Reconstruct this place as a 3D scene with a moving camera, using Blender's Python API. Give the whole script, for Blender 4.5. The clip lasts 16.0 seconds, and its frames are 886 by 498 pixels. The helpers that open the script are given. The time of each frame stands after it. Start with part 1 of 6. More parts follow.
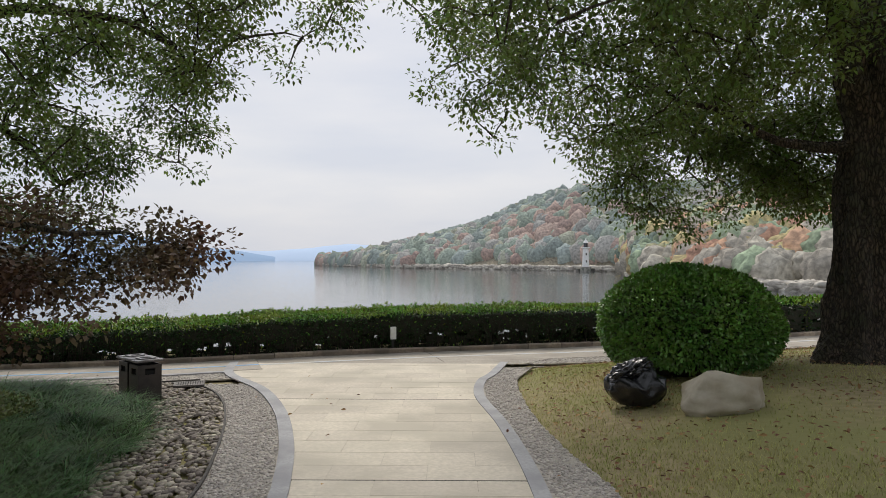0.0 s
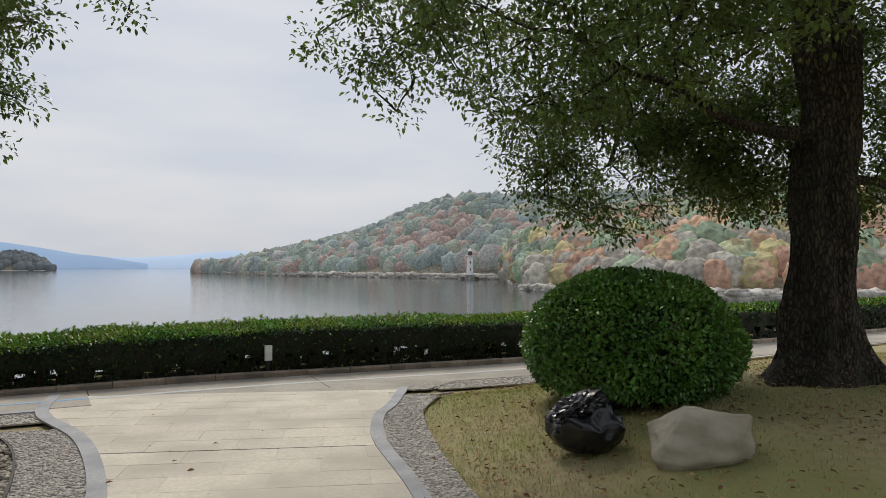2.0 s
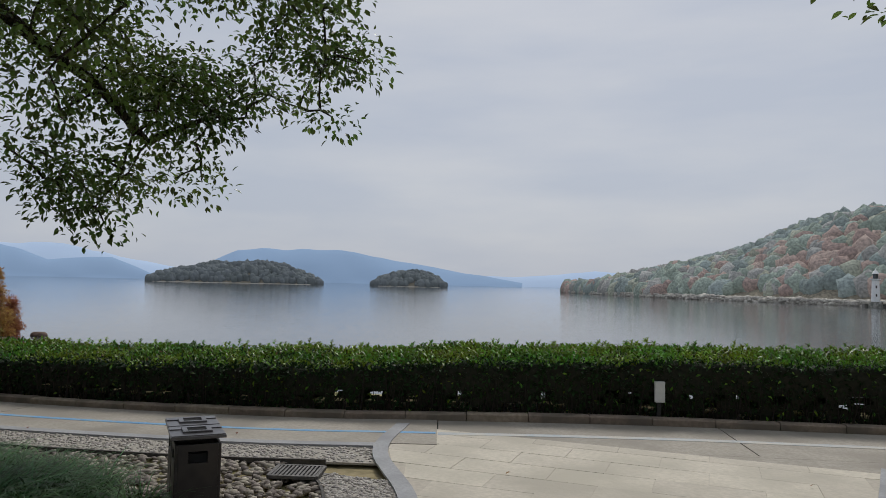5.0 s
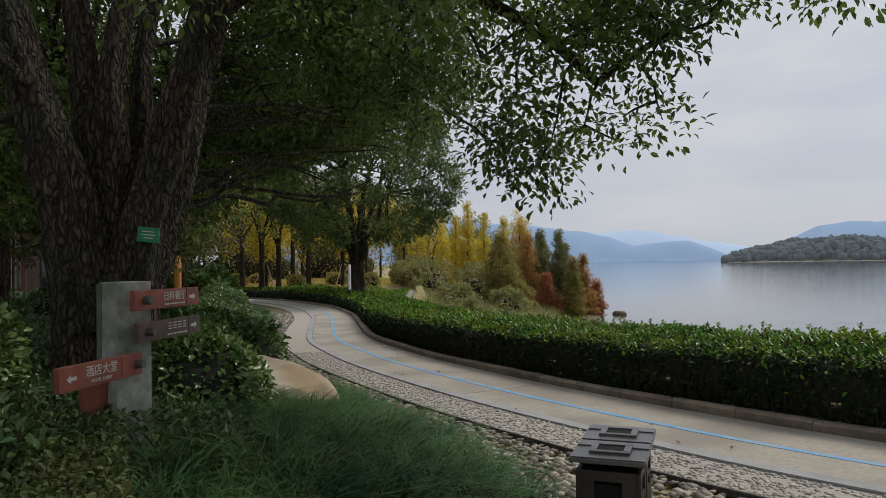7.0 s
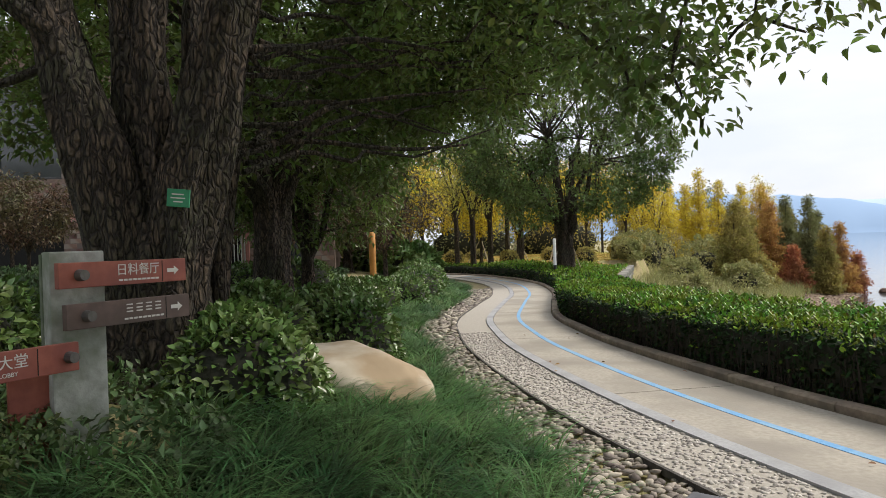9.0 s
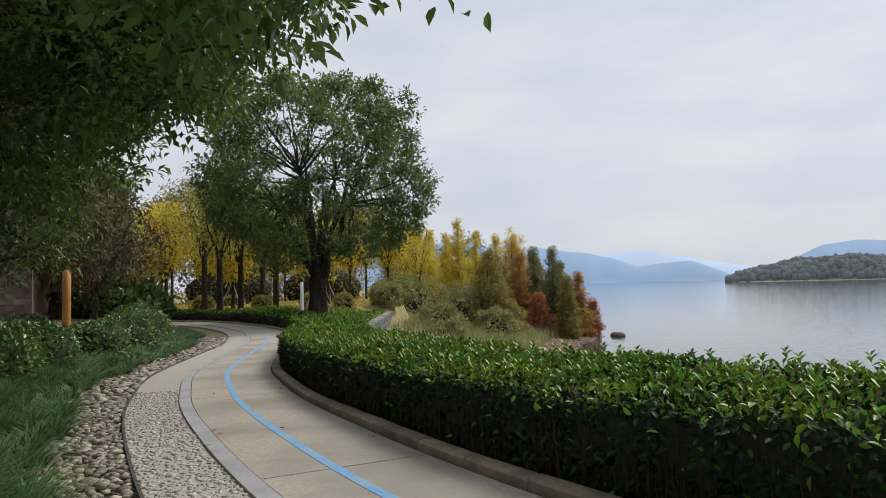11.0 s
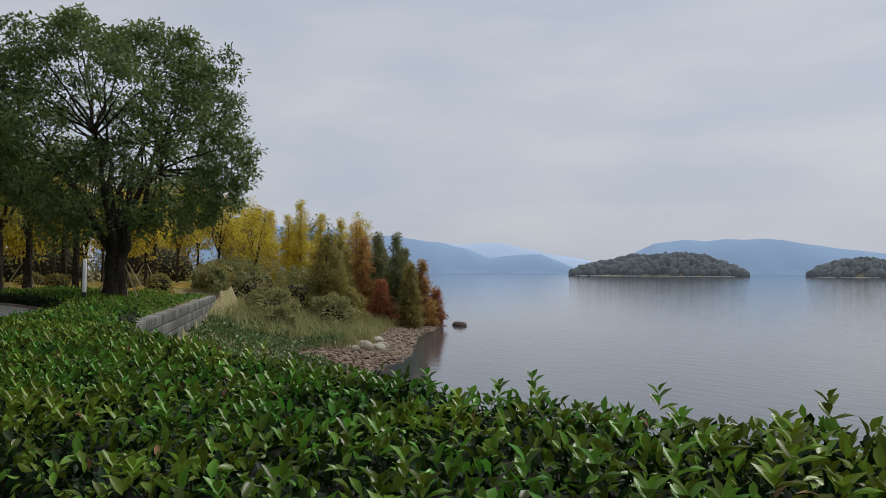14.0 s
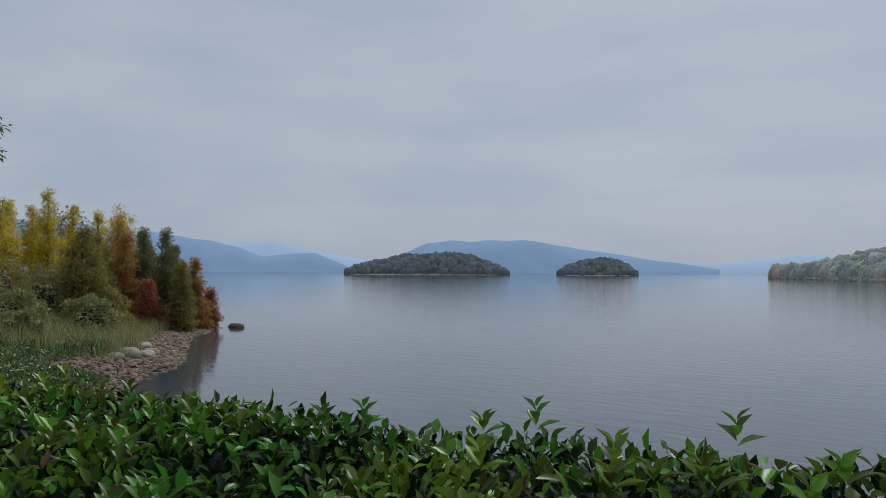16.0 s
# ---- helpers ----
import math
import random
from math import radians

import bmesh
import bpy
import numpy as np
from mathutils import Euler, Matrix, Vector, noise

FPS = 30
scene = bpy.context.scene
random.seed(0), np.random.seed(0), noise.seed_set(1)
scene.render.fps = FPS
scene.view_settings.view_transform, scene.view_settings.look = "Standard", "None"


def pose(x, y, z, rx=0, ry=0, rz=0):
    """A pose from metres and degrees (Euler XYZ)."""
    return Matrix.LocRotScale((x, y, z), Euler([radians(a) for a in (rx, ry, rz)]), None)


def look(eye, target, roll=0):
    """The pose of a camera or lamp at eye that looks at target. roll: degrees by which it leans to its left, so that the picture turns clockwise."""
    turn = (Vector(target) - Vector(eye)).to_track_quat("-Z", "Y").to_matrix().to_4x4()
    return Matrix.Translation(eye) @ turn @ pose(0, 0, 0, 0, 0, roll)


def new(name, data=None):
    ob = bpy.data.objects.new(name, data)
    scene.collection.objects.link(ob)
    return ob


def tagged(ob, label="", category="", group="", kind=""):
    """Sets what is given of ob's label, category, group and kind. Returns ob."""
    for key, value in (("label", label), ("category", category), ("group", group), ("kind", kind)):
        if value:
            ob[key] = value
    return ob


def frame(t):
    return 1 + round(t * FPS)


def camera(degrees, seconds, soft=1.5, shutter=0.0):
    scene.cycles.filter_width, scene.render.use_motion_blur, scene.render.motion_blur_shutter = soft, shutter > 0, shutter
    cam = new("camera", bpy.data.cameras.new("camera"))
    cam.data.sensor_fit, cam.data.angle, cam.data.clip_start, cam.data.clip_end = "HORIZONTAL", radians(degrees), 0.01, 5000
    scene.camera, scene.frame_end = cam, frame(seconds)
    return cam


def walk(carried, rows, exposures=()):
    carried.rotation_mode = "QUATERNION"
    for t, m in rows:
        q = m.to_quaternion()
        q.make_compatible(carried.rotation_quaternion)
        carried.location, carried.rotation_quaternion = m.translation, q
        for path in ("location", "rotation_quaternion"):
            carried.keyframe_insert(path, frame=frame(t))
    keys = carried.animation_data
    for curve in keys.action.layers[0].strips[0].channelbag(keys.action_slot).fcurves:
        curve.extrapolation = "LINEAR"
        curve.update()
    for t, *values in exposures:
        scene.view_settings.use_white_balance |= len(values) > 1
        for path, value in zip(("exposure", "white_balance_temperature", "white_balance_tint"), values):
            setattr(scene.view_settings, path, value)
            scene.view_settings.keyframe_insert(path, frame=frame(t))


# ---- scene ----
cam = camera(64.2, 16.0, 0.8)
PATH = [
    (0, (-0.026, -0.27, 1.887), (-0.06, 1.73, 1.917), -0.0),
    (0.5, (-0.017, 0.257, 1.861), (0.117, 2.252, 1.903), 0.3),
    (1, (-0.009, 0.804, 1.857), (0.27, 2.784, 1.899), 0.3),
    (1.5, (-0.028, 1.36, 1.847), (0.264, 3.338, 1.884), 0.2),
    (2, (-0.116, 1.9, 1.831), (0.174, 3.879, 1.884), 0.2),
    (2.5, (-0.146, 2.423, 1.816), (0.053, 4.411, 1.92), 1.0),
    (3, (-0.25, 2.957, 1.783), (-0.124, 4.951, 1.874), 1.5),
    (3.2, (-0.295, 3.152, 1.766), (-0.205, 5.148, 1.851), 1.6),
    (5.3, (-0.753, 5.212, 1.615), (-1.686, 6.977, 1.725), 1.4),
    (5.5, (-0.793, 5.431, 1.585), (-1.883, 7.104, 1.7), 1.5),
    (6, (-0.919, 5.899, 1.574), (-2.316, 7.326, 1.701), 1.3),
    (6.4, (-1.056, 6.271, 1.56), (-2.636, 7.493, 1.658), 0.7),
    (6.5, (-1.085, 6.358, 1.551), (-2.711, 7.519, 1.637), 0.4),
    (7, (-1.235, 6.804, 1.529), (-3.049, 7.645, 1.569), -0.9),
    (7.5, (-1.464, 7.205, 1.499), (-3.386, 7.758, 1.515), -1.6),
    (8, (-1.702, 7.579, 1.484), (-3.682, 7.867, 1.479), -2.0),
    (8.2, (-1.804, 7.71, 1.485), (-3.793, 7.917, 1.468), -1.9),
    (10.3, (-3.482, 9.2, 1.285), (-5.428, 9.653, 1.361), -1.5),
    (10.5, (-3.597, 9.336, 1.285), (-5.516, 9.892, 1.371), -1.3),
    (11, (-3.887, 9.702, 1.246), (-5.702, 10.535, 1.35), -1.4),
    (11.5, (-4.042, 10.102, 1.238), (-5.736, 11.159, 1.36), -0.8),
    (12, (-4.215, 10.478, 1.218), (-5.726, 11.782, 1.347), -0.3),
    (12.5, (-4.424, 10.924, 1.197), (-5.814, 12.357, 1.318), -0.3),
    (13, (-4.657, 11.288, 1.183), (-6.082, 12.689, 1.269), -0.0),
    (13.5, (-4.996, 11.63, 1.171), (-6.527, 12.915, 1.246), 0.3),
    (14, (-5.264, 11.906, 1.169), (-6.877, 13.087, 1.233), 0.3),
    (14.5, (-5.577, 11.98, 1.166), (-7.136, 13.229, 1.24), 0.5),
    (15, (-5.87, 12.07, 1.148), (-7.329, 13.436, 1.238), 0.3),
    (15.5, (-6.16, 12.1, 1.137), (-7.487, 13.593, 1.226), 0.6),
    (16, (-6.426, 12.07, 1.131), (-7.592, 13.694, 1.195), 0.2),
]
walk(cam, [(t, look(eye, target, roll)) for t, eye, target, roll in PATH],
     exposures=[(0, 0.2, 6620, 11), (1.5, 0.1, 6550, 10), (3, -0.1, 6500, 10), (5.5, -0.3, 6250, 10), (6.5, -0.06, 6400, 10), (7, -0.1, 6500, 10), (7.5, 0.25, 6600, 10), (8, 0.76, 6650, 11),
                (10.5, 0.36, 6600, 10), (11.5, 0.0, 6400, 10), (12.0, -0.17, 6350, 10), (12.5, -0.22, 6350, 10), (14.5, -0.2, 6280, 10), (15.2, -0.33, 6150, 10), (16, -0.5, 5900, 6)])

# ---------------------------------------------------------------- world, sun
world = bpy.data.worlds.new("world")
scene.world = world
world.use_nodes = True
wn, wl = world.node_tree.nodes, world.node_tree.links
wn.clear()
w_out = wn.new("ShaderNodeOutputWorld")
w_bg = wn.new("ShaderNodeBackground")
w_sky = wn.new("ShaderNodeTexSky")
w_sky.sky_type, w_sky.sun_disc = "NISHITA", False
w_sky.sun_elevation, w_sky.sun_rotation = radians(50), radians(-8)
w_sky.air_density, w_sky.dust_density = 1.0, 4.0
w_noise = wn.new("ShaderNodeTexNoise")
w_noise.inputs["Scale"].default_value, w_noise.inputs["Detail"].default_value = 3.0, 6.0
w_tc, w_map = wn.new("ShaderNodeTexCoord"), wn.new("ShaderNodeMapping")
w_map.inputs["Scale"].default_value = (1.0, 1.3, 4.5)
wl.new(w_tc.outputs["Generated"], w_map.inputs["Vector"])
wl.new(w_map.outputs[0], w_noise.inputs["Vector"])
w_ramp = wn.new("ShaderNodeValToRGB")
w_ramp.color_ramp.elements[0].position, w_ramp.color_ramp.elements[1].position = 0.35, 0.7
w_ramp.color_ramp.elements[0].color, w_ramp.color_ramp.elements[1].color = (5.6, 6.05, 6.9, 1), (6.75, 6.95, 7.35, 1)
w_mix = wn.new("ShaderNodeMixRGB")
w_mix.inputs[0].default_value = 0.88
wl.new(w_noise.outputs["Fac"], w_ramp.inputs["Fac"])
wl.new(w_sky.outputs["Color"], w_mix.inputs[1])
wl.new(w_ramp.outputs["Color"], w_mix.inputs[2])
wl.new(w_mix.outputs[0], w_bg.inputs["Color"])
w_bg.inputs["Strength"].default_value = 0.1
wl.new(w_bg.outputs[0], w_out.inputs["Surface"])

sun_data = bpy.data.lights.new("sun", "SUN")
sun_data.energy, sun_data.angle, sun_data.color = 2.0, radians(18), (1.0, 0.95, 0.87)
sun = new("sun", sun_data)
sun.rotation_euler = (radians(-40), 0, radians(8))
scene.view_settings.exposure = 0.0

# ---------------------------------------------------------------- materials
RNG = np.random.default_rng(7)


def material(name, c1, c2, rough=0.8, scale=6.0, bump=0.2, detail=8.0, metal=0.0, c3=None, big=0.6, island=0.0,
             translucent=0.0, specular=0.5, voronoi=0.0, random_obj=0.0, glow=0.0, stretch=None, relief=0.02):
    """A node material: two colours mixed by noise, a third by a larger noise, relief by noise or cells."""
    m = bpy.data.materials.new(name)
    m.use_nodes = True
    n, l = m.node_tree.nodes, m.node_tree.links
    b = n["Principled BSDF"]
    b.inputs["Roughness"].default_value, b.inputs["Metallic"].default_value = rough, metal
    b.inputs["Specular IOR Level"].default_value = specular
    tc = n.new("ShaderNodeTexCoord")
    no = n.new("ShaderNodeTexNoise")
    no.inputs["Scale"].default_value, no.inputs["Detail"].default_value = scale, detail
    if stretch:
        mp = n.new("ShaderNodeMapping")
        mp.inputs["Scale"].default_value = stretch
        l.new(tc.outputs["Object"], mp.inputs["Vector"])
        l.new(mp.outputs[0], no.inputs["Vector"])
    else:
        l.new(tc.outputs["Object"], no.inputs["Vector"])
    ramp = n.new("ShaderNodeValToRGB")
    ramp.color_ramp.elements[0].position, ramp.color_ramp.elements[1].position = 0.35, 0.65
    ramp.color_ramp.elements[0].color, ramp.color_ramp.elements[1].color = (*c1, 1), (*c2, 1)
    l.new(no.outputs["Fac"], ramp.inputs["Fac"])
    col = ramp.outputs["Color"]
    if c3:
        no2 = n.new("ShaderNodeTexNoise")
        no2.inputs["Scale"].default_value, no2.inputs["Detail"].default_value = big, 5.0
        l.new(tc.outputs["Object"], no2.inputs["Vector"])
        r2 = n.new("ShaderNodeValToRGB")
        r2.color_ramp.elements[0].position, r2.color_ramp.elements[1].position = 0.42, 0.62
        l.new(no2.outputs["Fac"], r2.inputs["Fac"])
        mx = n.new("ShaderNodeMixRGB")
        l.new(r2.outputs["Color"], mx.inputs[0])
        l.new(col, mx.inputs[1])
        mx.inputs[2].default_value = (*c3, 1)
        col = mx.outputs[0]
    if island or random_obj:
        hs = n.new("ShaderNodeHueSaturation")
        if island:
            src = n.new("ShaderNodeNewGeometry").outputs["Random Per Island"]
        else:
            src = n.new("ShaderNodeObjectInfo").outputs["Random"]
        amt = island or random_obj
        mr = n.new("ShaderNodeMapRange")
        mr.inputs["To Min"].default_value, mr.inputs["To Max"].default_value = 1 - amt, 1 + amt
        l.new(src, mr.inputs["Value"])
        l.new(mr.outputs[0], hs.inputs["Value"])
        mr2 = n.new("ShaderNodeMapRange")
        mr2.inputs["To Min"].default_value, mr2.inputs["To Max"].default_value = 0.5 - amt * 0.05, 0.5 + amt * 0.05
        l.new(src, mr2.inputs["Value"])
        l.new(mr2.outputs[0], hs.inputs["Hue"])
        l.new(col, hs.inputs["Color"])
        col = hs.outputs["Color"]
    l.new(col, b.inputs["Base Color"])
    if bump:
        bp = n.new("ShaderNodeBump")
        bp.inputs["Strength"].default_value, bp.inputs["Distance"].default_value = bump, relief
        if voronoi:
            vo = n.new("ShaderNodeTexVoronoi")
            vo.inputs["Scale"].default_value = voronoi
            l.new(tc.outputs["Object"], vo.inputs["Vector"])
            inv = n.new("ShaderNodeMath")
            inv.operation = "SUBTRACT"
            inv.inputs[0].default_value = 1.0
            l.new(vo.outputs["Distance"], inv.inputs[1])
            l.new(inv.outputs[0], bp.inputs["Height"])
        else:
            l.new(no.outputs["Fac"], bp.inputs["Height"])
        l.new(bp.outputs[0], b.inputs["Normal"])
    out = n["Material Output"]
    if translucent:
        tr = n.new("ShaderNodeBsdfTranslucent")
        l.new(col, tr.inputs["Color"])
        ms = n.new("ShaderNodeMixShader")
        ms.inputs[0].default_value = translucent
        l.new(b.outputs[0], ms.inputs[1])
        l.new(tr.outputs[0], ms.inputs[2])
        l.new(ms.outputs[0], out.inputs["Surface"])
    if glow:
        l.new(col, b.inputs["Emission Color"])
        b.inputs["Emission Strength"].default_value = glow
    return m


M = {}
M["earth"] = material("earth", (0.25, 0.205, 0.105), (0.37, 0.30, 0.165), 0.95, 9, 0.6, c3=(0.25, 0.24, 0.09), big=0.5)
M["lawn"] = material("lawn_blades", (0.30, 0.33, 0.09), (0.46, 0.42, 0.17), 0.8, 1.2, 0.0, island=0.35, translucent=0.25)
M["fallen"] = material("fallen_leaf", (0.22, 0.10, 0.05), (0.34, 0.2, 0.09), 0.8, 3, 0.1, island=0.5)
M["mondo"] = material("mondo_grass", (0.045, 0.11, 0.038), (0.15, 0.25, 0.085), 0.5, 2.0, 0.0, island=0.7, translucent=0.25, specular=0.3)
M["concrete"] = material("concrete", (0.36, 0.325, 0.27), (0.45, 0.405, 0.34), 0.85, 25, 0.15, c3=(0.30, 0.27, 0.225), big=0.9)
M["paver"] = material("paver", (0.58, 0.525, 0.43), (0.68, 0.615, 0.51), 0.85, 25, 0.15, c3=(0.5, 0.455, 0.37), big=0.9, random_obj=0.06)
M["grout"] = material("grout", (0.48, 0.43, 0.355), (0.56, 0.505, 0.42), 0.9, 25, 0.1)
M["roundleaf"] = material("broad_leaf", (0.095, 0.155, 0.045), (0.19, 0.25, 0.08), 0.42, 0.5, 0.0, island=0.45, translucent=0.4)
M["limeleaf"] = material("yellow_green_leaf", (0.26, 0.27, 0.06), (0.42, 0.38, 0.07), 0.5, 0.5, 0.0, island=0.35, translucent=0.4)
M["band"] = material("grey_stone_band", (0.34, 0.34, 0.35), (0.42, 0.42, 0.43), 0.8, 40, 0.1, c3=(0.30, 0.30, 0.31), big=2)
M["mortar"] = material("mortar", (0.36, 0.33, 0.28), (0.45, 0.41, 0.36), 0.95, 30, 0.3)
M["pebble"] = material("set_pebble", (0.36, 0.325, 0.29), (0.48, 0.44, 0.395), 0.7, 12, 0.1, island=0.28)
M["riverstone"] = material("river_stone", (0.19, 0.16, 0.13), (0.40, 0.345, 0.285), 0.75, 10, 0.2, island=0.55)
M["kerb"] = material("kerb_stone", (0.29, 0.225, 0.17), (0.40, 0.315, 0.24), 0.85, 20, 0.3, c3=(0.22, 0.18, 0.14), big=3, random_obj=0.18)
M["bluepaint"] = material("blue_paint", (0.12, 0.33, 0.62), (0.2, 0.42, 0.68), 0.7, 30, 0.1, c3=(0.25, 0.42, 0.58), big=4)
M["wornblue"] = material("worn_blue_paint", (0.42, 0.46, 0.49), (0.52, 0.52, 0.51), 0.8, 18, 0.1, c3=(0.58, 0.54, 0.47), big=2.5)
# near-black: shade inside foliage put into colour; also fills paving joints
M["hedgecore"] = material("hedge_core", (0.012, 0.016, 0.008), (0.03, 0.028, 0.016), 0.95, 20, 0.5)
# two leaf tones put the inner shade and the lit top into colour
M["hedgedeep"] = material("hedge_leaf_old_shaded", (0.012, 0.034, 0.008), (0.027, 0.06, 0.014), 0.5, 1.5, 0.0, island=0.4, translucent=0.1, specular=0.2)
M["hedgeleaf"] = material("hedge_leaf_young_lit", (0.068, 0.165, 0.02), (0.135, 0.265, 0.03), 0.28, 1.5, 0.0, c3=(0.2, 0.275, 0.03), big=1.2, island=0.65, translucent=0.26, specular=0.2)
M["twig"] = material("twig", (0.022, 0.016, 0.012), (0.045, 0.032, 0.024), 0.9, 30, 0.3)
M["bark"] = material("bark", (0.042, 0.03, 0.023), (0.165, 0.12, 0.084), 0.95, 26, 1.0, c3=(0.07, 0.066, 0.042), big=2.2, stretch=(1, 1, 0.22), relief=0.07)
M["camphor"] = material("camphor_leaf", (0.075, 0.125, 0.028), (0.16, 0.215, 0.05), 0.33, 0.8, 0.0, island=0.5, translucent=0.42)
M["bushleaf"] = material("bush_leaf", (0.08, 0.185, 0.03), (0.165, 0.31, 0.05), 0.33, 1.5, 0.0, island=0.4, translucent=0.2)
M["shrubleaf"] = material("shrub_leaf", (0.075, 0.145, 0.037), (0.165, 0.24, 0.07), 0.26, 1.5, 0.0, island=0.4, translucent=0.2)
M["mapleleaf"] = material("maple_leaf", (0.105, 0.052, 0.032), (0.09, 0.095, 0.038), 0.6, 1.0, 0.0, island=0.4, translucent=0.3)
M["pinkleaf"] = material("pink_leaf", (0.42, 0.17, 0.18), (0.52, 0.28, 0.27), 0.6, 1.0, 0.0, island=0.3, translucent=0.3)
M["ginkgo"] = material("ginkgo_leaf", (0.58, 0.45, 0.035), (0.70, 0.57, 0.08), 0.6, 0.5, 0.0, island=0.3, translucent=0.5)
M["rust"] = material("rust_needles", (0.46, 0.24, 0.08), (0.52, 0.33, 0.11), 0.7, 0.4, 0.0, island=0.35, translucent=0.4)
M["olive"] = material("olive_needles", (0.28, 0.26, 0.08), (0.40, 0.31, 0.09), 0.7, 0.4, 0.0, island=0.35, translucent=0.4)
M["gold"] = material("gold_needles", (0.60, 0.40, 0.06), (0.66, 0.46, 0.09), 0.7, 0.4, 0.0, island=0.3, translucent=0.4)
M["darkneedle"] = material("dark_needles", (0.18, 0.20, 0.085), (0.27, 0.265, 0.11), 0.7, 0.4, 0.0, island=0.35, translucent=0.4)
M["crimson"] = material("crimson_needles", (0.42, 0.14, 0.07), (0.42, 0.21, 0.1), 0.7, 0.4, 0.0, island=0.35, translucent=0.4)
M["reed"] = material("reed_leaf", (0.24, 0.26, 0.09), (0.42, 0.39, 0.17), 0.7, 0.6, 0.0, island=0.35, translucent=0.25)
M["rock"] = material("rock", (0.40, 0.36, 0.28), (0.52, 0.47, 0.38), 0.85, 7, 0.35, c3=(0.34, 0.29, 0.21), big=2.0)
M["wallstone"] = material("wall_block", (0.2, 0.19, 0.17), (0.33, 0.31, 0.28), 0.9, 6, 0.5, c3=(0.11, 0.115, 0.095), big=0.8, random_obj=0.38)
M["water"] = material("lake_water", (0.068, 0.083, 0.093), (0.08, 0.096, 0.107), 0.05, 0.35, 0.0)


def rgb_plain(name, c, rough=0.5, metal=0.0):
    return material(name, tuple(v * 0.9 for v in c), tuple(min(1, v * 1.08) for v in c), rough, 18, 0.06, metal=metal)


# furrows between the plates of the bark
_n, _l = M["bark"].node_tree.nodes, M["bark"].node_tree.links
_tc, _mp, _vo = _n.new("ShaderNodeTexCoord"), _n.new("ShaderNodeMapping"), _n.new("ShaderNodeTexVoronoi")
_mp.inputs["Scale"].default_value = (24, 24, 6.5)
_vo.feature = "DISTANCE_TO_EDGE"
_vo.inputs["Scale"].default_value = 1.0
_wp = _n.new("ShaderNodeTexNoise")
_wp.inputs["Scale"].default_value = 7.0
_add = _n.new("ShaderNodeVectorMath")
_add.operation = "MULTIPLY_ADD"
_add.inputs[1].default_value = (0.09, 0.09, 0.09)
_l.new(_tc.outputs["Object"], _wp.inputs["Vector"])
_l.new(_wp.outputs["Color"], _add.inputs[0])
_l.new(_tc.outputs["Object"], _add.inputs[2])
_l.new(_add.outputs[0], _mp.inputs["Vector"])
_l.new(_mp.outputs[0], _vo.inputs["Vector"])
_rp = _n.new("ShaderNodeMapRange")
_rp.inputs["From Max"].default_value, _rp.inputs["To Min"].default_value = 0.22, 0.0
_l.new(_vo.outputs["Distance"], _rp.inputs["Value"])
_mx = _n.new("ShaderNodeMixRGB")
_l.new(_rp.outputs[0], _mx.inputs[0])
_mx.inputs[1].default_value = (0.022, 0.016, 0.012, 1)
_bs = _n["Principled BSDF"]
_l.new(_bs.inputs["Base Color"].links[0].from_socket, _mx.inputs[2])
_l.new(_mx.outputs[0], _bs.inputs["Base Color"])
_b2 = _n.new("ShaderNodeBump")
_b2.inputs["Strength"].default_value, _b2.inputs["Distance"].default_value = 0.9, 0.03
_l.new(_rp.outputs[0], _b2.inputs["Height"])
_l.new(_bs.inputs["Normal"].links[0].from_socket, _b2.inputs["Normal"])
_l.new(_b2.outputs[0], _bs.inputs["Normal"])

# ripples of the lake
_n, _l = M["water"].node_tree.nodes, M["water"].node_tree.links
_tc = _n.new("ShaderNodeTexCoord")
_mp = _n.new("ShaderNodeMapping")
_mp.inputs["Scale"].default_value = (0.5, 1.6, 1.0)
_mp.inputs["Rotation"].default_value = (0, 0, radians(25))
_l.new(_tc.outputs["Object"], _mp.inputs["Vector"])
_w1 = _n.new("ShaderNodeTexNoise")
_w1.inputs["Scale"].default_value, _w1.inputs["Detail"].default_value = 1.2, 4
_l.new(_mp.outputs[0], _w1.inputs["Vector"])
_bp = _n.new("ShaderNodeBump")
_bp.inputs["Strength"].default_value, _bp.inputs["Distance"].default_value = 0.22, 0.1
_l.new(_w1.outputs["Fac"], _bp.inputs["Height"])
_l.new(_bp.outputs[0], _n["Principled BSDF"].inputs["Normal"])

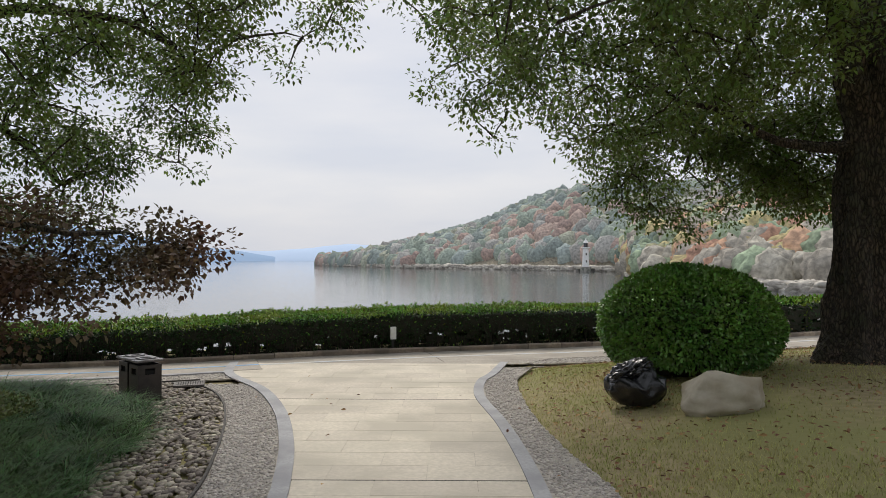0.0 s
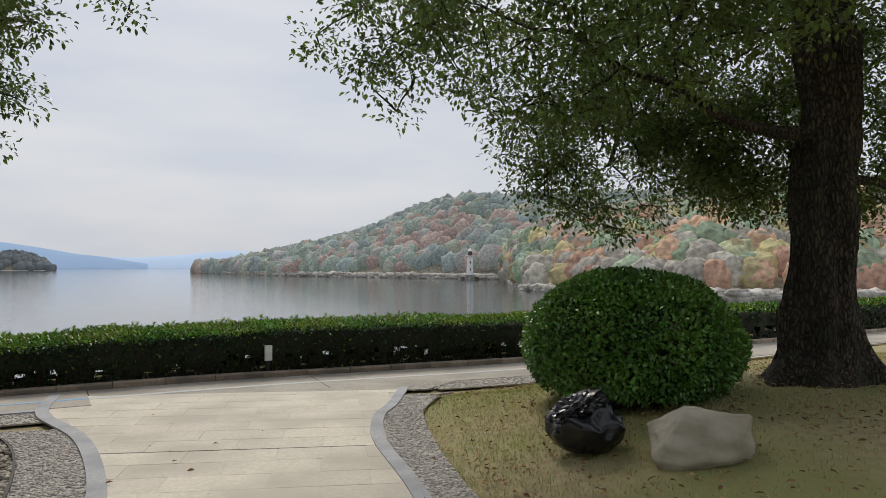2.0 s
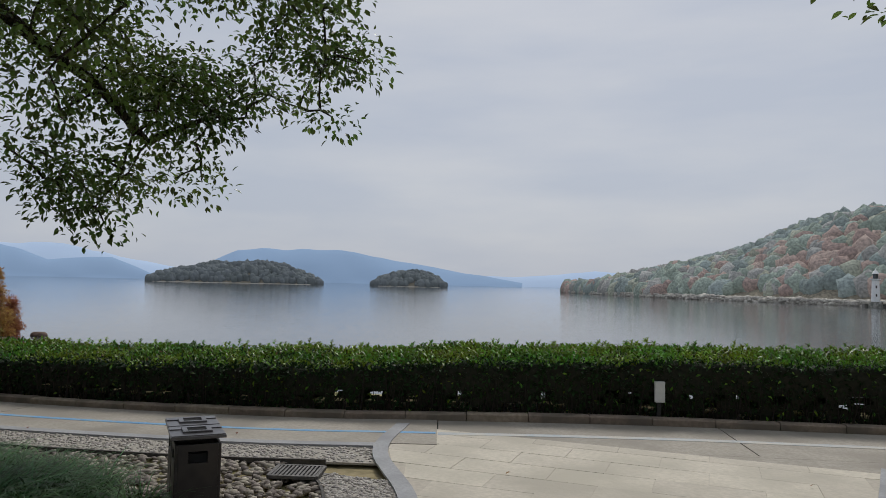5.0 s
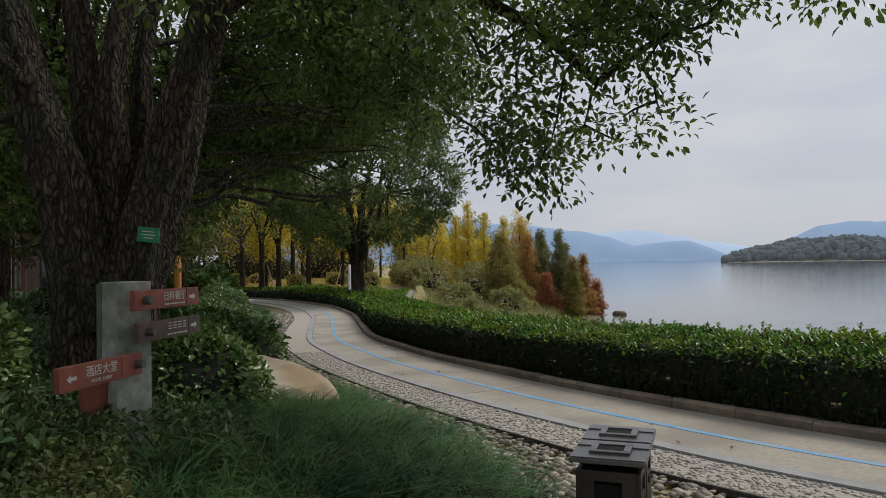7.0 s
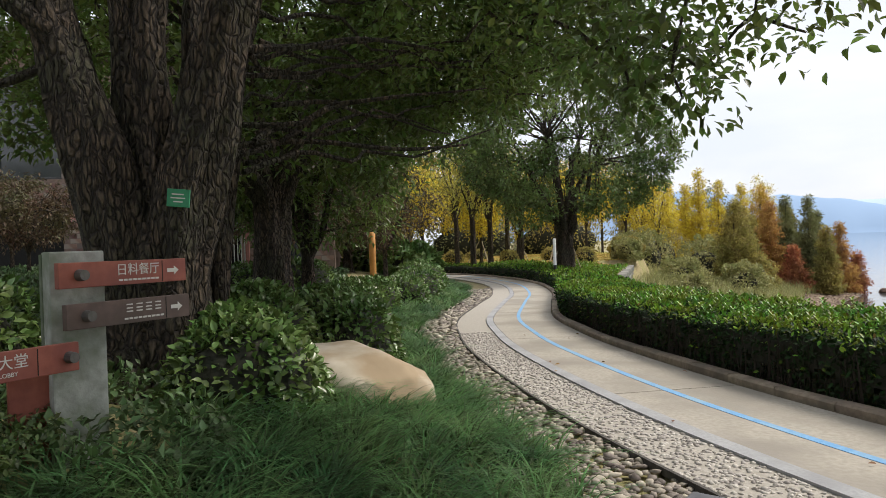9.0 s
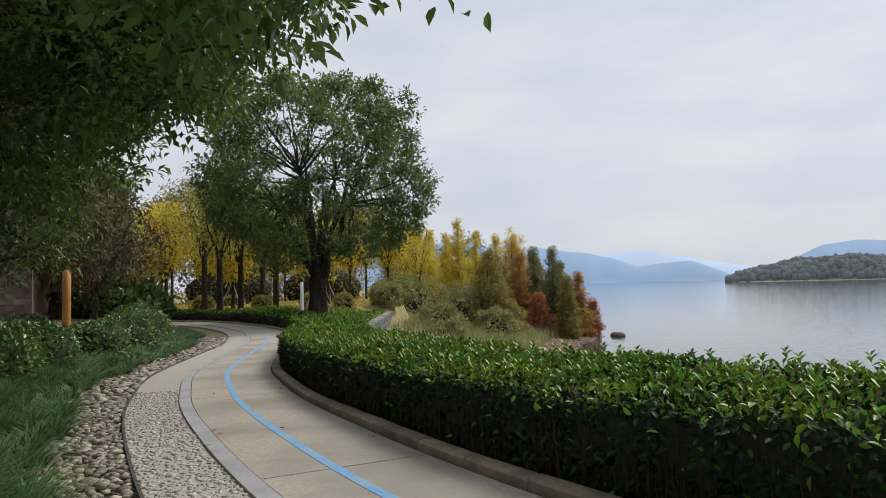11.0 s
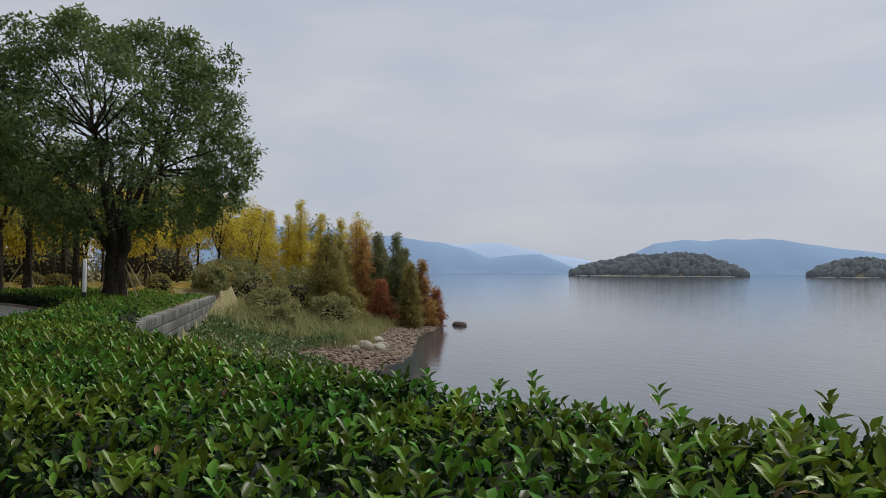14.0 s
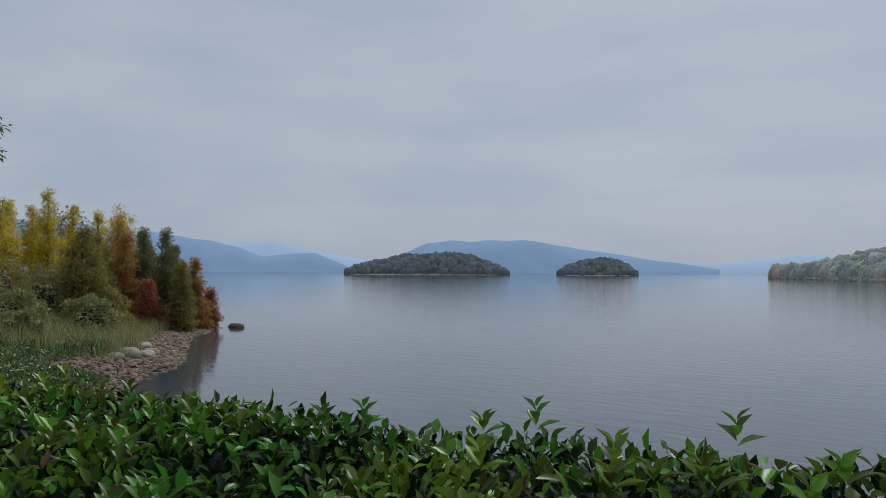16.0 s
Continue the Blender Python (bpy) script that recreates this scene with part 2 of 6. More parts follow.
# ---------------------------------------------------------------- geometry helpers


def mesh_np(name, verts, faces, mats, parent=None, label="", smooth=False, idx=None):
    """One mesh object from arrays: faces is (n, 3) or (n, 4), or a list."""
    me = bpy.data.meshes.new(name)
    verts = np.asarray(verts, dtype=np.float32)
    if isinstance(faces, np.ndarray):
        k = faces.shape[1]
        me.vertices.add(len(verts))
        me.vertices.foreach_set("co", verts.ravel())
        me.loops.add(faces.size)
        me.loops.foreach_set("vertex_index", faces.astype(np.int32).ravel())
        me.polygons.add(len(faces))
        me.polygons.foreach_set("loop_start", np.arange(0, faces.size, k, dtype=np.int32))
        me.update(calc_edges=True)
    else:
        me.from_pydata([tuple(map(float, v)) for v in verts], [], faces)
        me.update()
    for m in (mats if isinstance(mats, (list, tuple)) else [mats]):
        me.materials.append(m)
    if idx is not None:
        me.polygons.foreach_set("material_index", np.asarray(idx, dtype=np.int32))
    if smooth:
        me.polygons.foreach_set("use_smooth", np.ones(len(me.polygons), dtype=bool))
    ob = new(name, me)
    if parent:
        ob.parent = parent
    if label:
        tagged(ob, label)
    return ob


def part(name, bm, mat, parent=None, label="", smooth=False):
    me = bpy.data.meshes.new(name)
    bm.normal_update()
    bm.to_mesh(me)
    bm.free()
    me.materials.append(mat)
    if smooth:
        for p in me.polygons:
            p.use_smooth = True
    ob = new(name, me)
    if parent:
        ob.parent = parent
    if label:
        tagged(ob, label)
    return ob


def empty(name, at=(0, 0, 0), rz=0.0):
    ob = new(name)
    ob.matrix_basis = pose(*at, 0, 0, rz)
    return ob


def box(bm, size, at=(0, 0, 0), rot=(0, 0, 0), bevel=0.0):
    r = bmesh.ops.create_cube(bm, size=1.0)
    vs = r["verts"]
    m = pose(*at, *rot) @ Matrix.Diagonal((*size, 1))
    bmesh.ops.transform(bm, matrix=m, verts=vs)
    if bevel:
        es = list({e for v in vs for e in v.link_edges})
        bmesh.ops.bevel(bm, geom=es, offset=bevel, segments=2, affect="EDGES", profile=0.6)
    return bm


def boxed(size, at=(0, 0, 0), rot=(0, 0, 0), bevel=0.0):
    return box(bmesh.new(), size, at, rot, bevel)


def smooth_line(pts, n=6):
    """Catmull-Rom through the points."""
    p = np.array(pts, float)
    p = np.vstack([2 * p[0] - p[1], p, 2 * p[-1] - p[-2]])
    out = []
    for i in range(1, len(p) - 2):
        for t in np.linspace(0, 1, n, endpoint=False):
            a, b, c, d = p[i - 1], p[i], p[i + 1], p[i + 2]
            out.append(0.5 * (2 * b + (c - a) * t + (2 * a - 5 * b + 4 * c - d) * t * t + (3 * b - a - 3 * c + d) * t ** 3))
    out.append(p[-2])
    return np.array(out)


def resample(p, step):
    d = np.r_[0, np.cumsum(np.linalg.norm(np.diff(p, axis=0), axis=1))]
    n = max(2, int(d[-1] / step) + 1)
    s = np.linspace(0, d[-1], n)
    return np.stack([np.interp(s, d, p[:, k]) for k in range(p.shape[1])], 1)


def offset(p, d):
    """The line moved d to its right-hand normal side (lake side for the kerb line)."""
    t = np.gradient(p, axis=0)
    t /= np.linalg.norm(t, axis=1)[:, None]
    return p + np.stack([t[:, 1], -t[:, 0]], 1) * d


def dist_to(p, x, y):
    """Signed distance from points to a polyline; positive on its right-hand normal side."""
    x, y = np.asarray(x, float), np.asarray(y, float)
    best, sign = np.full(x.shape, 1e9), np.zeros(x.shape)
    for a, b in zip(p[:-1], p[1:]):
        e = b - a
        L2 = (e @ e) + 1e-12
        t = np.clip(((x - a[0]) * e[0] + (y - a[1]) * e[1]) / L2, 0, 1)
        dx, dy = x - a[0] - t * e[0], y - a[1] - t * e[1]
        d = np.hypot(dx, dy)
        s = np.where(e[1] * dx - e[0] * dy >= 0, 1.0, -1.0)
        m = d < best - 1e-9
        best, sign = np.where(m, d, best), np.where(m, s, sign)
    return best * sign


# ---------------------------------------------------------------- plan
# the kerb along the lake, walked from right to left: the lake is on its right-hand side
KERB = smooth_line([(60, 40), (40, 31), (20, 22.4), (8.5, 17.1), (3, 15.0), (0.9, 14.4), (-1.1, 13.85), (-2.7, 13.3), (-4.2, 12.72),
                    (-5.5, 12.35), (-7.5, 12.03), (-9.5, 11.86), (-12.3, 11.8), (-14.4, 11.92), (-17.4, 12.3), (-22, 13.5),
                    (-27, 14.8), (-33, 15.5), (-40, 14.8), (-44, 13.2), (-48, 10), (-53, 5), (-60, -4)], 6)
BANK = np.vstack([[(4300, 1500), (300, 160)], smooth_line([(60, 44), (8, 19.6), (-1, 16.3), (-7, 14.6), (-12.5, 14.2), (-17, 14.7), (-22, 15.3), (-28, 17.2), (-34, 19.75),
                    (-45, 24.6), (-56, 30), (-75, 34), (-100, 40), (-160, 60)], 4), [(-900, 260), (-4300, 1200)]])
SHORE = np.vstack([[(4300, 1520), (300, 175)], smooth_line([(60, 58), (8, 30), (-7, 24.5), (-14, 23), (-22, 22.6), (-30, 24.5), (-37, 30), (-41, 35), (-47, 39.5),
                     (-53, 44), (-58.6, 50.0), (-65, 54.6), (-75, 60), (-100, 72), (-160, 100)], 4), [(-900, 400), (-4300, 1700)]])
LEFT_EDGE = smooth_line([(-2.9, -12), (-2.95, 2), (-3.04, 5.2), (-3.25, 6.4), (-3.6, 7.8), (-4.5, 9.0), (-6.2, 9.35), (-8.6, 9.25), (-10.5, 9.2),
                         (-13.8, 9.1), (-16.4, 9.4), (-21.3, 10.5), (-27.8, 12), (-34, 12.6), (-40, 11.6), (-44, 9), (-50, 3)], 5)
LAKE = -4.0


def beyond(line, x, y):
    """Signed distance to a shore line that runs from right to left; positive out on the lake."""
    o = np.argsort(line[:, 0])
    return np.abs(dist_to(line, x, y)) * np.where(y > np.interp(x, line[o, 0], line[o, 1]), 1.0, -1.0)


def ground_z(x, y):
    x, y = np.asarray(x, float), np.asarray(y, float)
    z = -0.018 * np.clip(-(x + 4), 0, 22)
    # the lawn on the right rises from the path
    d = np.minimum(x - 1.05, (12.0 + 0.48 * (x - 1.3) - y) * 0.8)
    z = z + np.where(d > 0, 0.78 * (1 - np.exp(-np.clip(d, 0, 50) / 3.4)), 0)
    # the planted bank on the left
    dl = dist_to(LEFT_EDGE, x, y)
    dd = np.clip(-dl, 0, 60)
    z = z + np.where(dl < 0, 0.75 * (1 - np.exp(-dd / 3.0)) + 0.03 * np.clip(dd, 0, 26), 0)
    # the lake side
    db = beyond(BANK, x, y)
    ds = beyond(SHORE, x, y)
    low = np.clip((-x - 20) / 4, 0, 1)
    zb = z * (1 - low) - 1.6 * low
    f = np.clip(db / (db + np.clip(-ds, 0.001, None)), 0, 1)
    out = np.where(ds < 0, zb * (1 - f) + LAKE * f, LAKE - np.clip(0.25 * ds, 0, 3))
    # the lawn by the lake beyond the bend stays level
    z = np.where((x < -24) & (db < 0) & (dist_to(KERB, x, y) > 1.5), np.where(x > -48, np.interp(db, [-3.2, -0.9], [0.05, -0.34]), 0.05), z)
    return np.where(db > 0, out, z)


def gz(x, y):
    return float(ground_z(np.array([x]), np.array([y]))[0])

# ---------------------------------------------------------------- ground and lake


def axis(lo, hi, step, far, growth=1.16):
    a = list(np.arange(lo, hi + 1e-6, step))
    d = step
    while a[-1] < far:
        d *= growth
        a.append(a[-1] + d)
    d = step
    while a[0] > -far:
        d *= growth
        a.insert(0, a[0] - d)
    return np.array(a)


gx, gy = axis(-20, 9, 0.25, 4200), axis(-4, 17, 0.25, 4200)
gx = np.unique(np.r_[gx[(gx > -20) | (gx < -64)], np.arange(-64, -20, 0.6)])
gy = np.unique(np.r_[gy[(gy < 17) | (gy > 58)], np.arange(17, 58, 0.6)])
X, Y = np.meshgrid(gx, gy)
Z = ground_z(X.ravel(), Y.ravel())
nx, ny = len(gx), len(gy)
i, j = np.meshgrid(np.arange(nx - 1), np.arange(ny - 1))
q = (j * nx + i).ravel()
ground = mesh_np("ground", np.stack([X.ravel(), Y.ravel(), Z - 0.03], 1), np.stack([q, q + 1, q + nx + 1, q + nx], 1), M["earth"], smooth=True)
tagged(ground, "earth and thin autumn grass sloping down to a lake", "ground", kind="structure")
lake = mesh_np("water", [(-4300, -200, LAKE), (4300, -200, LAKE), (4300, 4300, LAKE), (-4300, 4300, LAKE)], [(0, 1, 2, 3)], M["water"])
tagged(lake, "calm grey lake water with fine ripples", "lake", kind="structure")


def strip(name, a, b, mat, lift, parent=None, thick=0.02, cross=3):
    """A sheet between two lines of equally many points, laid on the ground, with side faces."""
    n = len(a)
    ts = np.linspace(0, 1, cross + 1)
    P = np.concatenate([a * (1 - t) + b * t for t in ts])
    z = ground_z(P[:, 0], P[:, 1]) + lift
    top = np.column_stack([P, z])
    low = np.vstack([top[:n] - (0, 0, thick), top[-n:] - (0, 0, thick)])
    f = []
    for c in range(cross):
        for k in range(n - 1):
            f.append((c * n + k, c * n + k + 1, (c + 1) * n + k + 1, (c + 1) * n + k))
    o, e = len(top), cross * n
    for k in range(n - 1):
        f.append((k, k + 1, o + k + 1, o + k))
        f.append((e + k, o + n + k, o + n + k + 1, e + k + 1))
    f.append((0, *[c * n for c in range(1, cross + 1)], o + n, o))
    f.append((n - 1, o + n - 1, o + 2 * n - 1, *[c * n + n - 1 for c in range(cross, 0, -1)]))
    return mesh_np(name, np.vstack([top, low]), f, mat, parent)


K = resample(KERB, 0.35)
cum = np.r_[0, np.cumsum(np.linalg.norm(np.diff(K, axis=0), axis=1))]


def along(x):
    """Arc length of the kerb line at a given x."""
    return float(np.interp(-x, -K[:, 0], cum))


def cut(s0, s1, d, step=0.35):
    n = max(2, int((s1 - s0) / step) + 1)
    s = np.linspace(s0, s1, n)
    p = np.stack([np.interp(s, cum, K[:, 0]), np.interp(s, cum, K[:, 1])], 1)
    t = np.stack([np.interp(s + 0.1, cum, K[:, 0]) - np.interp(s - 0.1, cum, K[:, 0]),
                  np.interp(s + 0.1, cum, K[:, 1]) - np.interp(s - 0.1, cum, K[:, 1])], 1)
    t /= np.linalg.norm(t, axis=1)[:, None] + 1e-9
    return p + np.stack([t[:, 1], -t[:, 0]], 1) * d


road = empty("road")
tagged(road, "pale concrete lakeside walk in slabs with a blue painted line", "road", kind="structure")
pave = empty("pavement")
tagged(pave, "beige concrete garden path in slabs with grey stone edging", "pavement", kind="structure")
S_END, S_JL, S_JR = along(-52), along(-3.75), along(0.85)
joints = [along(x) for x in (-9.0, -13.55, -18.6, -24, -29, -34, -39, -44)]
cuts = [S_JL, *joints, S_END]
for s0, s1 in zip(cuts[:-1], cuts[1:]):
    strip("slab", cut(s0 + 0.008, s1 - 0.008, -0.02), cut(s0 + 0.008, s1 - 0.008, -1.30), M["concrete"], 0.034, road)
for s0, s1 in zip(*(lambda c: (c[:-1], c[1:]))(list(np.arange(cum[0] + 20, S_JL, 4.6)) + [S_JL])):
    strip("slab", cut(s0 + 0.008, s1 - 0.008, -0.02), cut(s0 + 0.008, s1 - 0.008, -1.45), M["concrete"], 0.0262, road)
strip("joint_bed", cut(30, S_END, -0.01), cut(30, S_END, -1.3), M["hedgecore"], 0.006, road)
strip("stone_band", cut(S_JL + 0.5, S_END, -1.31), cut(S_JL + 0.5, S_END, -1.45), M["band"], 0.039, road)
strip("blue_line", cut(S_JL + 0.02, S_END, -0.72), cut(S_JL + 0.02, S_END, -0.80), M["bluepaint"], 0.0375, road, 0.008, 1)
strip("blue_line", cut(along(8), S_JL, -0.70), cut(along(8), S_JL, -0.82), M["wornblue"], 0.030, road, 0.003, 1)
strip("pebble_bed", cut(S_JL + 0.1, S_END, -1.45), cut(S_JL + 0.1, S_END, -2.06), M["mortar"], 0.018, road)
strip("pebble_bed", cut(along(12), S_JR, -1.45), cut(along(12), S_JR, -2.06), M["mortar"], 0.018, road)

# the path from the camera's start to the walk along the lake
PL = smooth_line([(-1.25, -10), (-1.22, 0), (-1.25, 3.5), (-1.31, 4.96), (-1.42, 5.75), (-1.66, 6.9), (-2.1, 8.4), (-2.75, 9.9), (-3.62, 11.2), (-3.95, 12.5)], 6)
PR = smooth_line([(0.62, -10), (0.62, 0), (0.62, 3.5), (0.60, 4.9), (0.56, 6.2), (0.44, 7.8), (0.24, 9.4), (0.31, 10.6), (0.52, 11.3), (0.8, 12.6)], 6)
ys = np.arange(-9, 12.45, 0.2)
pl = np.stack([np.interp(ys, PL[:, 1], PL[:, 0]), ys], 1)
pr = np.stack([np.interp(ys, PR[:, 1], PR[:, 0]), ys], 1)


def path_rows(y0, y1, dl, dr):
    y = np.linspace(y0, y1, max(2, int((y1 - y0) / 0.25) + 1))
    return (np.stack([np.interp(y, PL[:, 1], PL[:, 0]) + dl, y], 1), np.stack([np.interp(y, PR[:, 1], PR[:, 0]) + dr, y], 1))


fa = np.linspace((-3.85, 12.39), (1.2, 12.39), 14)
fb = resample(cut(along(1.5), along(-3.85), -1.38), 0.2)[::-1]
fb = np.stack([np.interp(np.linspace(0, 1, 14), np.linspace(0, 1, len(fb)), fb[:, k_]) for k_ in (0, 1)], 1)
strip("slab", fa, fb, M["concrete"], 0.0252, pave, cross=4)
joint_rows = (-4.5, -1.1, 2.3, 5.7, 9.15)
a, b = path_rows(-9, 12.4, 0, 0)
strip("joint_bed", a, b, M["grout"], 0.0245, pave, cross=6)
for yj in joint_rows:
    a, b = path_rows(yj - 0.016, yj + 0.016, 0.0, 0.0)
    strip("joint_gap", a, b, M["hedgecore"], 0.0262, pave, 0.002, cross=6)
a, b = path_rows(-9, 1.0, 0.005, -0.005)
strip("slab", a, b, M["paver"], 0.028, pave, cross=6)
y_rows = [1.0]
while y_rows[-1] < 12.38:
    nxt = min(12.4, y_rows[-1] + 0.43)
    for yj in joint_rows:
        if y_rows[-1] < yj - 0.05 and abs(nxt - yj) < 0.22:
            nxt = yj
    y_rows.append(nxt)
for r_, (y0, y1) in enumerate(zip(y_rows[:-1], y_rows[1:])):
    g0 = 0.012 if y0 in joint_rows else 0.003
    g1 = 0.012 if y1 in joint_rows else 0.003
    ya, yb = y0 + g0, y1 - g1
    lim = [(np.interp(v, PL[:, 1], PL[:, 0]) + 0.005, np.interp(v, PR[:, 1], PR[:, 0]) - 0.005) for v in (ya, yb)]
    x = -5.0 + (0.43 if r_ % 2 else 0.0)
    while x < 1.2:
        l0, l1 = max(x + 0.003, lim[0][0]), max(x + 0.003, lim[1][0])
        h0, h1 = min(x + 0.857, lim[0][1]), min(x + 0.857, lim[1][1])
        if h0 - l0 > 0.03 and h1 - l1 > 0.03:
            strip("paver", np.array([(l0, ya), (l1, yb)]), np.array([(h0, ya), (h1, yb)]), M["paver"], 0.028 + 0.0012 * math.sin(x * 9 + y0 * 5), pave, cross=1)
        x += 0.86
bl = offset(resample(PL[PL[:, 1] > -9], 0.2), -0.15)
strip("stone_band", resample(PL[PL[:, 1] > -9], 0.2), bl, M["band"], 0.043, pave, cross=1)
br = offset(resample(PR[PR[:, 1] > -9], 0.2), 0.14)
strip("stone_band", resample(PR[PR[:, 1] > -9], 0.2), br, M["band"], 0.036, pave, cross=1)
# pebble mosaic on both sides of the path
PLO = smooth_line([(-2.0, -10), (-2.0, 2), (-2.06, 5.0), (-2.34, 6.6), (-2.74, 8.1), (-3.21, 9.3), (-3.75, 10.1), (-4.3, 10.35)], 6)
PRO = smooth_line([(1.2, -10), (1.22, 2), (1.25, 4.9), (1.2, 5.7), (1.04, 6.9), (0.9, 8.6), (0.93, 10.7), (1.25, 11.6), (1.6, 12.1)], 6)


def between(pa, pb, y0, y1):
    y = np.linspace(y0, y1, int((y1 - y0) / 0.2) + 2)
    return (np.stack([np.interp(y, pa[:, 1], pa[:, 0]), y], 1), np.stack([np.interp(y, pb[:, 1], pb[:, 0]), y], 1))


def shifted(p, dx):
    return p + np.array([dx, 0])


a, b = between(PLO, shifted(PL, -0.15), -9, 10.3)
strip("pebble_bed", a, b, M["mortar"], 0.018, pave)
a, b = between(shifted(PR, 0.14), PRO, -9, 12.0)
strip("pebble_bed", a, b, M["mortar"], 0.018, pave)

# kerb stones
kerb = empty("kerb")
tagged(kerb, "low brown-grey stone kerb under the hedge", "kerb", kind="structure")
s = along(26)
while s < S_END:
    L = 0.74
    p = cut(s + 0.006, s + L - 0.006, 0.0, 0.4)
    qk = cut(s + 0.006, s + L - 0.006, 0.15, 0.4)
    n = len(p)
    z0 = ground_z(p[:, 0], p[:, 1])
    h = 0.115 + 0.006 * math.sin(s * 7)
    prof = [(0.0, -0.06), (0.0, h - 0.02), (0.13, h), (0.87, h), (1.0, h - 0.02), (1.0, -0.06)]
    V = np.concatenate([np.column_stack([p * (1 - u) + qk * u, z0 + v]) for u, v in prof])
    F = [(c * n + k, c * n + k + 1, (c + 1) * n + k + 1, (c + 1) * n + k) for c in range(5) for k in range(n - 1)]
    F += [tuple(c * n for c in range(5, -1, -1)), tuple(c * n + n - 1 for c in range(6))]
    mesh_np("kerb_stone", V, F, M["kerb"], kerb)
    s += L

# ---------------------------------------------------------------- leaves


LEAF2 = (np.array([(0, 0, 0), (0.5, 0.45, 0.12), (0, 1, -0.06), (-0.5, 0.45, 0.12)]), np.array([(0, 1, 2), (0, 2, 3)]))
LEAF6 = (np.array([(0, 0, 0), (0.42, 0.28, 0.1), (0.5, 0.6, 0.1), (0, 1, -0.1), (-0.5, 0.6, 0.1), (-0.42, 0.28, 0.1), (0, 0.4, 0.0)]),
         np.array([(0, 1, 6), (1, 2, 6), (2, 3, 6), (3, 4, 6), (4, 5, 6), (5, 0, 6)]))


def leaves(name, pos, direc, length, width, mat, parent=None, shape=LEAF2, up=None, label=""):
    """Leaves as one mesh: each from pos along direc, its face turned towards up."""
    n = len(pos)
    if n == 0:
        return None
    d = direc / (np.linalg.norm(direc, axis=1)[:, None] + 1e-9)
    up = np.tile((0, 0, 1.0), (n, 1)) + RNG.normal(0, 0.35, (n, 3)) if up is None else up
    sx = np.cross(d, up)
    sx /= np.linalg.norm(sx, axis=1)[:, None] + 1e-9
    nz = np.cross(sx, d)
    L = (length * np.ones(n))[:, None, None]
    W = (width * np.ones(n))[:, None, None]
    T = shape[0]
    V = pos[:, None, :] + sx[:, None, :] * T[None, :, 0:1] * W + d[:, None, :] * T[None, :, 1:2] * L + nz[:, None, :] * T[None, :, 2:3] * L
    F = shape[1][None] + (np.arange(n) * len(T))[:, None, None]
    return mesh_np(name, V.reshape(-1, 3), F.reshape(-1, 3), mat, parent, label)


def unit(n):
    v = RNG.normal(size=(n, 3))
    return v / np.linalg.norm(v, axis=1)[:, None]


def noise3(p, f, seed=0.0):
    """Cheap smooth noise, about -1 to 1."""
    x, y, z = p[:, 0] * f + seed, p[:, 1] * f + seed * 1.7, p[:, 2] * f - seed
    return (np.sin(x * 1.3 + 1.7 * np.sin(y * 0.9 + z)) + np.sin(y * 1.7 + 1.3 * np.sin(z * 1.1 - x)) + np.sin(z * 1.9 + 1.5 * np.sin(x * 0.7 + y))) / 3


# ---------------------------------------------------------------- hedge along the lake
HW0, HW1 = 0.20, 2.0
hedge = empty("hedge")
tagged(hedge, "clipped dense green hedge with glossy leaves and dark stems", "hedge")
hs = np.arange(along(30), along(-50), 0.13)


def hedge_point(s, u, lift=0.0):
    """u runs 0..1 up the front, 1..2 over the top, 2..3 down the back."""
    x, y = np.interp(s, cum, K[:, 0]), np.interp(s, cum, K[:, 1])
    tx, ty = np.interp(s + 0.1, cum, K[:, 0]) - x, np.interp(s + 0.1, cum, K[:, 1]) - y
    L = np.hypot(tx, ty)
    nxx, nyy = ty / L, -tx / L
    off = np.where(u < 1, HW0 - 0.04 * np.sin(u * 2.5), np.where(u < 2, HW0 + (HW1 - HW0) * (u - 1), HW1))
    full = np.interp(x, [-9, -5, -3, -0.5, 6], [0.60, 0.645, 0.73, 0.80, 0.80])
    arch = np.interp(x, [-6, -2.5], [0.1, 0.03])
    hgt = np.where(u < 1, u, np.where(u < 2, 1 + arch * np.sin((u - 1) * 2.2), 3 - u)) * full
    far = np.clip((-x - 18) / 10, 0, 1)
    px, py = x + nxx * off, y + nyy * off
    base = -0.018 * np.clip(-(x + 4), 0, 22)
    wob = 0.01 * np.sin(s * 2.3) + 0.01 * np.sin(s * 5.1 + 1)
    return np.stack([px, py, base + hgt * (1 - 0.1 * far) + np.where(u > 0.8, wob, 0) + lift], 1), np.stack([nxx, nyy, 0 * nxx], 1)


us = np.array([0.0, 0.1, 0.2, 0.3, 0.4, 0.5, 0.62, 0.75, 0.93, 1.03, 1.2, 1.5, 1.8, 1.97, 2.07, 2.25, 2.38, 2.48, 2.58, 2.68, 2.78, 2.9, 3.0])
V = []
for u in us:
    P, Nn = hedge_point(hs, np.full(len(hs), u))
    P = P - np.array([0, 0, 0.07]) * (u > 0.9) + Nn * (0.06 if u < 1 else (-0.06 if u > 2 else 0))
    V.append(P)
V = np.concatenate(V)
n = len(hs)
k = np.arange(n - 1)
rows_ = []
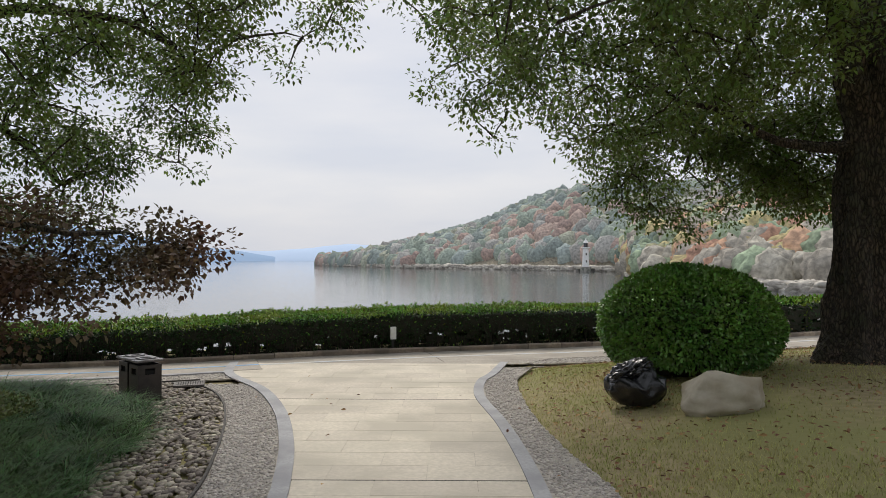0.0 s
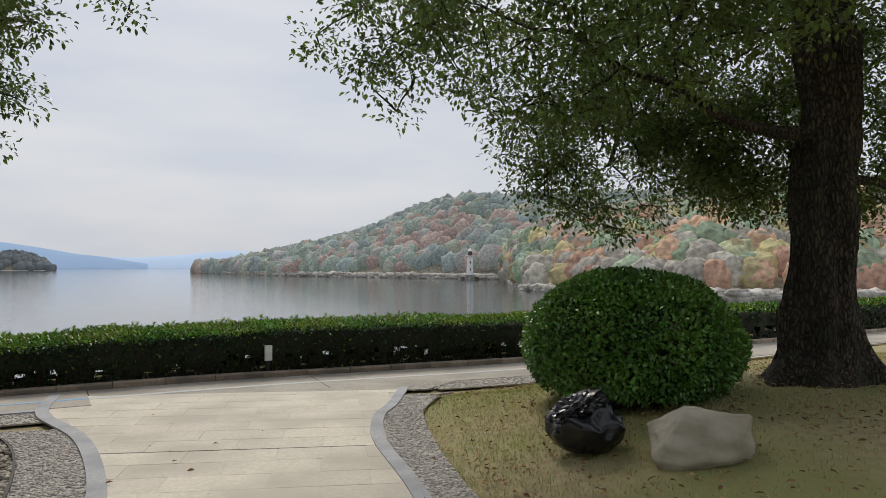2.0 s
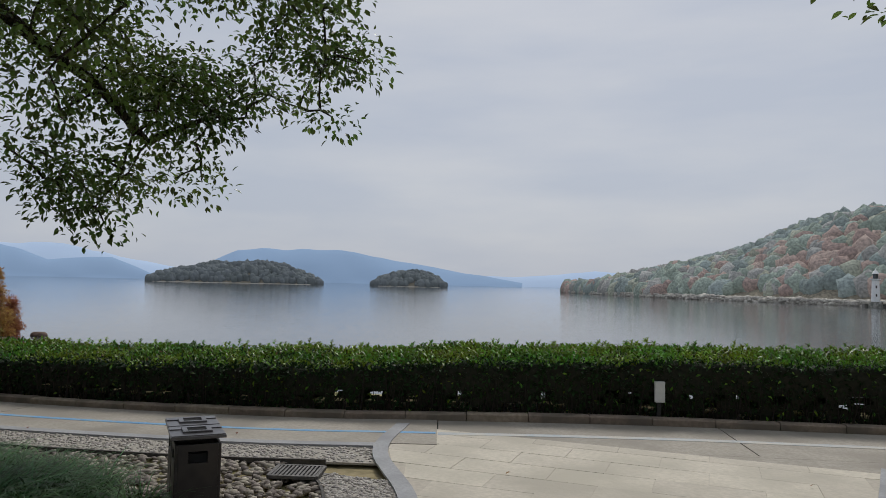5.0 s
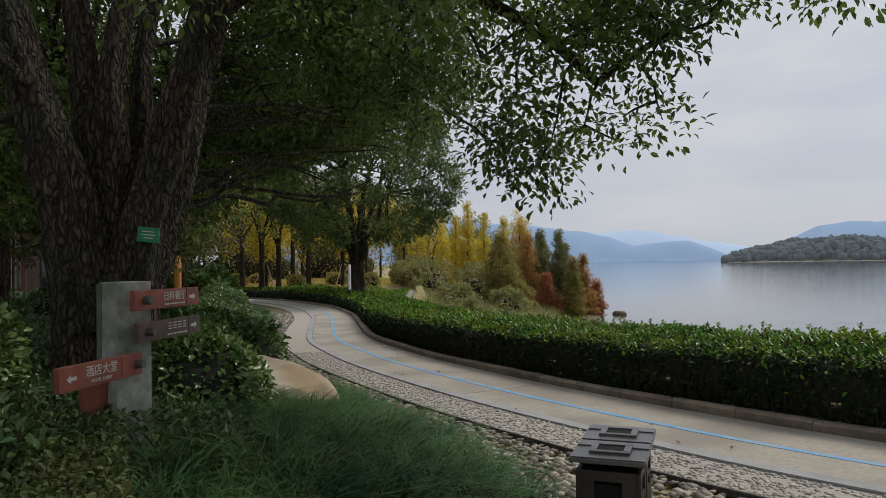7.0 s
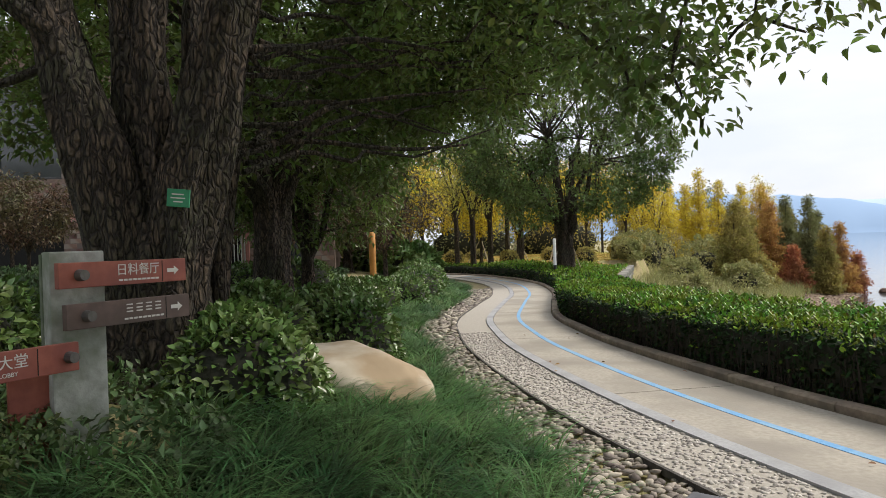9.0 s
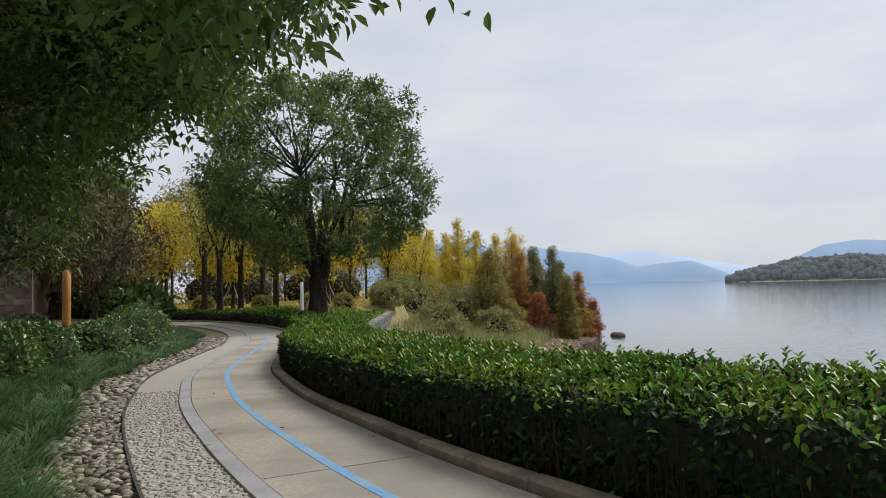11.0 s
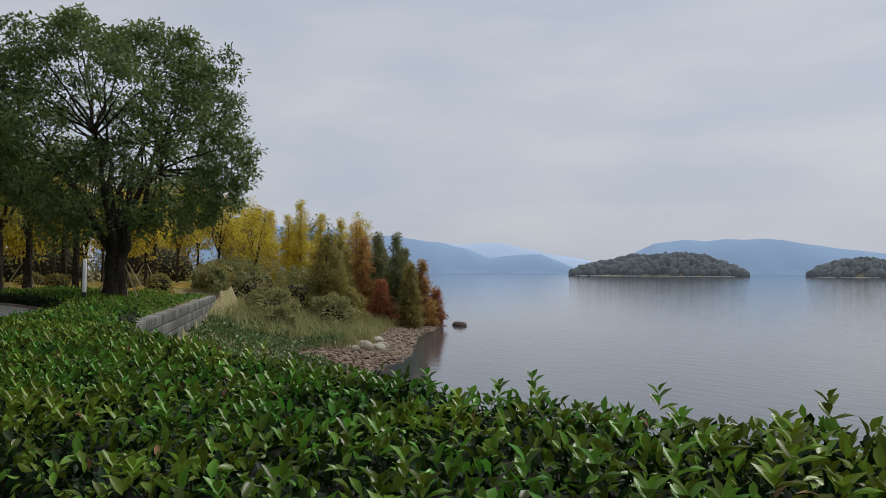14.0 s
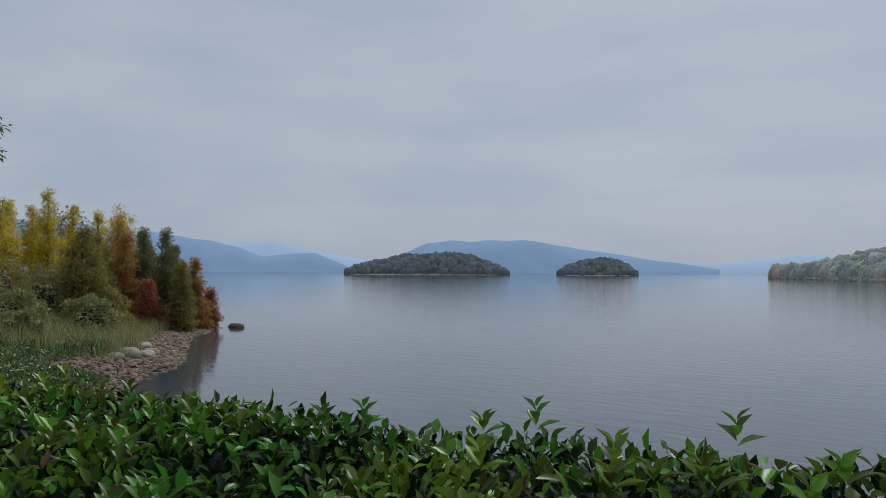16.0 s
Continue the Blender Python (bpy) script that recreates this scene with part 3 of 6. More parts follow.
for c in range(len(us) - 1):
    um = (us[c] + us[c + 1]) / 2
    gap = 0.3 if 0.1 < um < 0.5 else (0.22 if 2.48 < um < 2.9 else 0.0)
    kk_ = k[RNG.uniform(size=n - 1) >= gap]
    rows_.append(np.stack([c * n + kk_, c * n + kk_ + 1, (c + 1) * n + kk_ + 1, (c + 1) * n + kk_], 1))
F = np.concatenate(rows_)
V = V + RNG.normal(0, 0.012, V.shape)
# core sheet coloured as the shade between the leaves
mesh_np("core", V, F, M["hedgecore"], hedge, "near-black core, inner shade of the hedge put in colour")


def hedge_leaves(s0, s1, per_m, size, shape, top=0.8, fresh=0.36):
    """Old leaves inside, darkened as inner shade; young ones on the skin, brightened as lit top."""
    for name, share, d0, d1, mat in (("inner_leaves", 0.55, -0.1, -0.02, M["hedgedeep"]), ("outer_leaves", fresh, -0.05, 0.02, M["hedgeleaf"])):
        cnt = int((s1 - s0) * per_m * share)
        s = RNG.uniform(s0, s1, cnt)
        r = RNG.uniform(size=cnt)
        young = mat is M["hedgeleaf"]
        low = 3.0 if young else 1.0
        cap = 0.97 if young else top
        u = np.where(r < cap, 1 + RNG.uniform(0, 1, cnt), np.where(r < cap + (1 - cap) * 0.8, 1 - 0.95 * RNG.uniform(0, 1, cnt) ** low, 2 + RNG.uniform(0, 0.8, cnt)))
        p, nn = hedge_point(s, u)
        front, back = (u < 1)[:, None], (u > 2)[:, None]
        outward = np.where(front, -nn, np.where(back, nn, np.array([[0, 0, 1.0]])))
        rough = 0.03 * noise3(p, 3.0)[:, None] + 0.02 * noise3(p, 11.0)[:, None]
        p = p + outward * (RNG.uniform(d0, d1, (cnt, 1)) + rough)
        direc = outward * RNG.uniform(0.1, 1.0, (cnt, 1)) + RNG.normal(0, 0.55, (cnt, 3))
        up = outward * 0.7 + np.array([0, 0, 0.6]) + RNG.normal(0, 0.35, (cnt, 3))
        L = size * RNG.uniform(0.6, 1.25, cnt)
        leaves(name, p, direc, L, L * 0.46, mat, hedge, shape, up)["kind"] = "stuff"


hedge_leaves(along(-1.0), along(-5), 5000, 0.059, LEAF6, 0.72, 0.4)
hedge_leaves(along(-5), along(-11), 5200, 0.057, LEAF6, 0.74, 0.25)
hedge_leaves(along(-11), along(-20), 2400, 0.074, LEAF2, 0.7)
hedge_leaves(along(5.5), along(-1.0), 3200, 0.062, LEAF2, 0.6, 0.46)
hedge_leaves(along(-20), along(-50), 600, 0.13, LEAF2, 0.76)
hedge_leaves(along(30), along(5.5), 750, 0.12, LEAF2, 0.7)


def shoots(count, s0, s1):
    """Single shoots that stand out of the clipped top."""
    P, D, U, L = [], [], [], []
    for _ in range(count):
        s = RNG.uniform(s0, s1)
        b, _n2 = hedge_point(np.array([s]), np.array([RNG.uniform(1.05, 1.98)]))
        b = b[0]
        h = RNG.uniform(0.03, 0.11)
        for kk in range(6):
            a = kk * 2.4 + RNG.uniform(0, 0.5)
            P.append(b + np.array([0, 0, h * (0.35 + 0.13 * kk)]))
            D.append((math.cos(a), math.sin(a), 0.55 + 0.15 * kk))
            U.append((-math.cos(a) * 0.4, -math.sin(a) * 0.4, 1))
            L.append(0.082 - 0.005 * kk)
    L = np.array(L)
    leaves("shoot_growth", np.array(P), np.array(D, float), L, L * 0.44, M["hedgeleaf"], hedge, LEAF6, np.array(U, float))


shoots(420, along(2), along(-14))
sr = RNG.uniform(along(-1), along(-12), 90)
pr0, _n3 = hedge_point(sr, RNG.uniform(1.02, 1.98, 90), 0.01)
leaves("red_leaves", pr0, RNG.normal(0, 1, (90, 3)) + np.array([0, 0, 0.8]), 0.05, 0.022, M["fallen"], hedge, LEAF6, None, "a few reddish withered leaves")["kind"] = "stuff"
# bare stems low in the front
P = []
F = []
for _ in range(900):
    s = RNG.uniform(along(8), along(-16))
    b, nn = hedge_point(np.array([s]), np.array([0.0]))
    b, nn = b[0] + np.array([0, 0, 0.08]), nn[0]
    top_p = b + np.array([RNG.normal(0, 0.06), RNG.normal(0, 0.03), RNG.uniform(0.25, 0.5)])
    w = RNG.uniform(0.003, 0.007)
    t = np.array([nn[1], -nn[0], 0])
    b = b - nn * RNG.uniform(-0.02, 0.03)
    o = len(P)
    P += [b - t * w, b + t * w, b - nn * w * 1.6, top_p - t * w * .5, top_p + t * w * .5, top_p - nn * w * .8]
    F += [(o, o + 1, o + 4, o + 3), (o + 1, o + 2, o + 5, o + 4), (o + 2, o, o + 3, o + 5)]
mesh_np("stem_growth", P, F, M["twig"], hedge, "bare brown hedge stems")["kind"] = "stuff"

# ---------------------------------------------------------------- trees


def tube(path, radii, seg=8, flare=0.0):
    """Vertices and quads of a tapered tube along a path."""
    path = np.asarray(path, float)
    n = len(path)
    t = np.gradient(path, axis=0)
    t /= np.linalg.norm(t, axis=1)[:, None] + 1e-9
    ref = np.array([0.31, 0.17, 0.93]) if abs(t[0][2]) < 0.8 else np.array([1.0, 0.1, 0])
    V = []
    for k in range(n):
        a = np.cross(t[k], ref)
        a /= np.linalg.norm(a) + 1e-9
        b = np.cross(t[k], a)
        ang = np.linspace(0, 2 * math.pi, seg, endpoint=False)
        rr = radii[k] * (1 + flare * (np.sin(ang * 5 + path[k][2] * 1.3) * 0.06 + np.sin(ang * 9 - path[k][2] * 2.1) * 0.04 + np.sin(ang * 3 + path[k][2] * 4) * 0.05 + 0.035 * np.sin(ang * 14 + 2.5 * np.sin(path[k][2] * 4.3)) * np.sin(path[k][2] * 9 + ang * 2)))
        V.append(path[k] + np.outer(np.cos(ang) * rr, a) + np.outer(np.sin(ang) * rr, b))
    V = np.concatenate(V)
    kk, ss = np.meshgrid(np.arange(n - 1), np.arange(seg), indexing="ij")
    kk, ss = kk.ravel(), ss.ravel()
    s2 = (ss + 1) % seg
    F = np.stack([kk * seg + ss, kk * seg + s2, (kk + 1) * seg + s2, (kk + 1) * seg + ss], 1)
    return V, F


def join(tubes):
    V, F, o = [], [], 0
    for v, f in tubes:
        V.append(v)
        F.append(f + o)
        o += len(v)
    return np.concatenate(V), np.concatenate(F)


def bend(a, b, sag=0.2, n=7, wob=0.05):
    a, b = np.array(a, float), np.array(b, float)
    t = np.linspace(0, 1, n)[:, None]
    p = a + (b - a) * t
    p[:, 2] += sag * np.sin(t[:, 0] * math.pi)
    L = np.linalg.norm(b - a)
    p[1:-1] += RNG.normal(0, wob * L * 0.3, (n - 2, 3))
    return p


def crown_points(blobs, per, shell=0.45):
    """Clump centres in ellipsoids (centre, radii, share), denser near their skin, with gaps."""
    out = []
    for c, r, cnt in blobs:
        v = unit(cnt * 3) * (RNG.uniform(shell, 1.0, (cnt * 3, 1)) ** 0.6)
        p = np.array(c) + v * np.array(r)
        p = p[noise3(p, 1.1, c[0]) + RNG.normal(0, 0.25, len(p)) > -0.25][:cnt]
        out.append(p)
    return np.concatenate(out)


def make_tree(name, label, stems, clumps, leaf_mat, leaf_len, per_clump, spread, bark=None, droop=0.35, twig_r=0.012, shape=LEAF2, width=0.42, twigs=True, cat="tree"):
    """stems: list of (path, radii). Twigs run from the stems to the clumps; leaves gather round the clumps."""
    t = empty(name, tuple(stems[0][0][0]))
    inv = Matrix.Translation(-Vector(stems[0][0][0]))
    tagged(t, label, cat, name.replace("_", " ") + "s")
    bark = bark or M["bark"]
    fine = [(resample(np.column_stack([p, r]), 0.15), k) for k, (p, r) in enumerate(stems)]
    V, F = join([tube(q_[:, :3], q_[:, 3], 44 if k == 0 else 26, 1.7) for q_, k in fine])
    base = np.array(stems[0][0][0])
    mesh_np("trunk", V - base, F, bark, t, smooth=True)
    nodes = np.concatenate([np.asarray(p)[1 if k == 0 else 0:] for k, (p, r) in enumerate(stems)])
    if twigs:
        # main twigs join neighbouring clumps into boughs before they reach a limb
        T = []
        order = np.argsort([np.min(np.linalg.norm(nodes - c, axis=1)) for c in clumps])
        net, netr = nodes.copy(), np.full(len(nodes), 0.0)
        for k in order:
            c = clumps[k]
            d = np.linalg.norm(net - c, axis=1)
            a = net[int(np.argmin(d))]
            pth = bend(a, c, 0.05 * d.min(), 4, 0.08)
            r0 = twig_r * (0.6 + 0.9 * min(1.5, d.min()))
            T.append(tube(pth, np.linspace(r0, twig_r * 0.45, 4), 4))
            net = np.vstack([net, pth[1:]])
        V, F = join(T)
        mesh_np("twig_growth", V - base, F, bark, t)["kind"] = "stuff"
    n = len(clumps) * per_clump
    c = np.repeat(clumps, per_clump, 0)
    o = unit(n) * (RNG.uniform(0, 1, (n, 1)) ** 0.5) * spread * np.array([1, 1, 0.75])
    p = c + o
    direc = o / spread + np.array([0, 0, -droop]) + RNG.normal(0, 0.45, (n, 3))
    L = leaf_len * RNG.uniform(0.65, 1.3, n)
    leaves("crown", p - base, direc, L, L * width, leaf_mat, t, shape)
    return t


def limb(a, b, r0, r1, sag=0.3, n=7, wob=0.06):
    return bend(a, b, sag, n, wob), np.linspace(r0, r1, n)


# camphor tree on the right lawn
zb = gz(5.4, 9.7)
trunk_r = (np.array([(5.66, 9.7, zb - 0.3), (5.66, 9.7, zb + 0.05), (5.65, 9.7, zb + 0.35), (5.64, 9.68, zb + 1.2), (5.66, 9.65, zb + 2.2), (5.72, 9.6, zb + 3.2), (5.78, 9.6, zb + 4.2)]),
           np.array([0.85, 0.64, 0.45, 0.36, 0.33, 0.32, 0.3]))
st = [trunk_r,
      limb((5.62, 9.6, zb + 3.3), (4.3, 8.9, zb + 6.2), 0.23, 0.1),
      limb((5.6, 9.6, zb + 4.0), (7.2, 10.2, zb + 7.2), 0.24, 0.08),
      limb((5.55, 9.6, zb + 3.9), (5.6, 11.6, zb + 7.0), 0.2, 0.07),
      limb((5.5, 9.5, zb + 2.95), (3.9, 9.3, zb + 3.2), 0.085, 0.04, -0.12),
      limb((3.9, 9.3, zb + 3.2), (1.6, 9.6, zb + 4.2), 0.04, 0.015, 0.1),
      limb((5.7, 9.7, zb + 2.6), (8.6, 10.4, zb + 2.5), 0.06, 0.025, -0.2),
      limb((4.6, 8.6, zb + 5.6), (1.2, 6.6, zb + 4.2), 0.09, 0.03, 0.4),
      limb((4.3, 8.3, zb + 6.2), (0.8, 10.2, zb + 5.6), 0.08, 0.03, 0.4),
      limb((5.6, 11.0, zb + 6.2), (4.2, 12.8, zb + 3.0), 0.08, 0.03, 0.6)]
cl = crown_points([((2.7, 9.4, 5.4), (3.7, 4.0, 2.0), 310), ((6.2, 9.8, 6.4), (4.2, 4.2, 2.4), 190), ((2.0, 6.9, 4.7), (2.2, 2.0, 1.2), 125),
                   ((4.5, 12.2, 3.7), (2.3, 1.4, 1.3), 120), ((7.6, 11.6, 3.7), (2.2, 1.8, 1.4), 80), ((1.6, 9.8, 4.2), (1.5, 1.6, 0.9), 50), ((3.6, 7.4, 4.8), (2.2, 2.0, 0.9), 62), ((4.0, 11.6, 3.1), (1.8, 1.2, 0.8), 50), ((5.6, 11.4, 4.9), (2.4, 1.8, 2.0), 190), ((5.2, 8.6, 6.2), (2.2, 1.8, 1.0), 60), ((8.0, 10.4, 5.2), (2.2, 2.2, 1.8), 120), ((6.4, 11.2, 3.5), (2.3, 1.6, 1.0), 140), ((8.4, 9.0, 4.7), (2.4, 2.2, 1.4), 120)], 1)
make_tree("camphor_tree", "large evergreen camphor tree with dark furrowed trunk on the lawn", st, cl, M["camphor"], 0.076, 88, 0.38, droop=0.18, shape=LEAF6, width=0.5, twig_r=0.016)

# camphor tree on the left bank, with several stems and a long bough over the walk
zb = gz(-7.6, 6.75)
b0 = np.array([-7.72, 6.95, zb])


def stem(pts, r0, r1):
    p = smooth_line(pts, 3)
    return p, np.linspace(r0, r1, len(p))


st = [(np.array([(-7.76, 6.72, zb - 0.3), (-7.76, 6.72, zb + 0.1), (-7.76, 6.73, zb + 0.5), (-7.76, 6.73, zb + 0.9), (-7.76, 6.74, zb + 1.2)]), np.array([0.58, 0.46, 0.40, 0.38, 0.28])),
      stem([(-7.66, 6.86, zb + 0.6), (-7.58, 7.0, 1.7), (-7.54, 7.2, 2.33), (-7.5, 7.3, 2.78), (-7.45, 7.42, 3.2), (-7.2, 7.6, 3.9), (-6.9, 7.9, 4.8)], 0.25, 0.12),
      stem([(-7.6, 6.62, zb + 0.6), (-7.55, 6.48, 1.9), (-7.55, 6.38, 2.31), (-7.55, 6.28, 2.67), (-7.55, 6.19, 3.03), (-7.5, 6.06, 3.6), (-7.4, 5.8, 4.4)], 0.23, 0.11),
      stem([(-7.5, 6.22, 2.95), (-7.42, 5.98, 3.18), (-7.4, 5.72, 3.37), (-7.35, 5.37, 3.58), (-7.2, 4.4, 3.8)], 0.11, 0.05),
      stem([(-7.75, 6.66, 1.5), (-7.8, 6.64, 2.2), (-7.8, 6.62, 2.7), (-7.82, 6.58, 3.2), (-7.85, 6.45, 4.2)], 0.17, 0.09),
      stem([(-7.7, 6.8, 1.6), (-7.7, 6.8, 2.4), (-7.7, 6.77, 3.0), (-7.72, 6.9, 3.8), (-7.8, 7.1, 4.8)], 0.14, 0.08),
      stem([(-7.85, 6.9, 1.9), (-8.0, 7.03, 2.8), (-8.02, 7.02, 3.3), (-8.1, 7.2, 4.4)], 0.12, 0.06),
      stem([(-7.52, 6.2, 2.76), (-7.5, 5.83, 2.6), (-7.5, 5.44, 2.62), (-7.45, 4.7, 2.75)], 0.035, 0.012),
      stem([(-7.9, 7.1, 2.1), (-8.2, 7.6, 2.28), (-8.3, 8.02, 2.58), (-8.4, 8.6, 2.68)], 0.03, 0.01),
      stem([(-7.9, 7.05, 2.2), (-8.3, 7.8, 2.31), (-8.4, 8.6, 2.24), (-8.6, 9.2, 2.3)], 0.028, 0.009),
      stem([(-7.7, 7.25, 2.9), (-8.2, 7.83, 3.05), (-8.3, 8.3, 3.15), (-8.5, 9.0, 3.1)], 0.03, 0.01),
      stem([(-8.3, 7.02, zb - 0.1), (-8.3, 7.1, 1.6), (-8.3, 7.18, 2.1), (-8.35, 7.3, 3.0), (-8.5, 7.6, 4.2)], 0.11, 0.06),
      limb(b0 + (0.4, 0.7, 3.3), b0 + (1.6, 3.6, 2.6), 0.08, 0.035, 0.7),
      limb(b0 + (1.6, 3.6, 2.6), b0 + (2.5, 4.0, 2.9), 0.035, 0.012, 0.1),
      limb(b0 + (0.6, 0.8, 4.0), b0 + (3.8, 2.4, 4.4), 0.09, 0.035, 0.5),
      limb(b0 + (-0.7, 0.5, 4.0), b0 + (-3.0, 2.8, 4.2), 0.07, 0.03, 0.2),
      limb(b0 + (-0.1, -0.4, 4.0), b0 + (-2.6, -1.6, 5.8), 0.09, 0.035)]
for k in range(16):
    a_ = np.array((-7.95 - 0.02 * k, 7.2 + RNG.uniform(-0.2, 0.4), RNG.uniform(2.0, 3.6)))
    st.append(limb(a_, a_ + (RNG.uniform(-1.6, -0.3), RNG.uniform(0.8, 2.2), RNG.uniform(-0.1, 0.6)), 0.022, 0.006, RNG.uniform(-0.15, 0.15), 7, 0.12))
cl = crown_points([((-5.1, 10.2, 4.2), (1.75, 1.75, 1.35), 125), ((-4.1, 9.0, 5.5), (2.1, 2.2, 1.3), 125), ((-2.9, 9.7, 5.7), (1.6, 1.9, 1.1), 95), ((-6.1, 10.2, 3.0), (1.1, 1.0, 0.9), 48),
                   ((-8.4, 7.2, 6.6), (3.6, 3.6, 1.5), 65), ((-10.8, 9.7, 4.6), (2.8, 2.0, 1.6), 300), ((-12.6, 9.3, 4.8), (2.4, 1.6, 1.9), 230), ((-10.0, 4.4, 5.8), (3.0, 2.2, 1.4), 50),
                   ((-4.8, 6.2, 5.4), (2.4, 2.2, 1.3), 50), ((-5.6, 8.0, 3.8), (1.4, 1.4, 0.8), 24), ((-9.4, 9.3, 4.2), (1.6, 1.2, 1.1), 90)], 1)
make_tree("camphor_tree", "many-stemmed evergreen camphor tree on the planted bank beside a sign post", st, cl, M["camphor"], 0.076, 88, 0.38, droop=0.18, shape=LEAF6, width=0.5, twig_r=0.016)


def simple_tree(name, label, x, y, h, r, leaf_mat, clumps=160, per=50, leaf=0.14, trunk=0.18, low=0.35, spread=0.6, z=None, stems=1, bark=None, cat="tree"):
    z = gz(x, y) if z is None else z
    st = []
    b = np.array([x, y, z])
    st.append((b + np.array([(0, 0, -0.2), (0, 0, 0.15), (0.02, 0.01, h * low * 0.6), (0.03 * h * 0.2, 0, h * low)]), np.array([trunk * 1.5, trunk, trunk * 0.85, trunk * 0.75])))
    for k in range(6):
        a = k * 2.4 + RNG.uniform(0, 1)
        rr = r * RNG.uniform(0.35, 0.7)
        st.append(limb(b + (0, 0, h * low * RNG.uniform(0.75, 1.0)), b + (math.cos(a) * rr, math.sin(a) * rr, h * RNG.uniform(0.6, 0.9)), trunk * 0.5, trunk * 0.14, 0.1))
    c0 = h * (low + 1) / 2
    cl = crown_points([((x, y, z + c0), (r, r, h * (1 - low) / 2), clumps), ((x + r * 0.35, y - r * 0.2, z + c0 - h * 0.08), (r * 0.75, r * 0.75, h * 0.3), clumps // 3)], 1, 0.3)
    return make_tree(name, label, st, cl, leaf_mat, leaf, per, spread, bark=bark, twig_r=0.02, cat=cat)


def lobed_tree(label, x, y, z, h, r, leaf_mat, trunk, fork, lobes, lobe_r, per_lobe, leaf, per, spread, mid=0.58, low=-0.72, bark=None):
    """A broad evergreen: forked limbs that end in rounded masses of foliage, with gaps between them."""
    b = np.array([x, y, z], float)
    f = b + (0.05, 0.03, h * fork)
    st = [(np.array([b - (0, 0, 0.3), b + (0, 0, 0.12), b + (0.02, 0.01, h * fork * 0.5), f]), np.array([1.7, 1.12, 0.92, 0.85]) * trunk)]
    mains = []
    for k in range(7):
        a = k * 2.4 + RNG.uniform(-0.3, 0.3)
        out = r * RNG.uniform(0.22, 0.4) * (0.4 if k == 0 else 1)
        e = b + (math.cos(a) * out, math.sin(a) * out, h * RNG.uniform(0.4, 0.56))
        st.append(limb(f - (0, 0, h * fork * RNG.uniform(0.0, 0.25)), e, trunk * 0.4, trunk * 0.17, 0.12))
        mains.append(e)
    mains = np.array(mains)
    cl = []
    c0 = b + (0, 0, h * mid)
    axes = np.array([r - lobe_r, r - lobe_r, h * (1 - mid) - lobe_r])
    for k in range(lobes):
        zz = 1 - (1 - low) * (k + 0.5) / lobes
        a = k * 2.39996 + RNG.uniform(-0.25, 0.25)
        w = math.sqrt(max(0.0, 1 - zz * zz))
        c = c0 + np.array([math.cos(a) * w, math.sin(a) * w, zz]) * axes * RNG.uniform(0.82, 1.06)
        lr = lobe_r * RNG.uniform(0.75, 1.2)
        near = mains[int(np.argmin(np.linalg.norm(mains - c, axis=1)))]
        st.append(limb(near, c - (c - c0) * 0.1, trunk * 0.13, trunk * 0.04, 0.1))
        v = unit(per_lobe * 2) + (c - c0) / (np.linalg.norm(c - c0) + 1e-6) * 0.5 + np.array([0, 0, 0.15])
        v = v[:per_lobe] / np.linalg.norm(v[:per_lobe], axis=1)[:, None]
        cl.append(c + v * lr * RNG.uniform(0.55, 1.0, (per_lobe, 1)) * np.array([1, 1, 0.8]))
    return make_tree("camphor_tree", label, st, np.concatenate(cl), leaf_mat, leaf, per, spread, bark=bark, twig_r=0.014, droop=0.1, width=0.5)


# round tree on the lawn by the bend
lobed_tree("rounded evergreen tree with spreading limbs on the lakeside lawn", -36.3, 18.1, 0.02, 12.0, 6.0, M["roundleaf"], 0.40, 0.15, 66, 1.3, 22, 0.2, 32, 0.38, mid=0.54, low=-0.92)
# trees behind the shrubs on the left
simple_tree("camphor_tree", "low-branched evergreen tree beside the walk", -18.3, 7.0, 7.0, 3.2, M["camphor"], 240, 50, 0.15, 0.16, 0.16, 0.55)
lobed_tree("evergreen tree with dark trunk and low boughs standing among shrubs", -15.0, 6.65, gz(-15.0, 6.65), 9.6, 5.6, M["camphor"], 0.33, 0.2, 58, 1.3, 23, 0.14, 46, 0.42, mid=0.55, low=-0.93)
simple_tree("camphor_tree", "leaning evergreen tree near the brick building", -20.0, 4.4, 9.6, 3.6, M["camphor"], 170, 50, 0.16, 0.2, 0.5, 0.5)


def conifer(x, y, z, h, r, mat, name="bald_cypress", label="slender bald cypress in autumn colour at the lake shore", dens=1.0):
    st = [(np.array([(x, y, z - 0.3), (x, y, z + h * 0.3), (x, y, z + h * 0.7), (x, y, z + h * 0.98)]), np.array([0.16, 0.11, 0.06, 0.015]) * h / 10)]
    cl = []
    lev = int(34 * dens)
    for k in range(lev):
        f = 0.04 + 0.95 * k / lev
        rr = 1.5 * r * (1 - f) ** 0.75 * RNG.uniform(0.45, 1.15) * (1 if f > 0.12 else 0.8)
        m = max(3, int(7 * (1 - f) * dens) + 2)
        for q_ in range(m):
            a = RNG.uniform(0, 6.283)
            for g in ((0.5, 1.0) if rr > 0.7 else (0.9,)):
                cl.append((x + math.cos(a) * rr * g, y + math.sin(a) * rr * g, z + h * f - 0.12 * rr * g))
    cl = np.array(cl)
    return make_tree(name, label, st, cl, mat, 0.29, 27, 0.38, droop=0.25, twigs=False, width=0.28)


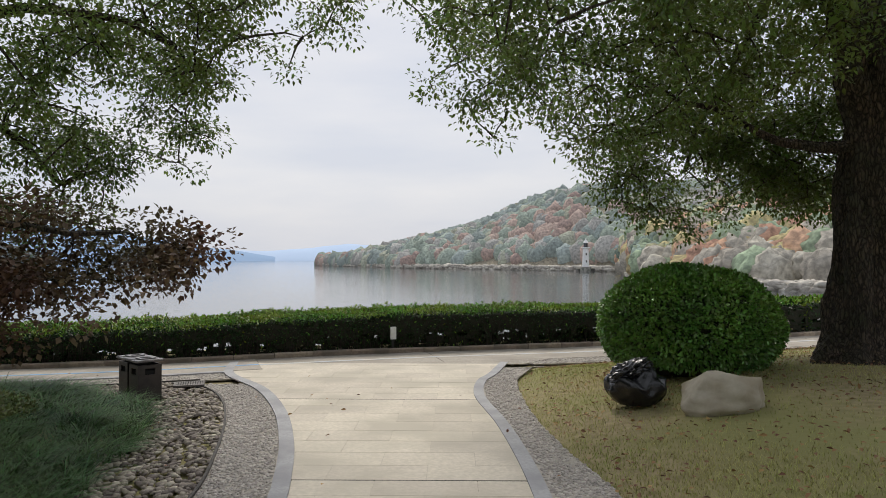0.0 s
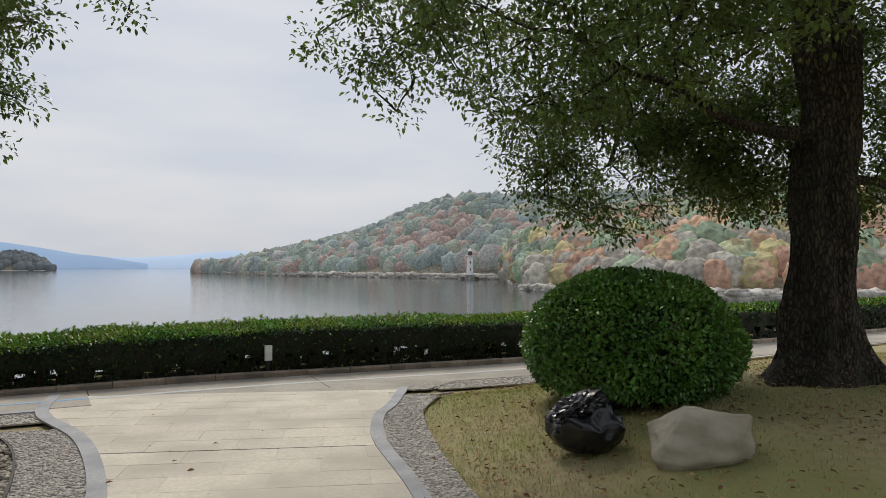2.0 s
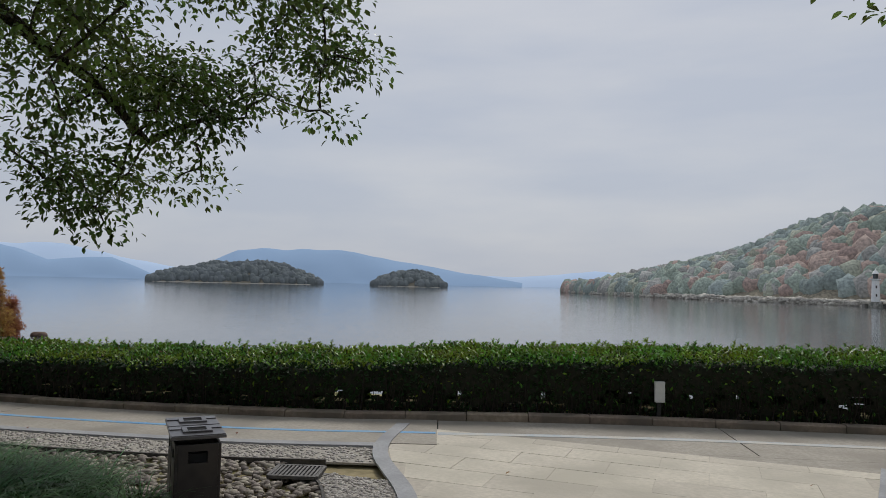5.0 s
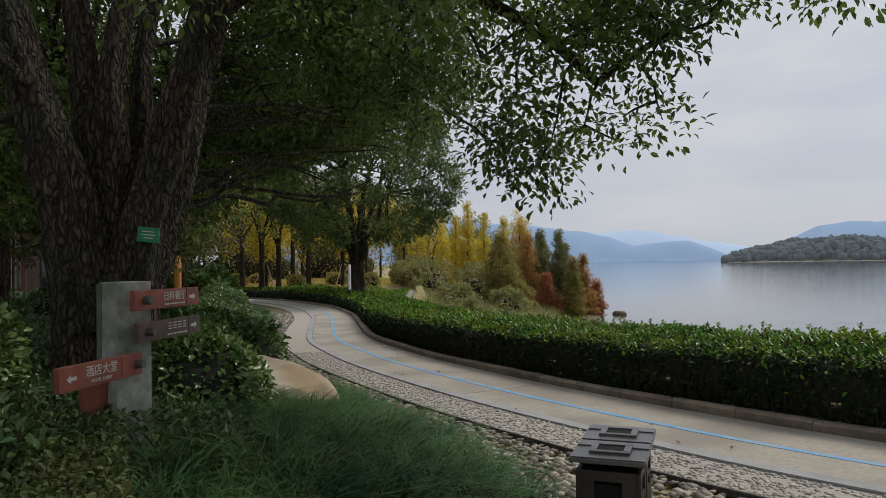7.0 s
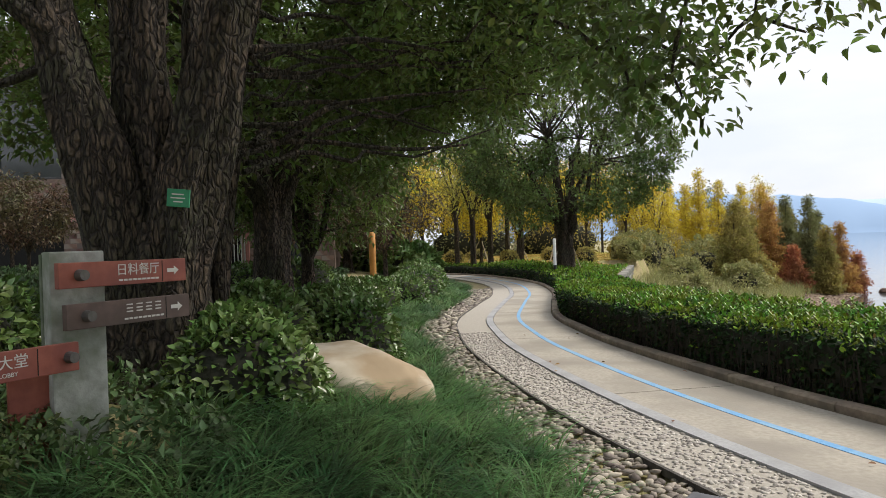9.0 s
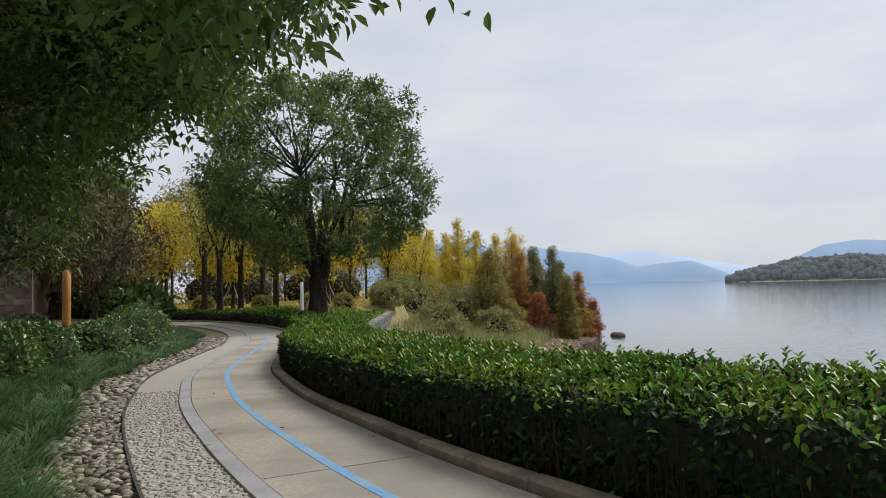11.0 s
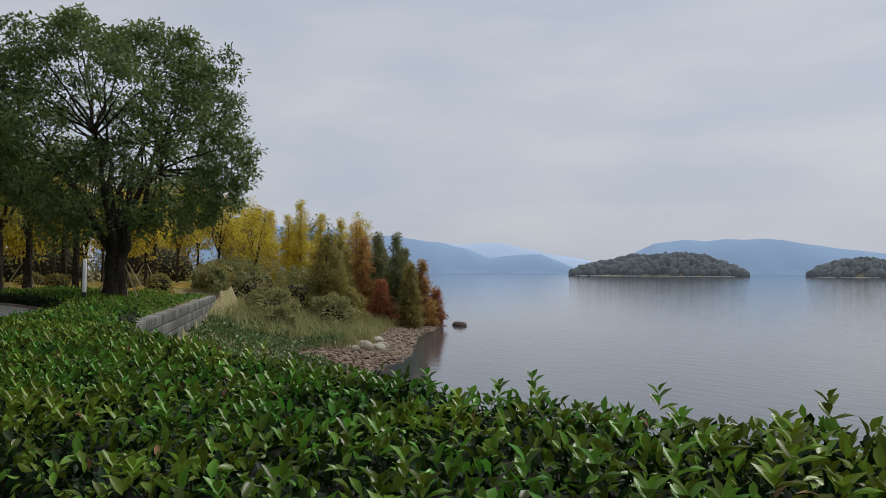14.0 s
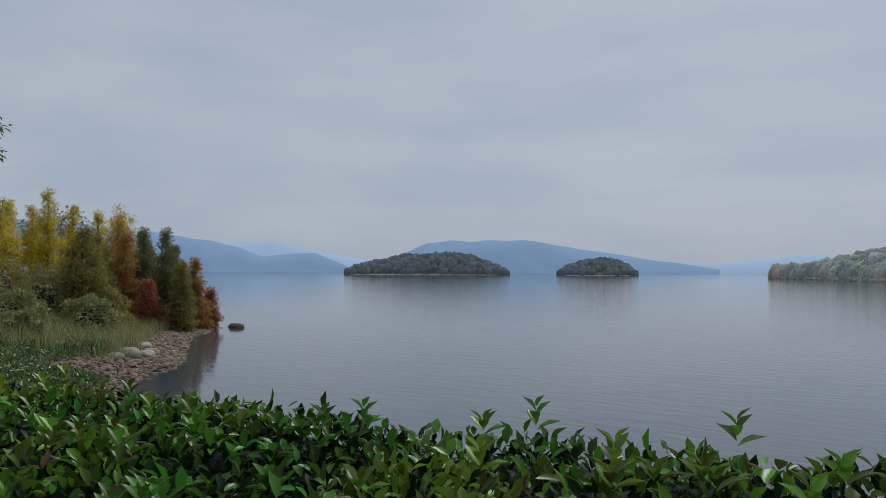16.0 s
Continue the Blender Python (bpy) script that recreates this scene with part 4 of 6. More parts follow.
def at_point(bx, by, d):
    """A place on the wooded point, by its direction from the end of the walk and its distance."""
    L = math.hypot(bx, by)
    return -5.26 + bx / L * d, 11.9 + by / L * d


for bx, by, d, rise, r, mt in [(-43.5, 31.2, 67.5, -0.0237, 0.5, "crimson"), (-46.7, 32.1, 66, 0.0164, 0.72, "rust"), (-49.7, 31.6, 65, 0.0548, 0.9, "darkneedle"), (-48.4, 29.4, 61.5, -0.0118, 0.75, "crimson"),
                               (-55, 33, 68, 0.055, 0.95, "darkneedle"), (-51.2, 29.2, 63.5, 0.048, 0.9, "rust"), (-46.2, 23.4, 55, 0.0546, 1.2, "olive"), (-63.1, 35.3, 71, 0.0723, 1.25, "gold"),
                               (-56.6, 30.5, 64.5, 0.0316, 1.1, "olive"), (-47.6, 31.0, 70, 0.028, 0.8, "darkneedle"), (-52.5, 31.5, 73, 0.045, 1.0, "olive"), (-49, 25.6, 60, 0.03, 1.1, "olive"), (-60, 31.5, 77, 0.05, 1.2, "darkneedle"), (-46.9, 31.1, 62.5, 0.012, 0.6, "olive"),
                               (-50.6, 30.6, 70, 0.036, 1.0, "olive"), (-48.6, 31.6, 69, 0.034, 0.8, "darkneedle"), (-53.4, 30.6, 71, 0.05, 1.1, "rust"), (-51, 27.4, 66, 0.03, 1.2, "darkneedle"), (-58.5, 31, 72, 0.045, 1.3, "olive"), (-50, 30, 67, 0.02, 1.0, "darkneedle")]:
    x, y = at_point(bx, by, d)
    z = gz(x, y)
    conifer(x, y, z, 1.17 + rise * d - z, r * 1.35, M[mt], dens=0.8 if mt == "crimson" else 1.1)
for bx, by, d, rise, r in [(-67.6, 27.9, 75, 0.0851, 1.15), (-66.0, 30.5, 74, 0.1007, 1.5), (-64, 33.9, 75, 0.076, 1.2), (-66.5, 29.4, 79, 0.08, 1.4), (-65, 32.2, 80, 0.082, 1.3)]:
    x, y = at_point(bx, by, d)
    z = gz(x, y)
    conifer(x, y, z, 1.17 + rise * d - z, r, M["ginkgo"], "ginkgo_tree", "tall upright tree in bright yellow autumn leaf near the shore")
# ginkgo trees in yellow leaf
for x, y, h, r in [(-78, 52.8, 10.8, 2.3), (-80, 40, 11.0, 2.8), (-67, 36, 9.0, 2.4), (-74, 33, 8.6, 2.4), (-58, 20.5, 7.4, 2.4), (-52, 16.5, 6.8, 2.2),
                   (-62, 12, 7.8, 2.6), (-56, 24, 7.0, 2.2), (-68, 20, 8.6, 2.8), (-66, 27, 8.2, 2.7), (-49, 21.2, 6.0, 1.8), (-57, 9, 7.6, 2.4), (-64, 7, 8.4, 2.8), (-72, 14, 9, 3.0),
                   (-62, 31, 7.6, 2.4), (-70, 30, 8.6, 2.6), (-76, 25, 9, 3), (-61, 16, 8, 2.6), (-54, 12.5, 7.0, 2.0)]:
    simple_tree("ginkgo_tree", "slender young tree in bright yellow autumn leaf", x, y, h * 1.06, r * 0.85, M["ginkgo"], 80, 30, 0.24, 0.12, RNG.uniform(0.24, 0.38), 0.55, z=(0.0 if y < 32 else gz(x, y)))
for x, y, h, r in [(-45.5, 16.0, 8.0, 2.2), (-47.5, 18.4, 8.4, 2.2), (-50, 14.5, 9.0, 2.4), (-53, 18.6, 9.4, 2.6), (-43.5, 14.6, 7.6, 2.0)]:
    simple_tree("lawn_tree", "dark-stemmed tree with thin yellow-green leaves on the lawn", x, y, h, r, M["limeleaf"], 60, 24, 0.2, 0.17, 0.42, 0.6, z=0.0)
# mixed woods behind
for x, y, h, r, mt in [(-80, 17, 13, 5, "olive"), (-82, 2, 14, 5.5, "darkneedle"), (-74, -6, 13, 5, "darkneedle"), (-88, 36, 13, 4.5, "olive"), (-66, -12, 12, 5, "camphor"), (-52, -9, 11, 5, "camphor"), (-47, 2, 8.5, 3.6, "darkneedle"), (-40, 6.5, 7.5, 3.0, "olive"), (-34, 7.5, 6.8, 2.8, "darkneedle"), (-50, 8, 7, 2.6, "olive"), (-86, 30, 11, 4, "darkneedle"), (-92, 44, 12, 4, "olive"), (-84, 22, 10, 4, "darkneedle"), (-78, 8, 11, 4.5, "darkneedle"), (-70, 2, 10, 4, "camphor"),
                       (-90, 14, 12, 5, "darkneedle"), (-60, -4, 9, 4, "camphor"), (-44, -2, 9, 4, "camphor"), (-36, 2.5, 8, 3.5, "camphor"), (-98, 56, 12, 5, "darkneedle")]:
    simple_tree("woodland_tree", "leafy tree in the woods behind the lawn", x, y, h, r, M[mt], 150, 30, 0.42, 0.22, 0.18, 0.9)

# ---------------------------------------------------------------- distance


def ball_shape(sub):
    bm = bmesh.new()
    bmesh.ops.create_icosphere(bm, subdivisions=sub, radius=1.0)
    out = np.array([v.co[:] for v in bm.verts]), np.array([[v.index for v in f.verts] for f in bm.faces])
    bm.free()
    return out


BALLS = {k_: ball_shape(k_) for k_ in (2, 3)}


def hill(name, label, prof, width, mat, seedv=0.0, n_tree=0, leaf_mats=(), base=LAKE, per=2, tree_r=3.2, eye=(-2.0, 5.0, 1.6), shore=0.0):
    """A hill over a shore line. prof: rows of (bearing, distance of the shore, elevation of the skyline), in degrees and metres."""
    prof = np.array(prof, float)
    az = np.linspace(prof[0, 0], prof[-1, 0], 90)
    d = np.interp(az, prof[:, 0], prof[:, 1])
    el = np.interp(az, prof[:, 0], prof[:, 2])
    away = np.stack([np.sin(np.radians(az)), np.cos(np.radians(az))], 1)
    line = np.array(eye[:2]) + away * d[:, None]
    n = len(az)
    top = np.clip(eye[2] + np.tan(np.radians(el)) * (d + width) - base - tree_r * 1.1 * (n_tree > 0), 1.0, None)
    wid = width * np.clip(top / (0.5 * top.max()), 0.12, 1.0)
    rs = [-0.03, 0.0, 0.1, 0.25, 0.45, 0.65, 0.85, 1.0, 1.3, 1.7]
    zs = [0, 0.03, 0.2, 0.45, 0.7, 0.87, 0.97, 1.0, 0.8, 0.0]
    rows = []
    for r_, z_ in zip(rs, zs):
        p = line + away * (wid * r_)[:, None]
        nz = noise3(np.column_stack([p * 0.02, np.full(n, seedv)]), 1.0) * 0.06 * top * (0 < z_)
        rows.append(np.column_stack([p, base + top * z_ + nz + (-1.5 if z_ == 0 else 0)]))
    V = np.concatenate(rows)
    k = np.arange(n - 1)
    F = np.concatenate([np.stack([c_ * n + k, c_ * n + k + 1, (c_ + 1) * n + k + 1, (c_ + 1) * n + k], 1) for c_ in range(len(rs) - 1)])
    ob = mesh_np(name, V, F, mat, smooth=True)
    tagged(ob, label, "hill", kind="structure")
    if shore:
        rim = [np.column_stack([line + away * (wid * q_)[:, None], np.full(n, base + z_)]) for q_, z_ in ((-0.09, -0.3), (-0.07, shore * 0.6), (-0.01, shore), (0.06, shore))]
        F = np.concatenate([np.stack([c_ * n + k, c_ * n + k + 1, (c_ + 1) * n + k + 1, (c_ + 1) * n + k], 1) for c_ in range(3)])
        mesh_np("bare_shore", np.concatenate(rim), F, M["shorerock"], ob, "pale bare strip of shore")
    if n_tree:
        a = RNG.uniform(0, n - 1.001, n_tree)
        r_ = RNG.uniform(0.03, 1.05, n_tree)
        ii = a.astype(int)
        fr = (a - ii)[:, None]
        p = line[ii] * (1 - fr) + line[ii + 1] * fr + away[ii] * (wid[ii] * r_)[:, None]
        hz = np.interp(r_, rs, zs) * np.interp(a, np.arange(n), top)
        tp = np.column_stack([p, base + hz + tree_r * 0.35])
        grp = noise3(tp * 0.045, 1.0, 3.0) * 1.5 + RNG.normal(0, 0.75, n_tree) - 1.2 * r_
        qs = np.quantile(grp, np.linspace(0, 1, len(leaf_mats) + 1))
        for g, lm in enumerate(leaf_mats):
            sel = tp[(grp >= qs[g]) & (grp <= qs[g + 1])]
            m = len(sel)
            sz = tree_r * RNG.uniform(0.5, 1.3, m)[:, None, None]
            bv, bf = BALLS[per]
            turn = RNG.uniform(0, 6.283, (m, 1))
            sx_, sy_ = bv[None, :, 0] * np.cos(turn) - bv[None, :, 1] * np.sin(turn), bv[None, :, 0] * np.sin(turn) + bv[None, :, 1] * np.cos(turn)
            ball = np.stack([sx_, sy_, np.repeat(bv[None, :, 2], m, 0)], 2)
            lump = 0.2 * noise3((ball * 2.6 + sel[:, None, :] * 0.37).reshape(-1, 3), 1.7).reshape(m, -1, 1) + RNG.normal(0, 0.075, (m, len(bv), 1))
            V = sel[:, None, :] + ball * (1 + lump) * sz * np.array([1, 1, 1.0]) * np.stack([RNG.uniform(0.85, 1.15, m), RNG.uniform(0.85, 1.15, m), RNG.uniform(0.9, 1.35, m)], 1)[:, None, :]
            F = (bf[None] + (np.arange(m) * len(bv))[:, None, None]).reshape(-1, 3)
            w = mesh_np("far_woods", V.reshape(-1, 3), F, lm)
            tagged(w, "distant mixed woods on a hillside in autumn colours", "woods", kind="stuff")
    return ob


# glow stands for haze: far surfaces emit a little of their colour
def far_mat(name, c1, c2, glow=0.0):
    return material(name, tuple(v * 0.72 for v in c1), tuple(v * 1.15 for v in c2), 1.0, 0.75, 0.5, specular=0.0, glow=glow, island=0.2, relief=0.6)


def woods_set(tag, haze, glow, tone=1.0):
    """Foliage colours of far woods, with distance haze mixed into colour and faint emission."""
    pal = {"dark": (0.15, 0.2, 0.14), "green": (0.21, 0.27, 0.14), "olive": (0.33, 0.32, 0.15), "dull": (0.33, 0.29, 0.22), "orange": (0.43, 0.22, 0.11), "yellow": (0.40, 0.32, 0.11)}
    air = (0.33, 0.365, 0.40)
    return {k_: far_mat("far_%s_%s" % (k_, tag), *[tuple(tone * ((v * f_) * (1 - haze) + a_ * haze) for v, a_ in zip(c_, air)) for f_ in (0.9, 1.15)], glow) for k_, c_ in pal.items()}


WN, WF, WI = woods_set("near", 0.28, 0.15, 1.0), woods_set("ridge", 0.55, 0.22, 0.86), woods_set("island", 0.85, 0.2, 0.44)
# far soil and shore rock glow faintly in place of distance haze
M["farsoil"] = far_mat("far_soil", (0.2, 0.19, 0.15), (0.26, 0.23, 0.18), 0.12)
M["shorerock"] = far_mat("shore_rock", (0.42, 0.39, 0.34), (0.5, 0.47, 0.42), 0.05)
START = (-0.03, -0.2, 1.85)
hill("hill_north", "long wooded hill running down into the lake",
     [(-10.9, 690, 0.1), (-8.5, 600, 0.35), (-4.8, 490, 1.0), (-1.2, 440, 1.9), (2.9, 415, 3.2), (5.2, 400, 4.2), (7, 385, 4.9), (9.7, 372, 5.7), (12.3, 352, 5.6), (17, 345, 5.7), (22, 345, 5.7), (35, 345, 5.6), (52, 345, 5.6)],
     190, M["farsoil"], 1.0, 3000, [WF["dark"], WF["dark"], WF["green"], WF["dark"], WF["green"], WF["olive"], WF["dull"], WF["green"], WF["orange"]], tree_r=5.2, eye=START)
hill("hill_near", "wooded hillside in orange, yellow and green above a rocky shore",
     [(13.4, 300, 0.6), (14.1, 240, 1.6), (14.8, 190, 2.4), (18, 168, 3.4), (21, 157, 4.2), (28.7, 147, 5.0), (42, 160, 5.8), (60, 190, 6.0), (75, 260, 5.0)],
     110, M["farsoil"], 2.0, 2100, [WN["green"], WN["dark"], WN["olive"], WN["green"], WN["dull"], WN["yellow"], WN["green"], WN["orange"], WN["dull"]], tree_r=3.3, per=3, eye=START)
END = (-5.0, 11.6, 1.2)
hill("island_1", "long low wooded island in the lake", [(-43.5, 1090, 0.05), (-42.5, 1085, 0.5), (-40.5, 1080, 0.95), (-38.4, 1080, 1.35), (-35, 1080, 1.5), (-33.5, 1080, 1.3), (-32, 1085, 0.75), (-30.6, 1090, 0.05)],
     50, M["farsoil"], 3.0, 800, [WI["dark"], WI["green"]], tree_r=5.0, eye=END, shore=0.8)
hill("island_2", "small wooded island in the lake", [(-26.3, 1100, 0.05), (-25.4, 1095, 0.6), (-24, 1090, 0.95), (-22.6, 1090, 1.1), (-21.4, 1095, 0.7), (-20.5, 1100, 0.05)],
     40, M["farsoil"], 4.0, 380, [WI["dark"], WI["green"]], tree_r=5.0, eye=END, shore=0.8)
# blue air haze on the ridges is put into base colour and emission
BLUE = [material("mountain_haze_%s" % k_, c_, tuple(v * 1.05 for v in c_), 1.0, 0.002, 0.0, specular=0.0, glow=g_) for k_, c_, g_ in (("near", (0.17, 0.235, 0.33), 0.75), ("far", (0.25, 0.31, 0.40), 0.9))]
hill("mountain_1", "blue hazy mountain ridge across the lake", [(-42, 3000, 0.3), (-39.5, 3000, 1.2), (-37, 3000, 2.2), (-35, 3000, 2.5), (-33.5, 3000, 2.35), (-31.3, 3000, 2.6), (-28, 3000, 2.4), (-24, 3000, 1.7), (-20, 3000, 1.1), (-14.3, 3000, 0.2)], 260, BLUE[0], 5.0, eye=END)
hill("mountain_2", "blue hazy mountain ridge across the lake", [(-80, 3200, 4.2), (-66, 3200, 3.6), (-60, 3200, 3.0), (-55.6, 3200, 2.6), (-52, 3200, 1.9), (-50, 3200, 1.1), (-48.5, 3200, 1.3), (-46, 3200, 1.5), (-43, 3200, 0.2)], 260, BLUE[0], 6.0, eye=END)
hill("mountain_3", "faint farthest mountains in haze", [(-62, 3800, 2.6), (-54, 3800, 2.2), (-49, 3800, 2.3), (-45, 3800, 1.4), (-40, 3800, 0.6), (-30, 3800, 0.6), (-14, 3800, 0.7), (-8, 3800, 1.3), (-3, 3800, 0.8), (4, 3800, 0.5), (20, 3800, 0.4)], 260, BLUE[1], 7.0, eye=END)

# ---------------------------------------------------------------- things: near the start


def inside_left(n, x0, x1, y0, y1, dmin, dmax):
    """Random points on the planted bank between two distances from its edge."""
    x, y = RNG.uniform(x0, x1, n), RNG.uniform(y0, y1, n)
    d = -dist_to(LEFT_EDGE, x, y)
    m = (d > dmin) & (d < dmax)
    return x[m], y[m]


def blades(name, x, y, length, width, mat, lean=0.7, seg=3, parent=None, label="", lift=0.0, turn=None):
    """Arched grass blades from ground points, one mesh."""
    n = len(x)
    z = ground_z(x, y) - 0.03 + lift
    a = RNG.uniform(0, 2 * math.pi, n) if turn is None else turn
    L = length * RNG.uniform(0.6, 1.25, n)
    ln = lean * RNG.uniform(0.4, 1.3, n)
    dx, dy = np.cos(a), np.sin(a)
    V = []
    for k in range(seg + 1):
        t = k / seg
        out = ln * L * t ** 1.6
        h = L * (t - 0.55 * lean * t * t)
        w = width * (1 - t) ** 0.7 + 0.0004
        cx, cy, cz = x + dx * out, y + dy * out, z + h
        V.append(np.stack([np.stack([cx - dy * w, cy + dx * w, cz], 1), np.stack([cx + dy * w, cy - dx * w, cz], 1)], 1))
    V = np.stack(V, 1).reshape(n, -1, 3)
    per = 2 * (seg + 1)
    f = np.array([(2 * k, 2 * k + 1, 2 * k + 3, 2 * k + 2) for k in range(seg)])
    F = (f[None] + (np.arange(n) * per)[:, None, None]).reshape(-1, 4)
    ob = mesh_np(name, V.reshape(-1, 3), F, mat, parent, label)
    return ob


def superblob(center, r, power=2.6, n=28, noise_amp=0.03, flat=0.0):
    """A rounded mass: verts and faces of a superellipsoid with uneven skin."""
    bm = bmesh.new()
    bmesh.ops.create_icosphere(bm, subdivisions=4, radius=1.0)
    for v in bm.verts:
        c = v.co
        k = (abs(c.x) ** power + abs(c.y) ** power + abs(c.z) ** power) ** (-1 / power)
        c *= k * (1 + noise_amp * noise.noise(c * 3 + Vector(center)))
        v.co = Vector((c.x * r[0], c.y * r[1], max(c.z, -1 + flat) * r[2]))
    return bm


def shrub(name, label, center, r, leaf_mat, count, leaf, power=2.6, cat="shrub", shape=LEAF6, core=0.9, ragged=0.05):
    """A dense shrub: near-black mass painted as inner shade, with leaves all over its skin."""
    c = np.array(center, float)
    t = empty(name, tuple(c))
    tagged(t, label, cat, name.replace("_", " ") + "s")
    part("core", superblob(center, [v * core for v in r], power), M["hedgecore"], t, "near-black core, inner shade put in colour")
    d = unit(count)
    d[:, 2] = np.where(d[:, 2] < -0.6, -d[:, 2], d[:, 2])
    k = (np.abs(d) ** power).sum(1) ** (-1 / power)
    p = d * k[:, None] * np.array(r)
    nrm = np.sign(d) * (np.abs(p / np.array(r)) ** (power - 1)) / np.array(r)
    nrm /= np.linalg.norm(nrm, axis=1)[:, None]
    p = p * (1 + ragged * noise3(p * 2.2, 1.5, c[0])[:, None]) + nrm * RNG.uniform(-0.09, 0.02, (count, 1))
    direc = nrm * RNG.uniform(0.2, 1.0, (count, 1)) + RNG.normal(0, 0.5, (count, 3))
    up = nrm * 0.8 + np.array([0, 0, 0.5]) + RNG.normal(0, 0.3, (count, 3))
    L = leaf * RNG.uniform(0.6, 1.25, count)
    leaves("foliage", p, direc, L, L * 0.55, leaf_mat, t, shape, up)
    return t


# clipped round bush on the lawn
zg = gz(3.4, 9.8)
shrub("round_bush", "large clipped dome-shaped evergreen bush on the lawn", (3.25, 9.8, 0.96), (1.2, 1.22, 0.83), M["bushleaf"], 32000, 0.06, 2.12, "bush")

# black rubbish bag
M["bag"] = material("black_plastic", (0.006, 0.006, 0.008), (0.012, 0.012, 0.014), 0.25, 5, 0.35, specular=0.6)
zg = gz(2.1, 8.0)
bag = empty("rubbish_bag", (2.1, 8.05, zg))
tagged(bag, "full black plastic rubbish bag leaning on a bush", "rubbish bag")
bm = bmesh.new()
bmesh.ops.create_icosphere(bm, subdivisions=5, radius=1.0)
for v in bm.verts:
    c = v.co.copy()
    taper = 1 - 0.32 * max(0, c.z) ** 1.5
    crease = 0.16 * noise.noise(c * 1.9) + 0.07 * abs(noise.noise(Vector((c.x * 4, c.y * 4, c.z * 1.4)))) + 0.012 * noise.noise(c * 9)
    k = 1 + crease * 1.3
    v.co = Vector((c.x * 0.345 * taper * k, c.y * 0.31 * taper * k, max(0.0, (c.z + 0.82) * 0.25 * k)))
part("sack", bm, M["bag"], bag, smooth=True)
bm = bmesh.new()
bmesh.ops.create_icosphere(bm, subdivisions=4, radius=1.0)
for v in bm.verts:
    c = v.co.copy()
    k = 1 + 0.35 * noise.noise(Vector((c.x * 4, c.y * 4, c.z * 1.5))) + 0.18 * noise.noise(c * 9)
    v.co = Vector((c.x * 0.23 * k - 0.1, c.y * 0.2 * k - 0.06, 0.40 + c.z * 0.1 * k + 0.1 * c.x))
part("tied_top", bm, M["bag"], bag, "loosely gathered mouth of the bag")


def boulder(name, label, at, r, seedv, mat=None, cut_top=0.6, cut_side=0.85, rz=0, tilt=0.0, cat="rock", sub=5, rough=0.12):
    bm = bmesh.new()
    bmesh.ops.create_icosphere(bm, subdivisions=sub, radius=1.0)
    rr = np.random.default_rng(int(seedv * 10) + 3)
    planes = [(Vector(v).normalized(), rr.uniform(cut_side - 0.1, cut_side + 0.08)) for v in rr.normal(size=(9, 3))]
    planes.append((Vector((tilt, 0.05, 1)).normalized(), cut_top))
    for v in bm.verts:
        c = v.co.copy()
        for nrm, d in planes:
            e = c.dot(nrm) - d
            if e > 0:
                c -= nrm * e * 0.88
        c *= 1 + rough * 0.5 * noise.noise(c * 2.2 + Vector((seedv, 0, 0))) + rough * 0.16 * noise.noise(c * 8 + Vector((0, seedv, 0)))
        v.co = Vector((c.x * r[0], c.y * r[1], c.z * r[2]))
    ob = part(name, bm, mat or M["rock"], None, smooth=True)
    ob.matrix_basis = pose(*at, 0, 0, rz)
    tagged(ob, label, cat)
    return ob


boulder("boulder", "flat-topped pale grey boulder half sunk in the lawn", (2.86, 7.45, gz(2.86, 7.45) + 0.12), (0.60, 0.44, 0.32), 1.2, cut_top=0.66, cut_side=0.72, rz=8, tilt=0.22, rough=0.2)
M["sandrock"] = material("sandstone", (0.46, 0.40, 0.31), (0.58, 0.52, 0.42), 0.85, 5, 0.3, c3=(0.36, 0.27, 0.17), big=1.6)
boulder("boulder", "large smooth sand-coloured boulder beside the shrubs", (-8.2, 8.0, gz(-8.2, 8.0) - 0.06), (0.66, 0.80, 0.54), 4.6, M["sandrock"], 0.8, 0.92, rz=-20, tilt=0.1, rough=0.1)

# ---------------------------------------------------------------- litter bin with two boxes
M["binbody"] = material("dark_bin_metal", (0.018, 0.014, 0.013), (0.03, 0.024, 0.022), 0.42, 12, 0.12, c3=(0.04, 0.03, 0.025), big=3)
M["binlid"] = material("bin_lid_metal", (0.12, 0.112, 0.11), (0.18, 0.17, 0.168), 0.32, 14, 0.08, metal=0.4, c3=(0.09, 0.08, 0.08), big=3)
# near-black fill puts the shade of hollows into colour; also on grooves, plates
M["hole"] = material("dark_inside", (0.006, 0.006, 0.006), (0.01, 0.009, 0.008), 0.9, 10, 0.0)


